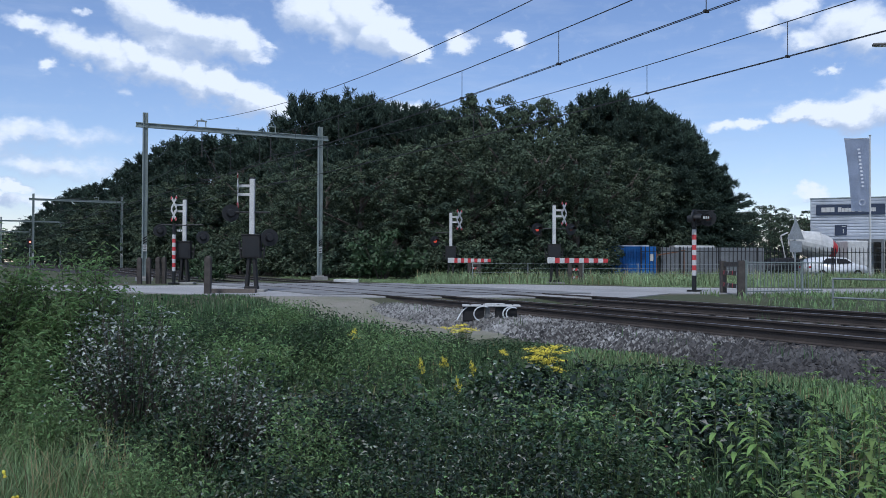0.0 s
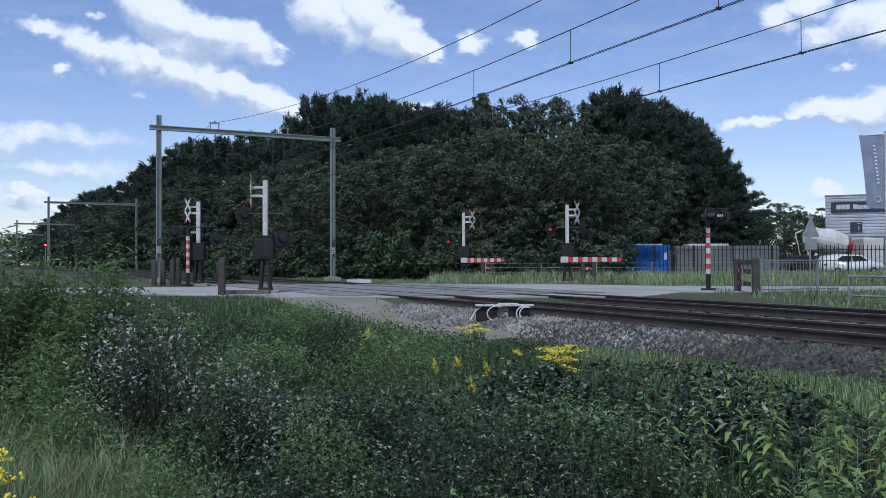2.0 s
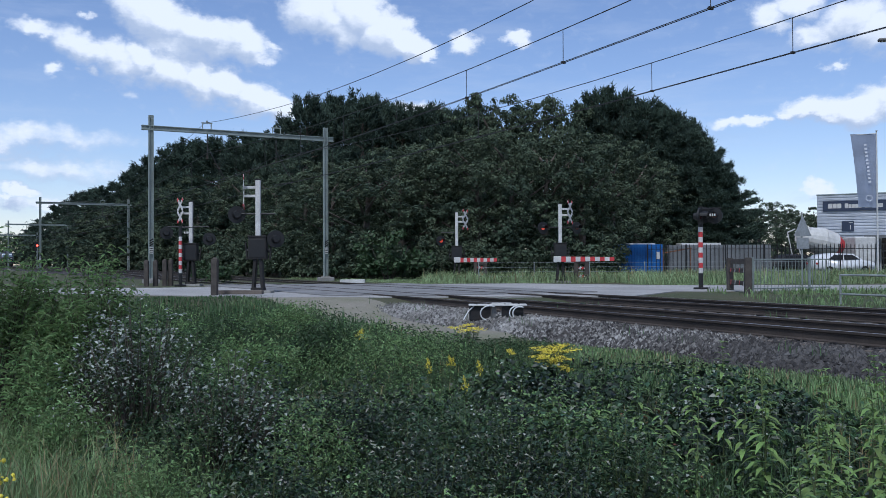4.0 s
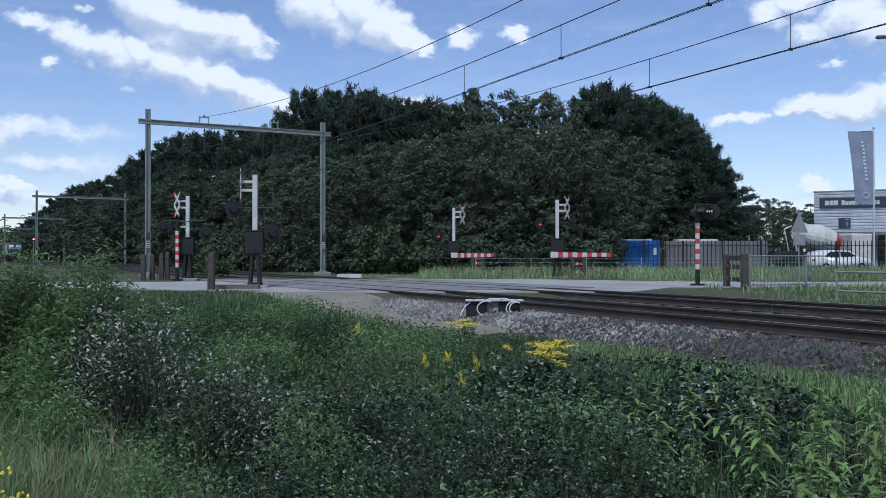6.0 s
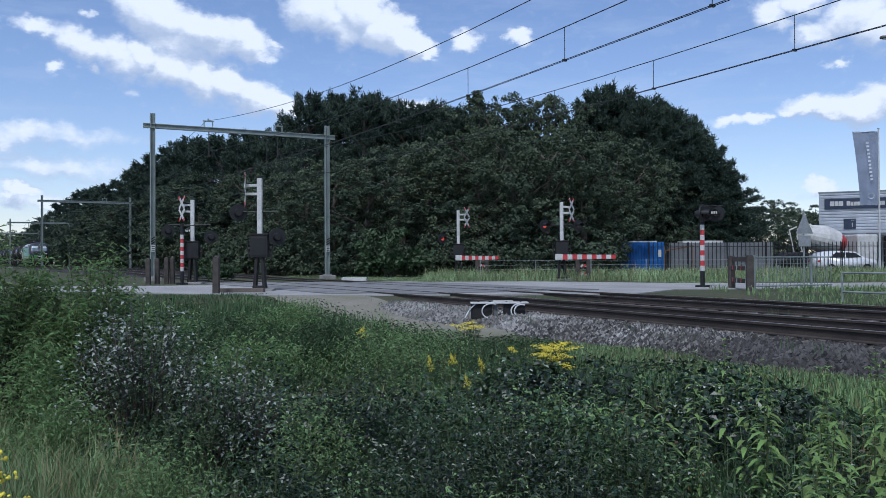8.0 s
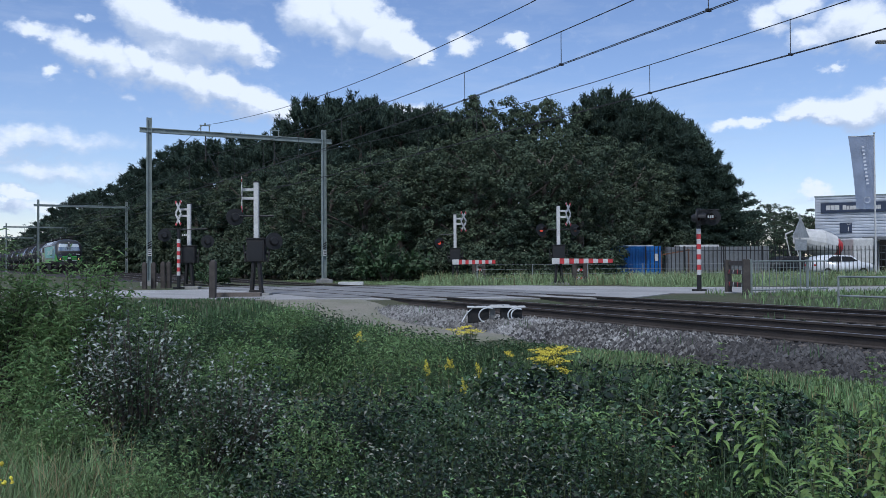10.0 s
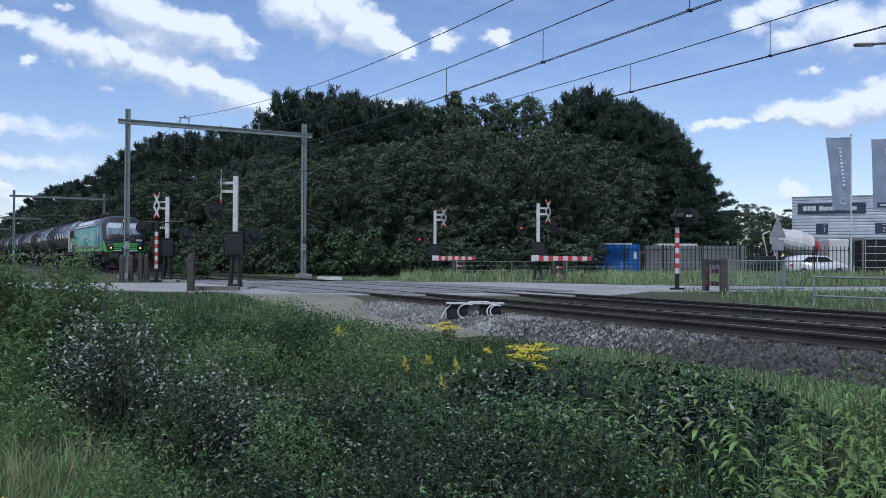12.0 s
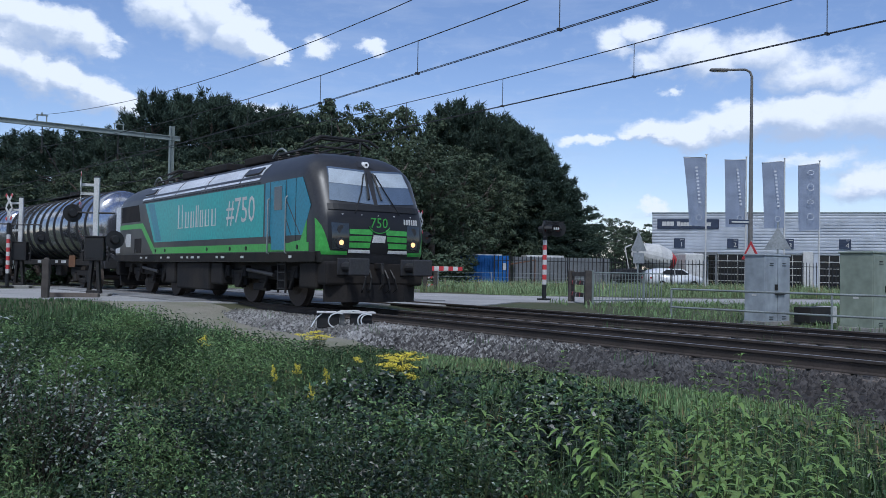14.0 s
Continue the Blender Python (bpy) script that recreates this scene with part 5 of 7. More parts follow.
# ---------------------------------------------------------------- train
mat("loco_black", (0.024, 0.025, 0.030), 0.38, scale=0.8, fine=14, bump=0.02, dark=0.8, second=(0.032, 0.031, 0.031))
mat("loco_teal", (0.035, 0.335, 0.33), 0.38, scale=0.5, fine=10, bump=0.02, dark=0.85)
mat("loco_teal_dark", (0.035, 0.20, 0.27), 0.38, scale=0.5, fine=10, bump=0.02, dark=0.85)
mat("loco_blue", (0.022, 0.21, 0.31), 0.36, scale=0.6, fine=12, bump=0.02, dark=0.8)
mat("loco_green", (0.07, 0.36, 0.065), 0.4, scale=0.8, fine=12, bump=0.02, dark=0.8)
mat("loco_silver", (0.62, 0.64, 0.68), 0.45, scale=0.6, fine=12, bump=0.03, dark=0.8, metal=0.2)
mat("loco_frame", (0.012, 0.012, 0.0135), 0.85, scale=1.2, fine=18, bump=0.1, second=(0.024, 0.020, 0.017), spec=0.25)
mat("buffer_steel", (0.045, 0.045, 0.05), 0.5, scale=3, fine=20, bump=0.05, second=(0.05, 0.05, 0.05), metal=0.4)
mat("wheel_steel", (0.07, 0.055, 0.048), 0.75, scale=2, fine=20, bump=0.2)
mat("windscreen", (0.17, 0.22, 0.29), 0.08, bump=0, spec=1.0, metal=0.5, dark=0.9)
mat("blind_cloth", (0.40, 0.45, 0.50), 0.35, bump=0.02, dark=0.85)
mat("nose_black", (0.010, 0.010, 0.012), 0.35, scale=1, fine=20, bump=0.02, dark=0.8)
mat("headlamp", (0.45, 0.28, 0.12), 0.2, bump=0, emit=((1.0, 0.58, 0.22), 1.3))
mat("toplamp", (0.8, 0.8, 0.8), 0.2, bump=0, emit=((1.0, 0.95, 0.88), 0.12))
mat("glass_dark", (0.02, 0.025, 0.03), 0.06, bump=0, spec=0.8)
mat("brake_rust", (0.16, 0.075, 0.035), 0.8, scale=3, fine=20, bump=0.1)
TRAIN = []
LEN = 18.98


def lerp_table(tab, z):
    for (a, u), (b, v) in zip(tab, tab[1:]):
        if z <= b:
            return u + (v - u) * max(0, (z - a)) / (b - a)
    return tab[-1][1]


NOSE = [(1.10, 0.66), (1.35, 0.58), (1.75, 0.56), (2.15, 0.60), (2.32, 0.68), (3.0, 1.02), (3.36, 1.24), (3.55, 1.45), (3.70, 1.80), (3.80, 2.30), (3.87, 3.0)]
HALF = [(1.10, 1.47), (1.30, 1.50), (3.12, 1.50), (3.30, 1.44), (3.50, 1.28), (3.66, 1.10), (3.78, 0.86), (3.87, 0.50)]


def front_y(x, z):
    """The nose, as distance behind the buffers, at height z and side offset x."""
    w = lerp_table(HALF, z)
    s = min(abs(x) / w, 1.0)
    round_ = lerp_table([(1.1, 0.62), (2.3, 0.62), (3.4, 0.85), (3.87, 1.1)], z)
    return lerp_table(NOSE, z) + 0.10 * s * s + round_ * (1 - math.sqrt(max(0.0, 1 - s ** 8))) * 0.82


def make_loco_body(bm):
    zs = [1.10, 1.18, 1.30, 1.55, 1.85, 2.15, 2.25, 2.32, 2.6, 3.0, 3.12, 3.22, 3.30, 3.42, 3.5, 3.58, 3.66, 3.72, 3.78, 3.83, 3.87]
    us = [-1, -0.985, -0.96, -0.92, -0.86, -0.78, -0.66, -0.5, -0.3, -0.1, 0.1, 0.3, 0.5, 0.66, 0.78, 0.86, 0.92, 0.96, 0.985, 1]
    loops = []
    for z in zs:
        w = lerp_table(HALF, z)
        lp = [(u * w, front_y(u * w, z), z) for u in us]
        lp += [(w, LEN * k / 8, z) for k in range(2, 7)]
        lp += [(u * w, LEN - front_y(u * w, z), z) for u in reversed(us)]
        lp += [(-w, LEN * k / 8, z) for k in range(6, 1, -1)]
        loops.append([bm.verts.new(p) for p in lp])
    n = len(loops[0])
    for a, b in zip(loops, loops[1:]):
        for i in range(n):
            bm.faces.new((a[i], a[(i + 1) % n], b[(i + 1) % n], b[i]))
    bm.faces.new(loops[-1])
    bm.faces.new(loops[0][::-1])
    bmesh.ops.recalc_face_normals(bm, faces=bm.faces[:])


def nose_patch(bm, outline, lift=0.008, rear=False, cols=8, rows=6):
    """A panel that hugs the nose: outline is four (x, z) corners, low left, low right, top right, top left."""
    (ax, az), (bx, bz), (cx, cz), (dx, dz) = outline
    grid = []
    for j in range(rows + 1):
        v = j / rows
        row = []
        for i in range(cols + 1):
            u = i / cols
            x = (ax * (1 - u) + bx * u) * (1 - v) + (dx * (1 - u) + cx * u) * v
            z = (az * (1 - u) + bz * u) * (1 - v) + (dz * (1 - u) + cz * u) * v
            y = front_y(x, z) - lift
            row.append(bm.verts.new((x, LEN - y if rear else y, z)))
        grid.append(row)
    for j in range(rows):
        for i in range(cols):
            q = (grid[j][i], grid[j][i + 1], grid[j + 1][i + 1], grid[j + 1][i])
            bm.faces.new(q[::-1] if rear else q)


def side_panel(bm, outline, side=-1, lift=0.006, mi=0):
    """A flat panel on the side wall: outline of (y, z)."""
    x0, x1 = side * 1.499, side * (1.5 + lift)
    lo = [bm.verts.new((x0, y, z)) for y, z in outline]
    hi = [bm.verts.new((x1, y, z)) for y, z in outline]
    n = len(outline)
    fs = [bm.faces.new(hi), bm.faces.new(lo[::-1])] + [bm.faces.new((lo[i], lo[(i + 1) % n], hi[(i + 1) % n], hi[i])) for i in range(n)]
    bmesh.ops.recalc_face_normals(bm, faces=fs)
    for f in fs:
        f.material_index = mi


def make_bogie(parent, y, span, r, label, frame_w=2.3):
    bm = B()
    for s in (-1, 1):
        x = s * frame_w / 2
        box(bm, (0.16, span + 1.3, 0.24), (x, y, r + 0.18), bevel=0.03)
        for a in (-span / 2, span / 2):
            box(bm, (0.22, 0.42, 0.40), (x, y + a, r), bevel=0.04)
            for q in (-0.36, 0.36):
                rod(bm, (x, y + a + q, r - 0.12), (x, y + a + q, r + 0.28), 0.09, seg=9)
        box(bm, (0.14, 0.9, 0.2), (x, y, r - 0.15), bevel=0.03)
    box(bm, (frame_w, 0.5, 0.3), (0, y, r + 0.1), bevel=0.03)
    part("bogie_frame", bm, "loco_frame", parent)
    for a in (-span / 2, span / 2):
        bm = B()
        rod(bm, (-0.9, y + a, r), (0.9, y + a, r), 0.09, seg=8)
        for s in (-1, 1):
            rod(bm, (s * 0.69, y + a, r), (s * 0.82, y + a, r), r, seg=28)
            rod(bm, (s * 0.64, y + a, r), (s * 0.69, y + a, r), r + 0.03, seg=28)
            rod(bm, (s * 0.82, y + a, r), (s * 0.86, y + a, r), r * 0.5, r * 0.35, seg=18)
        part("wheelset", bm, "wheel_steel", parent, "steel wheelset")


def make_buffers(parent, y, out):
    for s in (-1, 1):
        bm = B()
        rod(bm, (s * 0.875, y, 1.04), (s * 0.875, y - out * 0.5, 1.04), 0.12, 0.10, seg=12)
        box(bm, (0.54, 0.06, 0.40), (s * 0.875, y - out * 0.55, 1.04), bevel=0.029)
        box(bm, (0.40, 0.06, 0.40), (s * 0.875, y + out * 0.03, 1.04), bevel=0.02)
        part("buffer", bm, "buffer_steel", parent, "dark steel buffer")


def make_loco():
    g = thing("locomotive", (0, 0, 0), "teal, green and black electric freight locomotive on the near track", "locomotive")
    bm = B()
    make_loco_body(bm)
    body = part("body", bm, "loco_black", g, "dark grey car body with rounded nose", smooth=True)
    mod = body.modifiers.new("edges", "EDGE_SPLIT")
    mod.split_angle = radians(32)
    for side in (-1, 1):
        def panel(name, outline, m, lift=0.006, label="", parent=g):
            b2 = B()
            side_panel(b2, outline, side, lift)
            return part(name, b2, m, parent, label)
        livery = panel("livery_panel", [(3.95, 1.74), (13.1, 1.74), (14.2, 3.08), (3.95, 3.08)], "loco_teal", 0.006, "teal side panel with white lettering")
        panel("livery_panel", [(12.3, 1.78), (12.9, 1.78), (13.9, 3.05), (13.2, 3.05)], "loco_teal_dark", 0.009)
        panel("cab_panel", [(1.62, 1.74), (3.85, 1.74), (3.85, 3.10), (1.68, 3.10), (1.22, 2.42)], "loco_blue", 0.006, "blue cab side panel")
        for k in range(2):
            panel("cab_stripe", [(1.75 + k * 0.5, 1.76), (1.80 + k * 0.5, 1.76), (3.05 + k * 0.3, 3.08), (3.0 + k * 0.3, 3.08)], "loco_black", 0.008)
        panel("green_stripe", [(1.30, 1.36), (13.2, 1.36), (14.6, 2.25), (17.7, 2.25), (17.7, 2.42), (14.45, 2.42), (13.1, 1.56), (1.30, 1.56)], "loco_green", 0.008, "bright green stripe")
        panel("rear_panel", [(14.75, 2.5), (17.1, 2.5), (17.1, 3.08), (15.0, 3.08)], "loco_frame", 0.006)
        panel("rear_cab_panel", [(17.3, 1.4), (17.85, 1.4), (17.85, 3.1), (17.3, 3.1)], "loco_silver", 0.010, "pale silver rear corner")
        panel("emblem", [(15.9, 1.62), (16.45, 1.62), (16.6, 1.85), (16.45, 2.08), (15.9, 2.08)], "white_paint", 0.01, "white emblem")
        # cab door with window and hand rails
        door = panel("cab_door", [(2.62, 1.40), (3.42, 1.40), (3.42, 3.06), (2.62, 3.06)], "loco_blue", 0.016, "blue cab door")
        panel("door_window", [(2.80, 2.38), (3.26, 2.38), (3.26, 2.96), (2.80, 2.96)], "glass_dark", 0.022, parent=door)
        for y in (2.50, 3.56):
            b2 = B()
            x = side * 1.56
            tube(b2, [(side * 1.5, y, 1.3), (x, y, 1.34), (x, y, 2.65), (side * 1.5, y, 2.7)], 0.018, 6)
            part("hand_rail", b2, "galvanised", g)
        # lower sill with small marks
        panel("sill", [(0.95, 1.12), (18.0, 1.12), (18.0, 1.33), (0.95, 1.33)], "loco_frame", 0.012)
        for k, y in enumerate((2.2, 5.2, 6.6, 7.1, 8.6, 9.1, 9.6, 10.1, 11.4, 12.2, 13.8, 14.4)):
            panel("mark", [(y, 1.20), (y + 0.16 + 0.05 * (k % 3), 1.20), (y + 0.16 + 0.05 * (k % 3), 1.26), (y, 1.26)], "white_paint", 0.016)
        panel("corner_flare", [(1.42, 1.36), (2.3, 1.36), (2.3, 1.58), (1.74, 1.62), (1.42, 2.08)], "loco_green", 0.010, "green flare behind the headlight")
        for y in (1.9, 5.05, 6.2, 8.0, 11.9, 12.9, 15.2):
            b2 = B()
            rod(b2, (side * 1.50, y, 1.46), (side * 1.525, y, 1.46), 0.055, seg=12)
            part("socket", b2, "black_paint", g)
        panel("access_door", [(14.6, 1.40), (15.4, 1.40), (15.4, 1.9), (14.6, 1.9)], "loco_frame", 0.009)
        for y in (3.52, 2.56, 2.02):
            panel("panel_joint", [(y, 1.60), (y + 0.02, 1.60), (y + 0.02, 3.10), (y, 3.10)], "loco_black", 0.012)
        # sloping silver roof edge panels
        for y0, y1 in ((4.3, 5.6), (5.7, 8.3), (8.4, 11.0), (11.1, 13.3), (13.4, 14.6)):
            b2 = B()
            pts = [(1.475, 3.20), (1.30, 3.47), (1.115, 3.64)]
            for (xa, za), (xb, zb) in zip(pts, pts[1:]):
                vs = [b2.verts.new((side * (x + 0.014), y, z + 0.012)) for x, y, z in ((xa, y0, za), (xa, y1, za), (xb, y1, zb), (xb, y0, zb))]
                b2.faces.new(vs if side < 0 else vs[::-1])
            bmesh.ops.recalc_face_normals(b2, faces=b2.faces[:])
            rp = part("roof_panel", b2, "loco_silver", g, "pale grey roof panel")
            if (y0 < 5 or y0 > 13):
                b2 = B()
                box(b2, (0.05, 1.0, 0.24), (side * 1.33, (y0 + y1) / 2, 3.48), Matrix.Rotation(radians(-side * 45), 4, "Y"), bevel=0.01)
                part("air_grille", b2, "loco_black", rp)
    # gutter line of small vents under the roof
    for side in (-1, 1):
        b2 = B()
        for k in range(40):
            box(b2, (0.02, 0.17, 0.05), (side * 1.497, 4.3 + k * 0.26, 3.13))
        tagged(part("gutter_vent", b2, "black_paint", g), kind="stuff")
    # big number and a wordmark kept as plain bars
    text_part("#750", 0.98, pose(-1.511, 5.5, 2.16, 90, 0, -90), "white_paint", g, "fleet_number", 0.002)
    y = 10.75
    for w, h in ((0.62, 0.70), (0.42, 0.46), (0.40, 0.46), (0.30, 0.62), (0.34, 0.46), (0.46, 0.46), (0.48, 0.46)):
        for u, wide in ((0.14, 0.10), (0.74, 0.06)):
            b2 = B()
            side_panel(b2, [(y - w * u - wide, 2.16), (y - w * u, 2.16), (y - w * u, 2.16 + h), (y - w * u - wide, 2.16 + h)], -1, 0.010)
            part("wordmark_bar", b2, "white_paint", g)
        b2 = B()
        side_panel(b2, [(y - w * 0.9, 2.13), (y - w * 0.1, 2.13), (y - w * 0.1, 2.158), (y - w * 0.9, 2.158)], -1, 0.010)
        part("wordmark_bar", b2, "white_paint", g)
        y -= w * 1.08 + 0.04
    # nose
    bm = B()
    nose_patch(bm, [(-1.30, 1.32), (1.30, 1.32), (1.30, 2.31), (-1.30, 2.31)], 0.006, cols=24, rows=6)
    part("nose_panel", bm, "nose_black", g, "glossy black panel below the windscreens", smooth=True)
    bm = B()
    nose_patch(bm, [(-1.28, 2.32), (1.28, 2.32), (1.27, 2.46), (-1.27, 2.46)], 0.03, cols=20, rows=2)
    part("wiper_ledge", bm, "black_paint", g)
    for s in (-1, 1):
        bm = B()
        c = [(-1.19, 2.54), (-0.05, 2.48), (-0.09, 3.32), (-1.06, 3.36)]
        nose_patch(bm, c if s < 0 else [(-x, z) for x, z in (c[1], c[0], c[3], c[2])], 0.012)
        wnd = part("windscreen", bm, "windscreen", g, "windscreen mirroring the pale sky", smooth=True)
        bm = B()
        c = [(-1.12, 2.96), (-0.10, 2.92), (-0.12, 3.27), (-1.04, 3.31)]
        nose_patch(bm, c if s < 0 else [(-x, z) for x, z in (c[1], c[0], c[3], c[2])], 0.018)
        part("sun_blind", bm, "blind_cloth", wnd, "pale sun blind behind the windscreen", smooth=True)
        bm = B()
        x0 = s * 0.16
        tube(bm, [(s * 0.62, front_y(0.62, 2.26) - 0.03, 2.26), (s * 0.35, front_y(0.35, 2.75) - 0.05, 2.75), (x0, front_y(x0, 3.22) - 0.05, 3.22)], 0.016, 5)
        tube(bm, [(s * 0.18, front_y(0.2, 2.60) - 0.05, 2.60), (s * 0.10, front_y(0.1, 3.25) - 0.06, 3.25)], 0.03, 5)
        part("wiper", bm, "black_paint", wnd)
        bm = B()
        nose_patch(bm, [(s * 1.00 - 0.21, 1.40), (s * 1.00 + 0.21, 1.40), (s * 1.02 + 0.21, 2.00), (s * 1.02 - 0.21, 2.02)], 0.012, cols=6)
        hl = part("headlight", bm, "glass_dark", g, "dark headlight cluster with a lit lamp", smooth=True)
        bm = B()
        y0 = front_y(1.0, 1.55)
        rod(bm, (s * 1.0, y0 - 0.03, 1.56), (s * 1.0, y0 + 0.05, 1.56), 0.06, seg=16)
        part("lit_lamp", bm, "headlamp", hl, "warm white lit lamp")
        bm = B()
        rod(bm, (s * 1.0, y0 - 0.022, 1.56), (s * 1.0, y0 + 0.03, 1.56), 0.125, seg=18)
        rod(bm, (s * 1.0, y0 - 0.012, 1.86), (s * 1.0, y0 + 0.03, 1.86), 0.10, seg=16)
        part("lamp_ring", bm, "buffer_steel", hl)
        for k in range(3):
            bm = B()
            z = 1.45 + k * 0.155
            a, b = 0.26 - 0.03 * k, 0.80
            q = [(s * a, z), (s * b, z), (s * b, z + 0.115), (s * (a - 0.02), z + 0.125)]
            if s < 0:
                q = [q[1], q[0], q[3], q[2]]
            nose_patch(bm, q, 0.014, cols=5, rows=2)
            part("grille_bar", bm, "loco_green", g, "bright green grille bar")
        bm = B()
        q = [(s * 0.24, 1.33), (s * 0.82, 1.33), (s * 0.82, 1.405), (s * 0.26, 1.405)]
        if s < 0:
            q = [q[1], q[0], q[3], q[2]]
        nose_patch(bm, q, 0.014, cols=5, rows=2)
        part("white_bar", bm, "white_paint", g)
        bm = B()
        q = [(s * 0.84, 1.28), (s * 1.40, 1.28), (s * 1.42, 1.38), (s * 0.84, 1.36)]
        if s < 0:
            q = [q[1], q[0], q[3], q[2]]
        nose_patch(bm, q, 0.010, cols=6, rows=2)
        part("corner_panel", bm, "loco_green", g)
        bm = B()
        q = [(s * 1.24, 1.36), (s * 1.475, 1.36), (s * 1.485, 2.12), (s * 1.40, 1.92)]
        if s < 0:
            q = [q[1], q[0], q[3], q[2]]
        nose_patch(bm, q, 0.008, cols=6, rows=3)
        part("corner_panel", bm, "loco_green", g)
    bm = B()
    nose_patch(bm, [(-0.20, 1.58), (0.16, 1.58), (0.18, 1.74), (-0.16, 1.76)], 0.016, cols=4, rows=2)
    part("emblem", bm, "white_paint", g, "white emblem")
    text_part("750", 0.33, pose(0, front_y(0, 2.05) - 0.02, 1.93, 90, 0, 0), "loco_green", g, "fleet_number", 0.004)
    bm = B()
    tube(bm, [(0.30 * math.cos(radians(200 + 14 * k)), front_y(0.2, 1.85) - 0.02, 2.02 + 0.22 * math.sin(radians(200 + 14 * k))) for k in range(11)], 0.012, 5)
    part("number_ring", bm, "loco_green", g)
    for k in range(6):
        bm = B()
        x = 0.72 + k * 0.075
        nose_patch(bm, [(x, 2.03), (x + 0.05, 2.03), (x + 0.05, 2.16), (x, 2.16)], 0.01, cols=1, rows=1)
        part("number_bar", bm, "white_paint", g)
    for x in (-0.95, -0.45, 0.0, 0.45, 0.95):
        bm = B()
        nose_patch(bm, [(x - 0.02, 2.205), (x + 0.02, 2.205), (x + 0.02, 2.225), (x - 0.02, 2.225)], 0.012, cols=1, rows=1)
        part("clip", bm, "white_paint", g)
    bm = B()
    y0 = front_y(0, 3.46)
    rod(bm, (0, y0 - 0.10, 3.46), (0, y0 + 0.1, 3.47), 0.075, seg=18)
    top_lamp = part("top_lamp", bm, "toplamp", g, "white ring-shaped top lamp")
    bm = B()
    rod(bm, (0, y0 - 0.112, 3.46), (0, y0 - 0.09, 3.46), 0.032, seg=14)
    part("lamp_eye", bm, "black_paint", top_lamp)
    bm = B()
    nose_patch(bm, [(-0.22, 3.39), (0.22, 3.39), (0.18, 3.55), (-0.18, 3.55)], 0.02, cols=4, rows=2)
    part("lamp_panel", bm, "loco_black", g)
    bm = B()
    rod(bm, (0.35, 2.2, 3.8), (0.35, 2.2, 4.15), 0.02)
    part("antenna", bm, "loco_black", g)
    # front beam, apron, coupling
    for rear in (0, 1):
        def yy(v):
            return LEN - v if rear else v
        bm = B()
        box(bm, (2.7, 0.5, 0.55), (0, yy(0.92), 0.86), bevel=0.06)
        part("buffer_beam", bm, "loco_frame", g)
        bm = B()
        pts = [(-1.25, 0.90), (-0.8, 0.66), (0.8, 0.66), (1.25, 0.90), (1.25, 1.0), (-1.25, 1.0)]
        prism(bm, [(x, yy(y)) for x, y in pts], 0.20, 0.60)
        part("snow_plough", bm, "loco_frame", g, "dark grey plough plate")
        bm = B()
        box(bm, (0.10, 0.35, 0.14), (0, yy(0.55), 1.04), bevel=0.02)
        tube(bm, [(0, yy(0.4), 1.04), (0.0, yy(0.36), 0.85), (0.03, yy(0.4), 0.62), (0.0, yy(0.48), 0.5)], 0.04, 6)
        part("coupling", bm, "black_metal", g)
        bm = B()
        for s in (-0.35, -0.2, 0.22, 0.38):
            tube(bm, [(s, yy(0.64), 0.95), (s * 1.1, yy(0.5), 0.75), (s * 1.3, yy(0.5), 0.5), (s * 1.2, yy(0.62), 0.42)], 0.022, 5)
        part("brake_hose", bm, "black_paint", g)
        make_buffers(g, yy(0.62), 1.18 if not rear else -1.18)
    for s in (-1, 1):
        bm = B()
        for k in range(4):
            box(bm, (0.10, 0.42, 0.03), (s * 1.36, 3.0, 0.45 + k * 0.2), bevel=0.004)
        for a in (-0.22, 0.22):
            box(bm, (0.05, 0.03, 0.8), (s * 1.38, 3.0 + a, 0.75))
        part("step", bm, "black_metal", g)
        bm = B()
        box(bm, (0.5, 0.9, 0.62), (s * 1.15, 1.55, 0.80), bevel=0.05)
        part("corner_box", bm, "loco_frame", g)
        for y, ln, h in ((7.45, 0.9, 0.62), (9.5, 2.9, 0.80), (11.6, 0.9, 0.66)):
            bm = B()
            box(bm, (0.62, ln, h), (s * 1.10, y, 1.08 - h / 2), bevel=0.05)
            part("equipment_box", bm, "loco_frame", g)
        for y in (2.35, 3.9, 5.6, 6.8, 12.3, 13.4, 15.1, 16.4):
            bm = B()
            rod(bm, (s * 1.28, y, 0.95), (s * 1.30, y + 0.35, 0.45), 0.045, seg=8)
            box(bm, (0.18, 0.34, 0.30), (s * 1.22, y + 0.1, 0.86), bevel=0.03)
            part("sand_box", bm, "loco_frame", g)
        for y in (4.74, 14.24):
            bm = B()
            rod(bm, (s * 1.36, y - 1.2, 0.78), (s * 1.36, y + 0.5, 0.90), 0.05, seg=9)
            part("damper", bm, "buffer_steel", g)
    bm = B()
    box(bm, (2.3, 17.0, 0.25), (0, LEN / 2, 1.02), bevel=0.03)
    part("underframe", bm, "loco_frame", g)
    make_bogie(g, 4.74, 3.0, 0.62, "")
    make_bogie(g, 14.24, 3.0, 0.62, "")
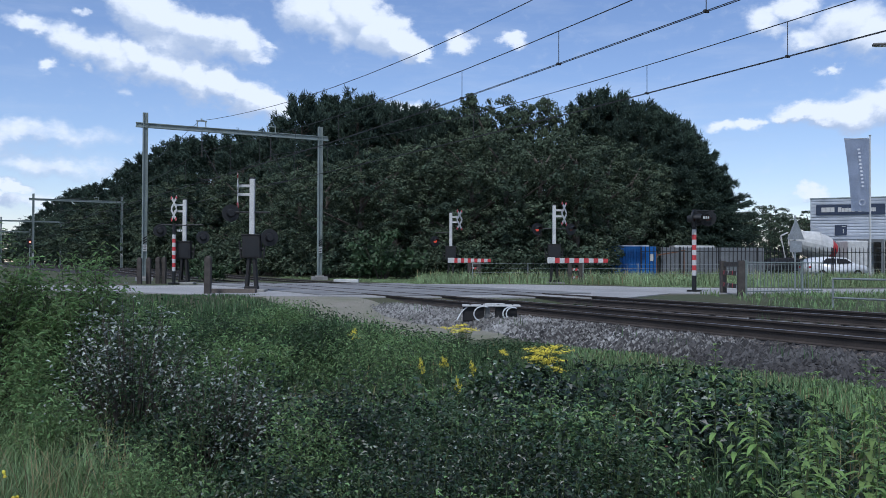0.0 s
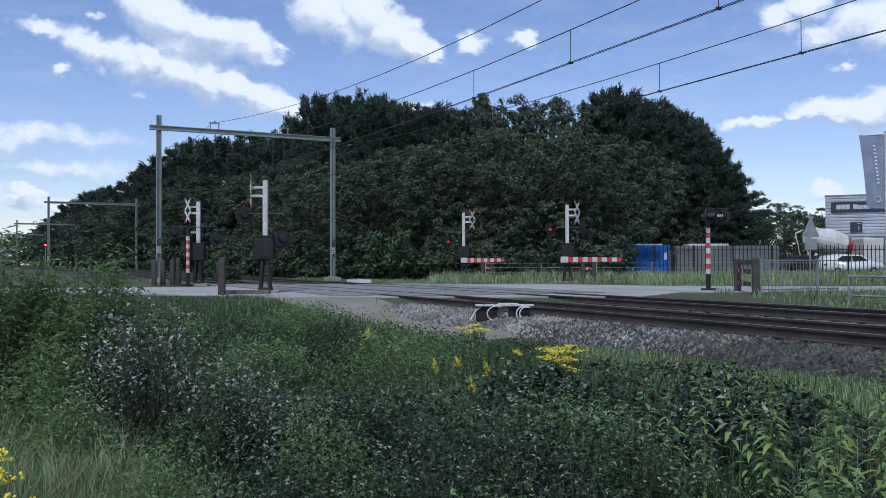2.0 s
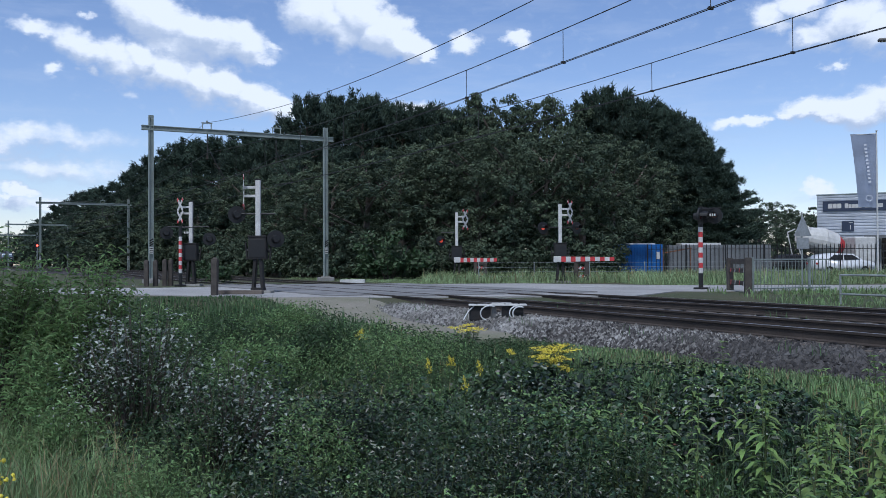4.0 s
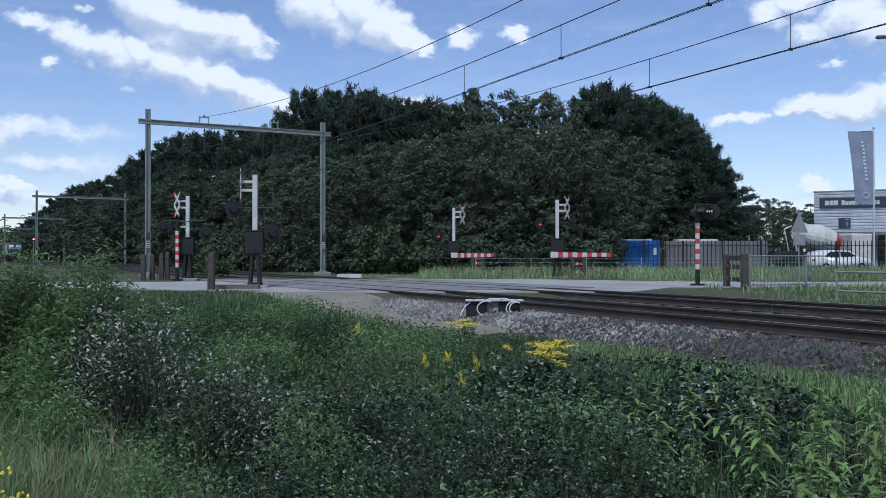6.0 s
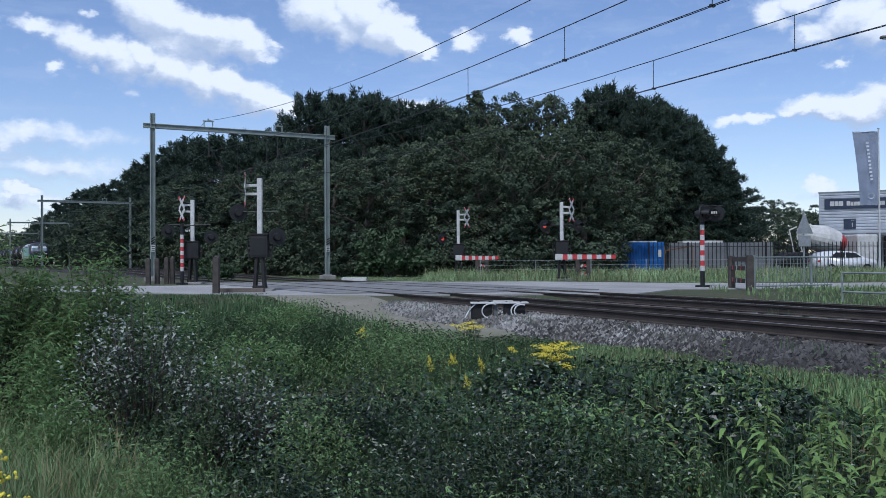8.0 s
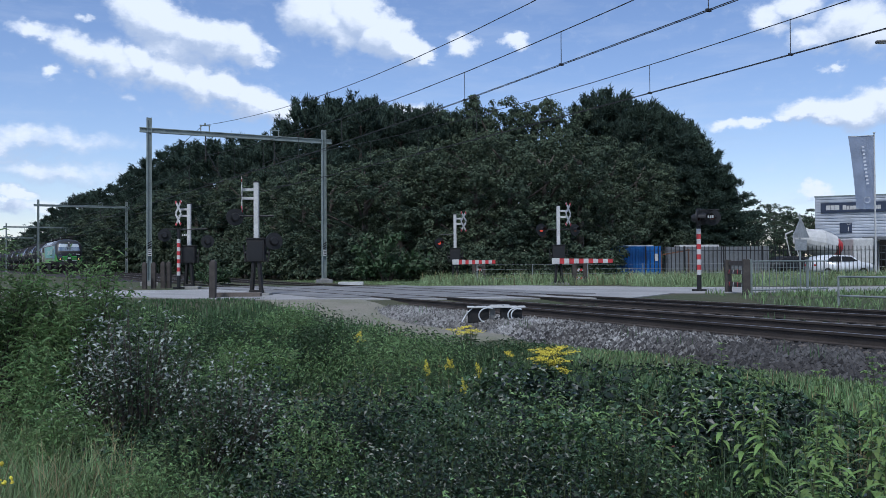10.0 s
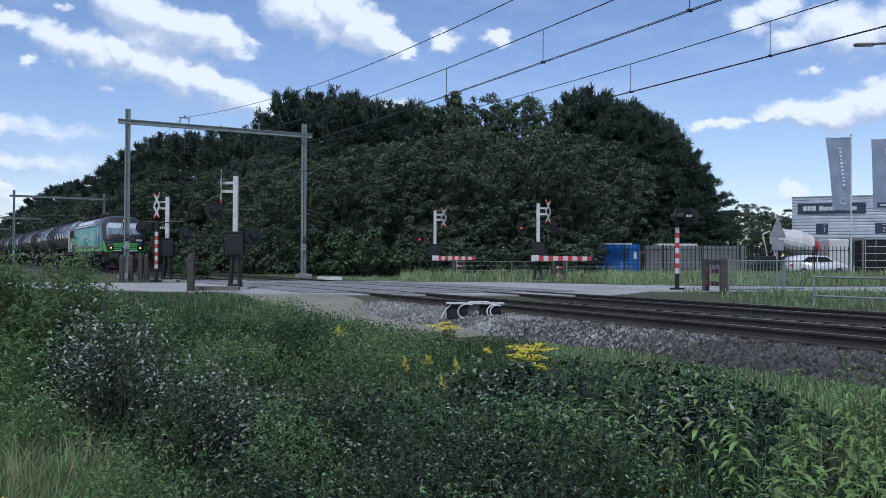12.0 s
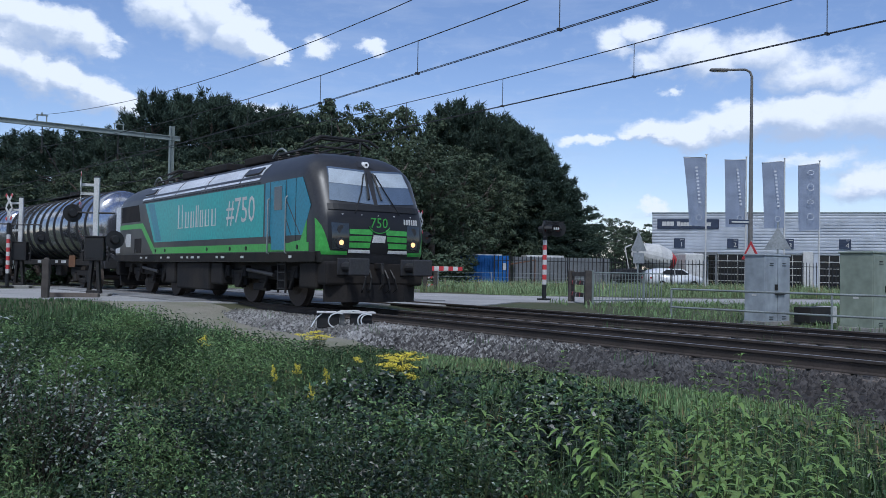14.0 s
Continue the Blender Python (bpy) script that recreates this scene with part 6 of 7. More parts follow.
    # roof gear: two folded pantographs, insulators and bus bar
    for y0 in (2.6, 13.4):
        bm = B()
        for s in (-1, 1):
            rod(bm, (s * 0.6, y0 + 0.1, 4.0), (s * 0.6, y0 + 2.4, 4.0), 0.03, seg=6)
        for a in (0.1, 1.2, 2.4):
            rod(bm, (-0.62, y0 + a, 4.0), (0.62, y0 + a, 4.0), 0.028, seg=6)
        panto = part("pantograph", bm, "black_metal", g, "folded black pantograph")
        for s in (-1, 1):
            bm = B()
            tube(bm, [(s * 0.30, y0 + 2.3, 4.06), (s * 0.45, y0 + 1.0, 4.14), (s * 0.55, y0 - 0.1, 4.20)], 0.03, 6)
            part("arm", bm, "black_metal", panto)
            for a in (0.15, 1.25, 2.35):
                bm = B()
                for q in range(3):
                    rod(bm, (s * 0.6, y0 + a, 3.82 + q * 0.055), (s * 0.6, y0 + a, 3.86 + q * 0.055), 0.075, 0.055, seg=9)
                part("insulator", bm, "rail_web", panto)
        for a in (-0.25, 0.12):
            bm = B()
            tube(bm, [(-0.98, y0 + a, 4.06), (-0.7, y0 + a, 4.21), (0.7, y0 + a, 4.21), (0.98, y0 + a, 4.06)], 0.035, 6)
            part("contact_strip", bm, "black_metal", panto)
        bm = B()
        tube(bm, [(-0.5, y0 + 2.0 + 0.11 * k, 3.95 + 0.24 * math.sin(math.pi * k / 10)) for k in range(11)], 0.028, 6)
        part("cable_loop", bm, "galvanised", panto)
    for k in range(6):
        bm = B()
        y = 6.6 + k * 1.2
        for q in range(4):
            rod(bm, (0.35, y, 3.82 + q * 0.06), (0.35, y, 3.855 + q * 0.06), 0.08, seg=8)
        part("insulator", bm, "rail_web", g)
    bm = B()
    rod(bm, (0.35, 6.0, 4.08), (0.35, 13.2, 4.08), 0.03, seg=6)
    part("bus_bar", bm, "rail_head", g)
    for y, ln in ((6.4, 1.5), (9.5, 2.0), (12.0, 1.2)):
        bm = B()
        box(bm, (0.9, ln, 0.22), (-0.3, y, 3.96), bevel=0.04)
        part("roof_box", bm, "loco_frame", g)
    # true height over the rails
    taller = Matrix.Diagonal((1, 1, 1.03, 1))
    for ob in g.children_recursive:
        if ob.data and ob.name.split(".")[0] == "fleet_number":
            ob.matrix_basis = taller @ ob.matrix_basis
        elif ob.data and ob.name.split(".")[0] not in ("wheelset", "bogie_frame", "buffer"):
            ob.data.transform(taller)
    TRAIN.append((g, 0.0))


make_loco()

mat("tank_black", (0.42, 0.43, 0.48), 0.16, scale=0.7, fine=12, bump=0.015, second=(0.33, 0.34, 0.37), spec=0.8, metal=0.9)
mat("tank_hoop", (0.016, 0.016, 0.018), 0.75, scale=0.7, fine=12, bump=0.05)
WLEN = 15.6


def make_wagon():
    g = thing("tank_wagon", (0, 0, 0), "black cylindrical tank wagon with raised hoops", "tank wagon", "tank wagons behind the locomotive")
    bm = B()
    seg, R0, zc = 40, 1.46, 2.62
    prof = [(0.75, 0.0), (0.76, 0.5), (0.82, 0.95), (0.95, 1.25), (1.12, 1.40), (1.32, R0), (WLEN - 1.32, R0), (WLEN - 1.12, 1.40), (WLEN - 0.95, 1.25), (WLEN - 0.82, 0.95), (WLEN - 0.76, 0.5), (WLEN - 0.75, 0.0)]
    rings = []
    for y, r in prof:
        rings.append([bm.verts.new((max(r, 0.01) * math.cos(k * math.tau / seg), y, zc + max(r, 0.01) * math.sin(k * math.tau / seg))) for k in range(seg)])
    for a, b in zip(rings, rings[1:]):
        for k in range(seg):
            bm.faces.new((a[k], b[k], b[(k + 1) % seg], a[(k + 1) % seg]))
    bm.faces.new(rings[0])
    bm.faces.new(rings[-1][::-1])
    bmesh.ops.recalc_face_normals(bm, faces=bm.faces[:])
    part("tank", bm, "tank_black", g, "glossy black tank barrel", smooth=True)
    hoop = None
    for k in range(12):
        y = 1.5 + k * (WLEN - 3.0) / 11
        if hoop is None:
            bm = B()
            ra = [[bm.verts.new((r * math.cos(q * math.tau / seg), yy, zc + r * math.sin(q * math.tau / seg))) for q in range(seg)] for yy, r in ((-0.08, R0), (-0.075, R0 + 0.04), (0.075, R0 + 0.04), (0.08, R0))]
            for a, b in zip(ra, ra[1:]):
                for q in range(seg):
                    bm.faces.new((a[q], b[q], b[(q + 1) % seg], a[(q + 1) % seg]))
            bmesh.ops.recalc_face_normals(bm, faces=bm.faces[:])
            hoop = mesh_of("hoop", bm, "tank_hoop")
            hoop.shade_smooth()
        ob = new("hoop", hoop)
        ob.parent = g
        ob.matrix_basis = Matrix.Translation((0, y, 0))
    bm = B()
    box(bm, (0.9, 7.0, 0.04), (0, WLEN / 2, zc + R0 + 0.10), bevel=0.005)
    for s in (-1, 1):
        tube(bm, [(s * 0.45, WLEN / 2 - 3.4, zc + R0 + 0.1), (s * 0.45, WLEN / 2 + 3.4, zc + R0 + 0.1)], 0.03, 5)
    part("walkway", bm, "black_metal", g)
    bm = B()
    rod(bm, (0, WLEN / 2, zc + R0 - 0.1), (0, WLEN / 2, zc + R0 + 0.3), 0.33, seg=18)
    part("manhole", bm, "tank_hoop", g)
    bm = B()
    for s in (-1, 1):
        box(bm, (0.12, WLEN - 1.3, 0.26), (s * 1.18, WLEN / 2, 1.08), bevel=0.02)
    for y in (0.75, WLEN - 0.75):
        box(bm, (2.6, 0.18, 0.34), (0, y, 1.06), bevel=0.02)
    for y in (2.8, WLEN - 2.8):
        box(bm, (2.3, 0.9, 0.5), (0, y, 1.22), bevel=0.04)
    part("underframe", bm, "loco_frame", g)
    bm = B()
    for s in (-1, 1):
        for y in (WLEN * 0.42, WLEN * 0.58):
            box(bm, (0.3, 0.8, 0.5), (s * 0.95, y, 0.72), bevel=0.04)
    rod(bm, (0, WLEN * 0.36, 0.75), (0, WLEN * 0.5, 0.75), 0.2, seg=14)
    part("brake_gear", bm, "loco_frame", g)
    bm = B()
    box(bm, (0.02, 0.9, 0.5), (-1.26, 3.9, 1.12), bevel=0.004)
    part("data_plate", bm, "brake_rust", g)
    for k, (y, w) in enumerate(((5.2, 0.7), (6.3, 0.4), (9.2, 0.6))):
        bm = B()
        box(bm, (0.012, w, 0.12), (-1.245, y, 1.10))
        part("mark", bm, "white_paint", g)
    bm = B()
    for s in (-1, 1):
        for a in (-0.2, 0.2):
            rod(bm, (s * 1.32, WLEN - 1.7 + a, 0.7), (s * 1.05, WLEN - 1.7 + a, zc + 1.2), 0.018, seg=5)
    part("ladder", bm, "galvanised", g)
    for y in (0.62, WLEN - 0.62):
        make_buffers(g, y, 1.18 if y < 1 else -1.18)
    make_bogie(g, 2.9, 1.8, 0.46, "", 2.1)
    make_bogie(g, WLEN - 2.9, 1.8, 0.46, "", 2.1)
    return g


wagon = make_wagon()
TRAIN.append((wagon, LEN))
for k in range(1, 11):
    TRAIN.append((copy_thing(wagon, Matrix()), LEN + WLEN * k))
# ---------------------------------------------------------------- verge plants
RNG = np.random.default_rng(11)


def leaf_tris(p, t, n, length, width, droop=0.25):
    """Folded leaves: a triangle on either side of the midrib."""
    b = np.cross(n, t)
    b /= np.linalg.norm(b, axis=1)[:, None] + 1e-9
    L, W = length[:, None], width[:, None]
    mid = p + t * L * 0.45
    tip = p + t * L - n * L * droop
    left, right = mid + b * W * 0.5 + n * W * 0.18, mid - b * W * 0.5 + n * W * 0.18
    v = np.stack([p, left, tip, right], 1).reshape(-1, 3)
    k = np.arange(len(p))[:, None] * 4
    f = np.concatenate([k + np.array([0, 2, 1]), k + np.array([0, 3, 2])], 0)
    return v, f


def unit(v):
    return v / (np.linalg.norm(v, axis=1)[:, None] + 1e-9)


def stuff(name, v, f, material, label, category):
    me = bpy.data.meshes.new(name)
    me.from_pydata(v.tolist(), [], f.tolist())
    me.materials.append(MATS[material])
    return tagged(new(name, me), label, category, "", "stuff")


def scatter(n, near, far, keep, a0=-4.0, a1=64.0):
    """Places in the fan of land before the tracks, denser close by."""
    out = []
    while len(out) < n:
        a = radians(RNG.uniform(a0, a1))
        r = near * (far / near) ** RNG.uniform()
        x, y = r * math.sin(a), r * math.cos(a)
        off = x - track_x(y)
        l, d = unQ(x, y)
        if keep(x, y, off, l, d, r):
            out.append((x, y, ground_z(x, y), r))
    return np.array(out)


def patch(x, y, s, seed=0.0):
    return noise.noise(Vector((x * s, y * s, seed)))


def on_path(x, y, d):
    return 6.0 + 0.12 * (20 - y) * 0 < x < 9.2 and 13.0 < y < 27 and x > 6.4 + 0.35 * abs(patch(x, y, 0.9, 3.0))


CAP = [(-9.0, 0.030), (-0.13, 0.034), (-0.09, 0.050), (0.04, 0.078), (0.20, 0.103), (0.33, 0.118), (0.50, 0.145), (0.9, 0.19)]


def cap_height(x, y, z, soft=0.06):
    """How tall low plants grow here: they thin out towards track and path."""
    l, d = unQ(x, y)
    top = 0.975 - lerp_table(CAP, l / d) * d + soft * (2.4 * patch(x, y, 1.3, 5.0) + 2.2 * patch(x, y, 0.5, 71.0) - 0.5)
    return max(top - z, 0.10)


def grass_blades(pts, hmin, hmax, wid, material, label, lean=0.35, capped=True):
    n = len(pts)
    base = pts[:, :3].copy()
    far = np.clip(pts[:, 3] / 6.0, 0.7, 3.0)
    h = RNG.uniform(hmin, hmax, n)
    if capped:
        h = np.minimum(h, np.array([cap_height(q[0], q[1], q[2]) for q in pts]) * RNG.uniform(0.75, 1.15, n))
    h *= np.array([0.75 + 0.55 * patch(q[0], q[1], 0.8, 13.0) for q in pts])
    a = RNG.uniform(0, math.tau, n)
    side = np.stack([np.cos(a), np.sin(a), np.zeros(n)], 1)
    bend = np.stack([-np.sin(a), np.cos(a), np.zeros(n)], 1) * (h * RNG.uniform(0.05, lean, n))[:, None]
    up = np.array([0, 0, 1.0])
    w = (wid * far * RNG.uniform(0.7, 1.3, n))[:, None]
    p1 = base + up * (h * 0.55)[:, None] + bend * 0.35
    p2 = base + up * h[:, None] * RNG.uniform(0.85, 1, n)[:, None] + bend * 1.2
    v = np.stack([base - side * w, base + side * w, p1 + side * w * 0.8, p1 - side * w * 0.8, p2], 1).reshape(-1, 3)
    k = np.arange(n)[:, None] * 5
    f = [tuple(r) for r in (k + np.array([0, 1, 2, 3])).tolist()] + [tuple(r) for r in (k + np.array([3, 2, 4])).tolist()]
    me = bpy.data.meshes.new("grass")
    me.from_pydata(v.tolist(), [], f)
    me.materials.append(MATS[material])
    return tagged(new("grass", me), label, "grass", "", "stuff")


def open_land(x, y, off, l, d, r):
    return off < -2.45 and d < 29.5 and not on_path(x, y, d) and not (d > 26.5 and l > -5.5)


def low_ground(x, y, off, l, d, r):
    return open_land(x, y, off, l, d, r) and (off < -3.6 or RNG.uniform() < 0.6)


grass_blades(scatter(28000, 2.7, 29, lambda x, y, off, l, d, r: low_ground(x, y, off, l, d, r) and (d > 12 or patch(x, y, 0.8, 55.0) > -0.05)), 0.18, 0.50, 0.004, "grass_blade", "mixed green grass of the verge")
grass_blades(scatter(17000, 10, 29, lambda x, y, off, l, d, r: open_land(x, y, off, l, d, r) and -9 < l < -1.0 and d > 13), 0.30, 0.72, 0.0034, "grass_blade", "tall soft grass along the road verge")
grass_blades(scatter(15000, 2.7, 9, lambda x, y, off, l, d, r: l < -0.15 * d - 0.3), 0.25, 0.62, 0.0032, "pale_grass", "fine pale grass beside the thicket")
grass_blades(scatter(17000, 6, 27, lambda x, y, off, l, d, r: open_land(x, y, off, l, d, r) and d > 8 and -5.6 < off < -2.3), 0.10, 0.30, 0.0034, "pale_grass", "short yellowish grass along the ballast")
grass_blades(scatter(2600, 2.8, 26, lambda x, y, off, l, d, r: open_land(x, y, off, l, d, r) and (off > -4.4 or patch(x, y, 0.5, 9) > 0.15)), 0.2, 0.6, 0.004, "dry_grass", "dry straw-coloured grass stalks in the verge")


def field(n, d0, d1, l0, l1):
    out = []
    while len(out) < n:
        l, d = RNG.uniform(l0, l1), RNG.uniform(d0, d1)
        x, y = Q(l, d)
        off = x - track_x(y)
        road_far = 38.2 + max(0, (l - 12)) * 0.20
        road_near = 31.2 + max(0, (l - 12)) * 0.20
        if off < 7.0 or (road_near - 0.4 < d < road_far + 0.6) or (l < 9 and d < 44.2):
            continue
        if d < road_near and patch(x, y, 0.5, 2) < -0.2:
            continue
        out.append((x, y, ground_z(x, y), d * 0.45))
    return np.array(out)


grass_blades(field(30000, 40, 60, -1, 34), 0.30, 0.85, 0.0045, "pale_herb", "tall meadow grass between road and yard", capped=False, lean=0.9)
grass_blades(field(900, 42, 58, -1, 34), 0.5, 1.05, 0.007, "dry_grass", "seeding grass heads in the meadow", capped=False)
grass_blades(field(14000, 17, 34, 6, 34), 0.10, 0.34, 0.006, "pale_grass", "short grass behind the railing", capped=False, lean=0.9)


def weed_strip(n):
    out = []
    while len(out) < n:
        y = RNG.uniform(-2, 24)
        x = track_x(y) + RNG.choice([1.0, 2.2, 1.8, -2.2]) + RNG.normal() * 0.2
        if patch(x, y, 0.9, 7) > 0.22:
            out.append((x, y, -0.21, 6))
    return np.array(out)


grass_blades(weed_strip(420), 0.12, 0.34, 0.005, "grass_blade", "sparse weeds growing between the rails", capped=False)


def brambles(n_mounds, keep, near, far, hmin, hmax, material, label, leaf=(0.05, 0.085), per=80, name="bramble", wide=0.72):
    m = scatter(n_mounds, near, far, keep)
    n = len(m) * per
    c = np.repeat(m, per, 0)
    R = np.repeat(RNG.uniform(0.28, 0.55, len(m)) * np.clip(m[:, 3] / 6, 0.75, 1.6), per)
    H = np.repeat(np.minimum([hmin + (hmax - hmin) * min(max(0.5 + 1.1 * patch(q[0], q[1], 0.75, 17.0) + RNG.uniform(-0.22, 0.22), 0), 1.1) for q in m], [0.9 * cap_height(q[0], q[1], q[2], 0.12) for q in m]), per)
    th, u = RNG.uniform(0, math.tau, n), RNG.uniform(0, 1, n)
    rr = np.sqrt(u)
    dirx, diry = np.cos(th), np.sin(th)
    z = H * (1 - 0.75 * u) * RNG.uniform(0.55, 1.08, n)
    p = np.stack([c[:, 0] + R * rr * dirx, c[:, 1] + R * rr * diry, c[:, 2] + z], 1)
    nrm = unit(np.stack([dirx * rr * 0.9, diry * rr * 0.9, np.full(n, 0.75)], 1) + RNG.normal(scale=0.32, size=(n, 3)))
    t = unit(np.cross(nrm, RNG.normal(size=(n, 3))))
    size = RNG.uniform(*leaf, n) * np.clip(c[:, 3] / 8.0, 0.62, 2.2)
    v, f = leaf_tris(p, t, nrm, size, size * wide, 0.2)
    stuff(name, v, f, material, label, name.replace("_", " "))


def thicket(x, y, off, l, d, r):
    return open_land(x, y, off, l, d, r) and off < -4.6 and d < 9.6 + 1.6 * patch(x, y, 0.6, 31) and l > -0.30 * d + patch(x, y, 0.5, 1) * 1.2 and l < 0.43 * d


brambles(640, lambda x, y, off, l, d, r: thicket(x, y, off, l, d, r) and patch(x, y, 1.15, 41) > -0.2, 2.9, 12, 0.16, 0.76, "bramble_leaf", "dense dark bramble thicket with small leaves", leaf=(0.040, 0.088), per=130)
grass_blades(scatter(7000, 2.9, 11, thicket), 0.40, 0.85, 0.0028, "grass_blade", "long thin grass blades growing through the brambles", lean=0.8)
brambles(90, lambda x, y, off, l, d, r: thicket(x, y, off, l, d, r) and patch(x, y, 0.7, 83.0) > 0.05, 3.0, 12, 0.42, 0.85, "willow_leaf", "fresh green herbs standing over the brambles", leaf=(0.026, 0.055), name="herb")
brambles(130, lambda x, y, off, l, d, r: thicket(x, y, off, l, d, r) and patch(x, y, 0.8, 21) > 0.1, 3.2, 10, 0.45, 0.74, "pale_leaf", "small pale leaves scattered high in the thicket", leaf=(0.024, 0.045), per=22, name="pale_sprig")
brambles(9, thicket, 4.5, 9, 0.35, 0.5, "rust_leaf", "a few withered rust-brown leaves", leaf=(0.04, 0.06), per=26, name="withered_leaf")
brambles(420, lambda x, y, off, l, d, r: open_land(x, y, off, l, d, r) and d > 10 and l < 0.12 * d and off < -3.2, 10, 25, 0.25, 0.80, "shrub_leaf", "nettle and herb patches in the tall grass", leaf=(0.03, 0.06), per=60, name="herb", wide=0.28)
brambles(170, lambda x, y, off, l, d, r: open_land(x, y, off, l, d, r) and l < -0.2 * d and d < 12, 3, 12, 0.2, 0.5, "willow_leaf", "mixed herbs in the grass", leaf=(0.025, 0.05), name="herb", wide=0.55)
# low filler in the bramble colour: shade below the tall weeds, put into the leaves
brambles(190, lambda x, y, off, l, d, r: open_land(x, y, off, l, d, r) and l > 0.14 * d and off < -3.4, 3.2, 12, 0.2, 0.46, "bramble_leaf", "low leafy weeds among the stalks, coloured dark for the shade there", leaf=(0.03, 0.06), name="leafy_weed", wide=0.5)


brambles(1300, lambda x, y, off, l, d, r: off > 7.2 and d > 39.5 + max(0, l - 12) * 0.2 and d > (44.5 if l < 9 else 0), 40, 62, 0.40, 1.15, "pale_herb", "tall pale herbs in the meadow", leaf=(0.03, 0.05), per=60, name="meadow_herb", wide=0.35)
brambles(260, lambda x, y, off, l, d, r: open_land(x, y, off, l, d, r) and -0.42 * d < l < 0.02 * d and d < 22 and patch(x, y, 0.55, 97.0) > -0.05, 8, 22, 0.35, 0.95, "willow_leaf", "bright herb clumps in the tall grass", leaf=(0.024, 0.05), per=100, name="bright_herb", wide=0.32)


def make_weed_mesh(seed, pairs, leaf_len, material, tall=1.0):
    rng = np.random.default_rng(seed)
    bm = B()
    pts = [Vector((0, 0, -0.03))]
    for k in range(1, 7):
        pts.append(Vector((0.02 * k * math.sin(seed), 0.02 * k * math.cos(seed * 2), tall * k / 6)))
    for k, (a, b) in enumerate(zip(pts, pts[1:])):
        rod(bm, a, b, 0.007 - 0.0008 * k, 0.0062 - 0.0008 * k, seg=5)
    P, T, NN, L = [], [], [], []
    for k in range(pairs):
        u = 0.12 + 0.88 * (k / (pairs - 1)) ** 0.8
        base = pts[min(int(u * 6), 5)].lerp(pts[min(int(u * 6) + 1, 6)], u * 6 - int(u * 6)) if u < 1 else pts[6]
        for s in range(2 if k < pairs - 2 else 4):
            a = k * 2.39 + s * (math.pi if k < pairs - 2 else math.pi / 2) + rng.uniform(-0.3, 0.3)
            rise = (0.32 if u < 0.8 else 0.75) + rng.uniform(-0.2, 0.2)
            t = np.array([math.cos(a), math.sin(a), rise])
            t /= np.linalg.norm(t)
            n = np.array([-math.cos(a) * rise, -math.sin(a) * rise, 1.0])
            P.append(base)
            T.append(t)
            NN.append(n / np.linalg.norm(n))
            L.append(leaf_len * (0.65 + 0.5 * math.sin(math.pi * min(u, 0.9))) * rng.uniform(0.8, 1.15) * (0.62 if u > 0.93 else 1))
    P, T, NN, L = np.array([list(q) for q in P]), np.array(T), np.array(NN), np.array(L)
    verts, faces = [], []
    for p, t, n, ln in zip(P, T, NN, L):
        b = np.cross(n, t)
        k0 = len(verts)
        w = ln * 0.25
        # four stations along the leaf: arched and folded
        for q, (s, ww) in enumerate(((0.0, 0.12), (0.3, 0.9), (0.62, 0.8), (1.0, 0.03))):
            arch = p + t * ln * s * (1 - 0.12 * s) - np.array([0, 0, 1]) * ln * 0.48 * s * s
            verts += [arch + b * w * ww * 0.5 + n * w * ww * 0.14, arch, arch - b * w * ww * 0.5 + n * w * ww * 0.14]
        for q in range(3):
            i = k0 + q * 3
            faces += [(i, i + 3, i + 4, i + 1), (i + 1, i + 4, i + 5, i + 2)]
    me = bpy.data.meshes.new("foliage")
    me.from_pydata([list(map(float, q)) for q in verts], [], faces)
    me.materials.append(MATS[material])
    me.shade_smooth()
    return mesh_of("stem", bm, "stem_green"), me


WEEDS = [make_weed_mesh(s, 17 + s % 5, 0.125 + 0.016 * (s % 3), "nettle_leaf") for s in range(6)]


def put_weed(l, d, top, k, spin, label="tall leafy weed with drooping pointed leaves"):
    x, y = Q(l, d)
    z = ground_z(x, y) - 0.02
    h = top - z
    g = thing("leafy_weed_plant", Matrix.Translation((x, y, z)) @ Matrix.Rotation(spin, 4, "Z") @ Matrix.Rotation(radians(4 * math.sin(spin * 3)), 4, "X") @ Matrix.Diagonal((0.95, 0.95, h, 1)), label, "weed", "tall weeds of the verge")
    for nm, me in zip(("stem", "foliage"), WEEDS[k]):
        ob = new(nm, me)
        ob.parent = g


def by_px(px, py, d):
    """l, and height at distance d."""
    return (px - 784) / 1591 * d, 0.975 - (py - 461) / 1591 * d


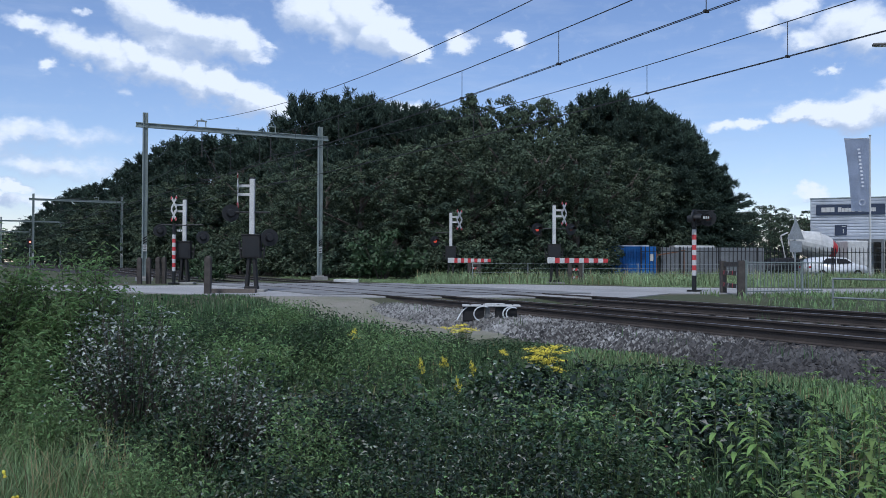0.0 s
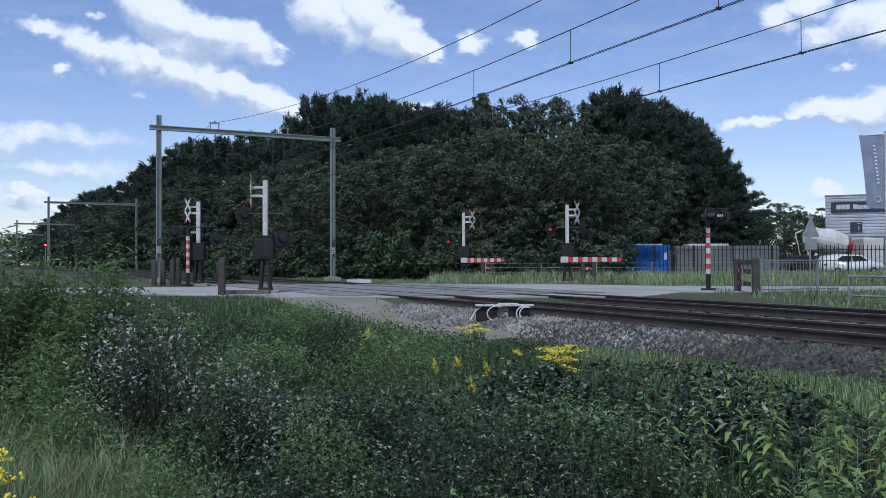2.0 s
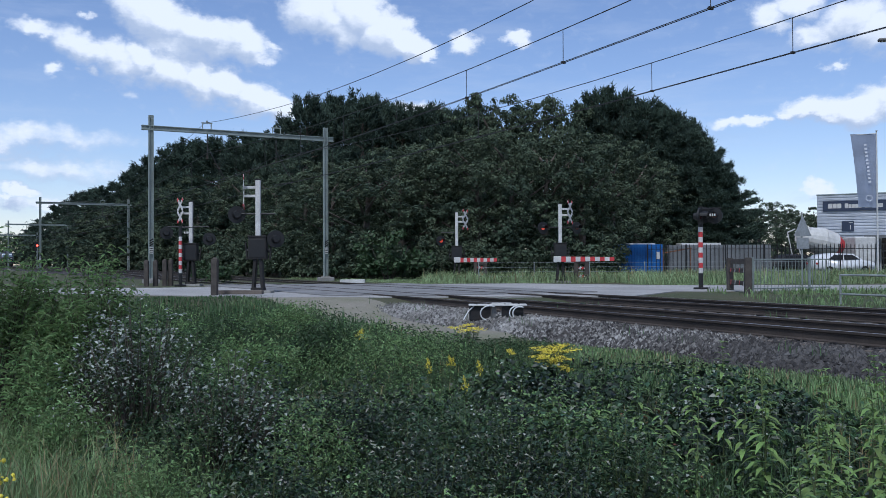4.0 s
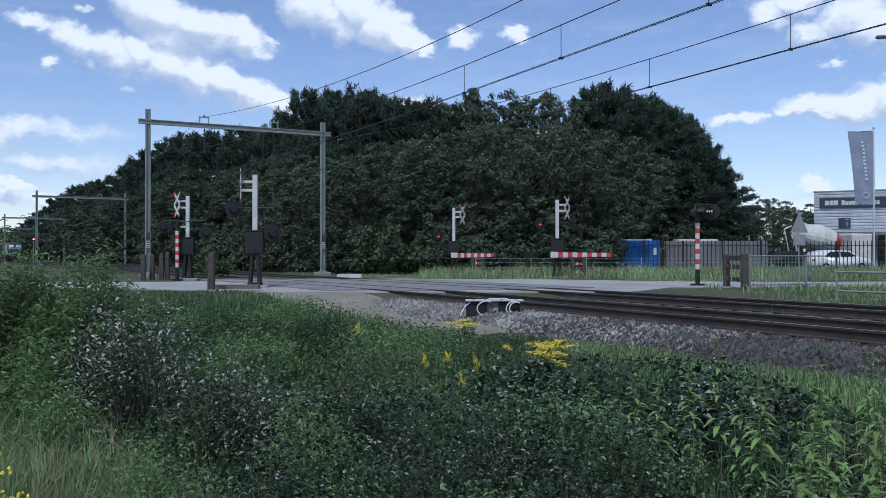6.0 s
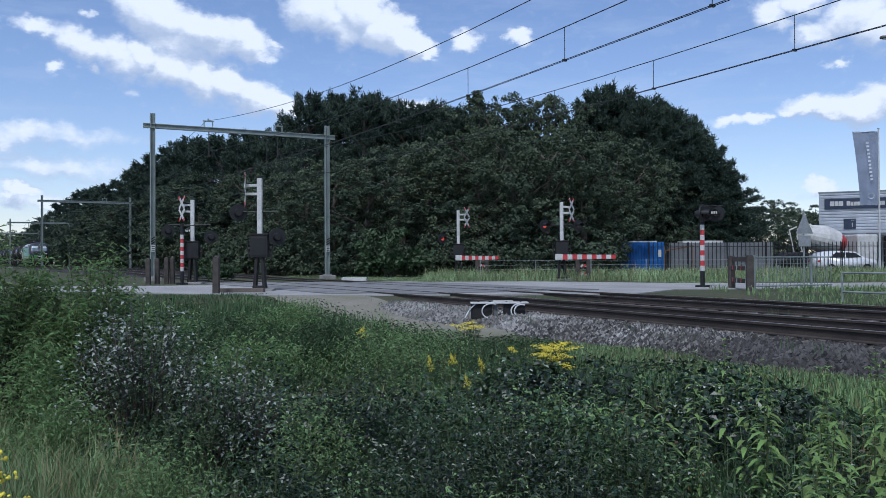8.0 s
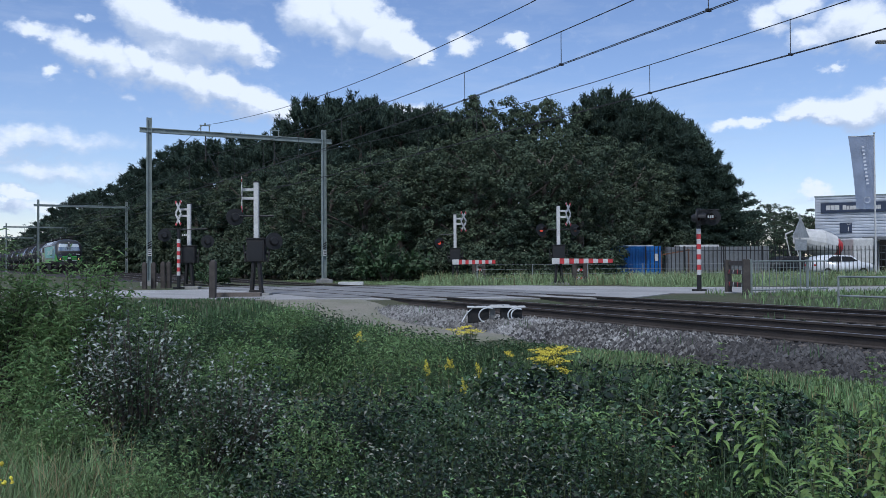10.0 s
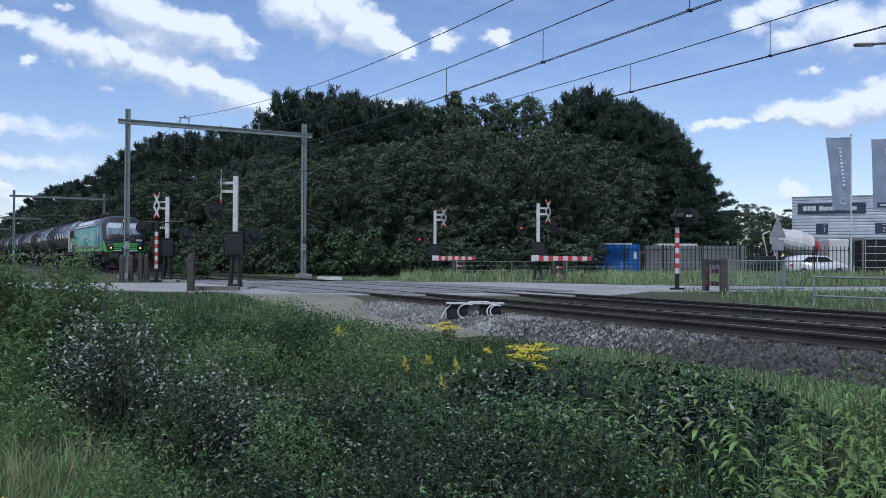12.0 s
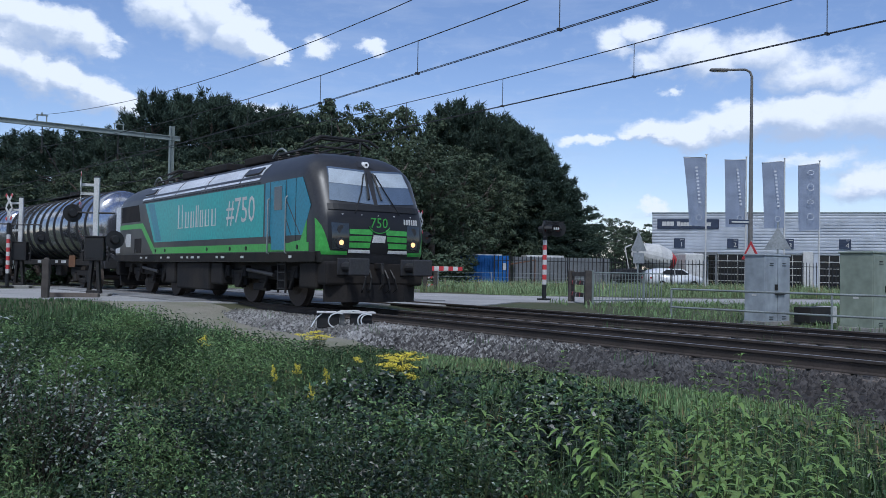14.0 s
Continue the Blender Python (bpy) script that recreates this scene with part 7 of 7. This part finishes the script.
wr = random.Random(3)
for px, py, d in ((1280, 603, 6.6), (1358, 645, 5.6), (1310, 668, 5.9), (1430, 655, 5.4), (1500, 660, 5.2), (1555, 650, 4.9), (1600, 612, 5.6), (1640, 655, 5.0), (1230, 690, 5.8), (1180, 690, 6.2), 
                  (1470, 690, 4.7), (1540, 705, 4.4), (1610, 690, 4.5), (1690, 640, 5.4), (1755, 625, 6.0), (1730, 690, 4.8), (1800, 700, 5.2), (1420, 740, 4.3), (1500, 760, 4.0), (1580, 760, 3.9), (1660, 745, 4.1), 
                  (1100, 720, 5.6), (1040, 700, 6.0), (1130, 665, 7.0), (1065, 690, 6.6), (1450, 820, 3.6), (1550, 815, 3.5), (1640, 820, 3.5), (1720, 770, 3.9),
                  (1860, 660, 6.2), (1900, 720, 5.6), (1840, 770, 4.4), (1780, 830, 3.8), (985, 668, 8.4), (910, 660, 8.8)):
    l, top = by_px(px, py, d)
    put_weed(l, d, top, wr.randrange(6), wr.uniform(0, 6.28))
    if px > 1240 and py < 780:
        put_weed(l + wr.uniform(-0.22, 0.22), d + wr.uniform(-0.25, 0.35), top - wr.uniform(0.04, 0.2), wr.randrange(6), wr.uniform(0, 6.28))


def make_ragwort_mesh(seed):
    rng = np.random.default_rng(seed)
    bm = B()
    fl = B()
    for k in range(9):
        a, r = k * 2.4, 0.05 + 0.022 * k
        tip = Vector((r * math.cos(a), r * math.sin(a), 0.86 + 0.12 * rng.uniform() - 0.2 * r))
        rod(bm, (0, 0, -0.02), tip * 0.6, 0.006, 0.005, seg=4)
        rod(bm, tip * 0.6, tip, 0.005, 0.003, seg=4)
        for q in range(26):
            c = tip + Vector((rng.normal() * 0.042, rng.normal() * 0.042, rng.normal() * 0.022 - 0.06 * (k % 3)))
            rod(fl, c, c + Vector((rng.normal() * 0.004, rng.normal() * 0.004, 0.007)), 0.013, 0.009, seg=6)
    n = 60
    z = rng.uniform(0.05, 0.75, n)
    a = rng.uniform(0, math.tau, n)
    p = np.stack([0.04 * np.cos(a), 0.04 * np.sin(a), z], 1)
    t = unit(np.stack([np.cos(a), np.sin(a), np.full(n, 0.35)], 1))
    nn = unit(np.stack([-0.35 * np.cos(a), -0.35 * np.sin(a), np.ones(n)], 1))
    v, f = leaf_tris(p, t, nn, rng.uniform(0.07, 0.16, n), rng.uniform(0.03, 0.05, n), 0.4)
    me = bpy.data.meshes.new("foliage")
    me.from_pydata(v.tolist(), [], f.tolist())
    me.materials.append(MATS["grass_blade"])
    return mesh_of("stem", bm, "stem_green"), mesh_of("flower_head", fl, "yellow_flower"), me


RAG = [make_ragwort_mesh(s) for s in range(3)]
for px, py, d, sc in ((962, 624, 11.5, 0.7), (972, 632, 11.3, 0.6), (996, 626, 11.4, 0.7), (982, 612, 11.8, 0.7), (962, 608, 11.8, 0.7), (992, 604, 11.6, 0.8), (975, 618, 11.2, 0.6), (822, 568, 15.5, 1.0), (838, 574, 15.2, 0.8), (760, 628, 10.2, 0.14), (800, 622, 10.4, 0.18),
                      (850, 632, 9.6, 0.14), (825, 660, 8.8, 0.12), (1000, 640, 10.5, 0.4), (640, 577, 14.0, 0.3), (905, 612, 12.0, 0.3), (-32, 795, 3.9, 0.6)):
    l, top = by_px(px, py, d)
    x, y = Q(l, d)
    z = ground_z(x, y)
    g = thing("ragwort_plant", Matrix.Translation((x, y, z)) @ Matrix.Rotation(px, 4, "Z") @ Matrix.Diagonal((sc * 1.1, sc * 1.1, top - z, 1)), "yellow flowering ragwort in the verge", "wildflower", "ragwort plants")
    for nm, me in zip(("stem", "flower_head", "foliage"), RAG[px % 3]):
        ob = new(nm, me)
        ob.parent = g
        if nm == "flower_head":
            tagged(ob, "many small yellow flower heads", kind="stuff")


def make_bush(l, d, wide, top, seed, n_stems, leaf, label, material, category="bush", per=60):
    rng = np.random.default_rng(seed)
    x, y = Q(l, d)
    z0 = ground_z(x, y)
    H = top - z0
    thick = 0.0045 if category == "herb clump" else 0.009
    g = thing("bush", Matrix.Translation((x, y, z0)), label, category)
    bm = B()
    P, T, NN = [], [], []
    for k in range(n_stems):
        a, r = rng.uniform(0, math.tau), wide * math.sqrt(rng.uniform())
        foot = Vector((0.25 * r * math.cos(a), 0.25 * r * math.sin(a), -0.05))
        tip = Vector((r * math.cos(a), r * math.sin(a), H * (1 - 0.45 * (r / wide) ** 2) * rng.uniform(0.72, 1.05)))
        rod(bm, foot, foot.lerp(tip, 0.5) + Vector((0, 0, 0.1 * H)), thick, thick * 0.66, seg=4)
        rod(bm, foot.lerp(tip, 0.5) + Vector((0, 0, 0.1 * H)), tip, thick * 0.66, thick * 0.25, seg=4)
        for q in range(per):
            u = rng.uniform(0.25, 1.0) ** 0.5
            c = foot.lerp(tip, u) + Vector((0, 0, 0.2 * H * u * (1 - u) * 2)) + Vector([rng.normal() * 0.07 for _ in range(3)])
            P.append(list(c))
            b = rng.uniform(0, math.tau)
            T.append([math.cos(b), math.sin(b), rng.uniform(-0.5, 0.5)])
    part("stem", bm, "stem_green" if category == "herb clump" else "bark", g)
    P, T = np.array(P), unit(np.array(T))
    NN = unit(np.cross(T, np.cross(np.array([0, 0, 1.0]), T)) + rng.normal(scale=0.3, size=P.shape))
    ln = rng.uniform(leaf[0], leaf[1], len(P))
    v, f = leaf_tris(P, T, NN, ln, ln * leaf[2], 0.35)
    v[:, 2] = np.maximum(v[:, 2], -0.02)
    me = bpy.data.meshes.new("foliage")
    me.from_pydata(v.tolist(), [], f.tolist())
    me.materials.append(MATS[material])
    ob = new("foliage", me)
    ob.parent = g


make_bush(-4.3, 8.4, 0.95, 1.30, 1, 150, (0.035, 0.085, 0.24), "dense green willow bush at the edge of the verge", "willow_leaf", per=85)
make_bush(-3.35, 8.6, 0.62, 1.20, 2, 90, (0.035, 0.085, 0.24), "lower green willow bush beside a larger one", "willow_leaf", per=80)
make_bush(-2.5, 7.4, 0.66, 0.72, 3, 48, (0.026, 0.052, 0.62), "young poplar shoots with pale leaf undersides", "pale_leaf", per=26)
make_bush(-2.5, 7.45, 0.66, 0.70, 4, 56, (0.026, 0.052, 0.62), "young poplar shoots with dull green leaves", "shrub_leaf", per=44)
make_bush(-1.6, 6.6, 0.5, 0.34, 5, 32, (0.022, 0.045, 0.62), "small poplar shoots with pale leaf undersides", "pale_leaf", per=22)
make_bush(-1.6, 6.65, 0.5, 0.30, 6, 40, (0.022, 0.045, 0.62), "small green-leaved shoots in the thicket", "shrub_leaf", per=40)


grass_blades(scatter(5200, 6.2, 7.7, lambda x, y, off, l, d, r: l < -0.36 * d), 0.55, 1.05, 0.0032, "pale_grass", "tall pale grass and stalks before the willow bush", lean=0.6, capped=False)
grass_blades(scatter(420, 5.4, 7.7, lambda x, y, off, l, d, r: l < -0.34 * d), 0.6, 1.1, 0.0036, "dry_grass", "dry flowering stalks before the willow bush", lean=0.4, capped=False)
grass_blades(scatter(4200, 2.9, 4.4, lambda x, y, off, l, d, r: -0.36 * d < l < -0.04 * d), 0.30, 0.62, 0.0028, "pale_grass", "long pale grass along the foot of the thicket", lean=0.8)
grass_blades(scatter(5200, 5.2, 8.4, lambda x, y, off, l, d, r: l < -0.31 * d), 0.40, 0.85, 0.003, "pale_grass", "long pale grass in front of the willow bush", lean=0.7)


make_bush(-3.3, 7.2, 0.55, 0.36, 7, 34, (0.03, 0.07, 0.30), "light green herbs before the willow bush", "willow_leaf", "herb clump", per=60)
make_bush(-2.75, 6.5, 0.45, 0.12, 8, 28, (0.03, 0.06, 0.34), "light green herbs beside the poplar shoots", "willow_leaf", "herb clump", per=60)


# hummocks that stand out of the thicket
HUMMOCKS = [(350, 680, 6.2, 0.50, "shrub_leaf"), (470, 655, 7.2, 0.55, "bramble_leaf"), (560, 700, 6.0, 0.45, "willow_leaf"), (650, 665, 7.2, 0.55, "bramble_leaf"),
            (720, 735, 5.4, 0.42, "bramble_leaf"), (820, 690, 6.4, 0.50, "shrub_leaf"), (905, 735, 5.4, 0.42, "bramble_leaf"), (990, 700, 6.2, 0.48, "willow_leaf"),
            (480, 790, 4.5, 0.36, "bramble_leaf"), (640, 810, 4.2, 0.34, "shrub_leaf"), (780, 800, 4.3, 0.34, "bramble_leaf"), (1010, 800, 4.4, 0.36, "bramble_leaf"),
            (300, 760, 4.9, 0.36, "willow_leaf"), (400, 555, 15.0, 0.9, "shrub_leaf"), (510, 535, 17.0, 0.9, "willow_leaf"), (300, 560, 13.0, 0.8, "shrub_leaf"),
            (580, 570, 13.5, 0.7, "shrub_leaf"), (450, 590, 11.5, 0.7, "willow_leaf"), (1110, 745, 5.2, 0.40, "shrub_leaf"), (880, 850, 3.8, 0.30, "willow_leaf")]
for k, (px, py, d, wide, leaf_mat) in enumerate(HUMMOCKS):
    l, top = by_px(px, py, d)
    size = min(max(d / 7.0, 0.75), 1.6)
    make_bush(l, d, wide, top + 0.06, 40 + k, 30, (0.024 * size, 0.05 * size, 0.6 if leaf_mat == "bramble_leaf" else 0.42),
              {"shrub_leaf": "rounded clump of dark green herbs in the verge", "bramble_leaf": "arching bramble clump with dark leaves", "willow_leaf": "light green leafy clump in the verge"}[leaf_mat], leaf_mat, "herb clump", per=56)


# ---------------------------------------------------------------- loose stones of the ballast
def make_stones(n, y_lo, y_hi, material, label):
    bv = np.array([(1, 0, 0), (0, 1, 0), (-1, 0, 0), (0, -1, 0), (0.2, 0.1, 1), (-0.1, 0.2, -1)], float)
    bf = np.array([(0, 1, 4), (1, 2, 4), (2, 3, 4), (3, 0, 4), (1, 0, 5), (2, 1, 5), (3, 2, 5), (0, 3, 5)])
    pos = []
    prof = [(-4.2, -0.75), (-2.75, -0.46), (-2.0, -0.24), (-1.3, -0.20), (1.3, -0.20)]
    while len(pos) < n:
        y = y_lo + (y_hi - y_lo) * RNG.beta(1.2, 1.2)
        off = RNG.uniform(-3.3, -0.95) if RNG.uniform() < 0.9 else RNG.uniform(1.0, 2.9)
        if off < -2.9 and RNG.uniform() < 0.6:
            continue
        x = track_x(y) + off
        l, d = unQ(x, y)
        if d > 26.8:
            continue
        pos.append((x, y, lerp_table(prof, off) if off < 1.3 else -0.205))
    pos = np.array(pos)
    s = RNG.uniform(0.024, 0.056, n)[:, None]
    V = []
    sc = RNG.uniform(0.55, 1.25, (n, 1, 3)) * s[:, None]
    jit = 1 + RNG.uniform(-0.28, 0.28, (n, len(bv), 1))
    ang = RNG.uniform(0, math.tau, n)
    P = bv[None] * jit * sc
    c, q = np.cos(ang)[:, None], np.sin(ang)[:, None]
    P = np.stack([P[..., 0] * c - P[..., 1] * q, P[..., 0] * q + P[..., 1] * c, P[..., 2]], -1) + pos[:, None]
    F = (np.arange(n)[:, None, None] * len(bv) + bf[None]).reshape(-1, 3)
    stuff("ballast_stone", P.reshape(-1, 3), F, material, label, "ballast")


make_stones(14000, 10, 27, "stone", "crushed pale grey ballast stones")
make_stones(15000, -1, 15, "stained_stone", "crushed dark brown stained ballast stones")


# sleepers of both tracks
SLEEPER = None
for t, off in enumerate((0.0, 4.0)):
    y = -4.0
    while y < 27:
        x = track_x(y) + off
        l, d = unQ(x, y)
        if d < 26.5:
            if SLEEPER is None:
                bm = B()
                box(bm, (2.55, 0.25, 0.2), (0, 0, -0.275), bevel=0.015)
                SLEEPER = mesh_of("sleeper", bm, "sleeper")
            ob = new("sleeper", SLEEPER)
            ob.matrix_basis = Matrix.Translation((x, y, 0))
            tagged(ob, "dark stained concrete sleeper in the ballast", "sleeper", "sleepers under the rails", "structure")
        y += 0.6
# ---------------------------------------------------------------- movement
def train_y(t):
    u = 14.0 - t
    return 18.0 + 24.9 * u - 0.21 * u * u


def on_track(y):
    return pose(track_x(y), y, track_rise(y), 0, 0, track_turn(y))


def motions():
    times = [i * 0.5 for i in range(29)]
    for ob, behind in TRAIN:
        walk(ob, [(t, on_track(train_y(t) + behind)) for t in times])


motions()
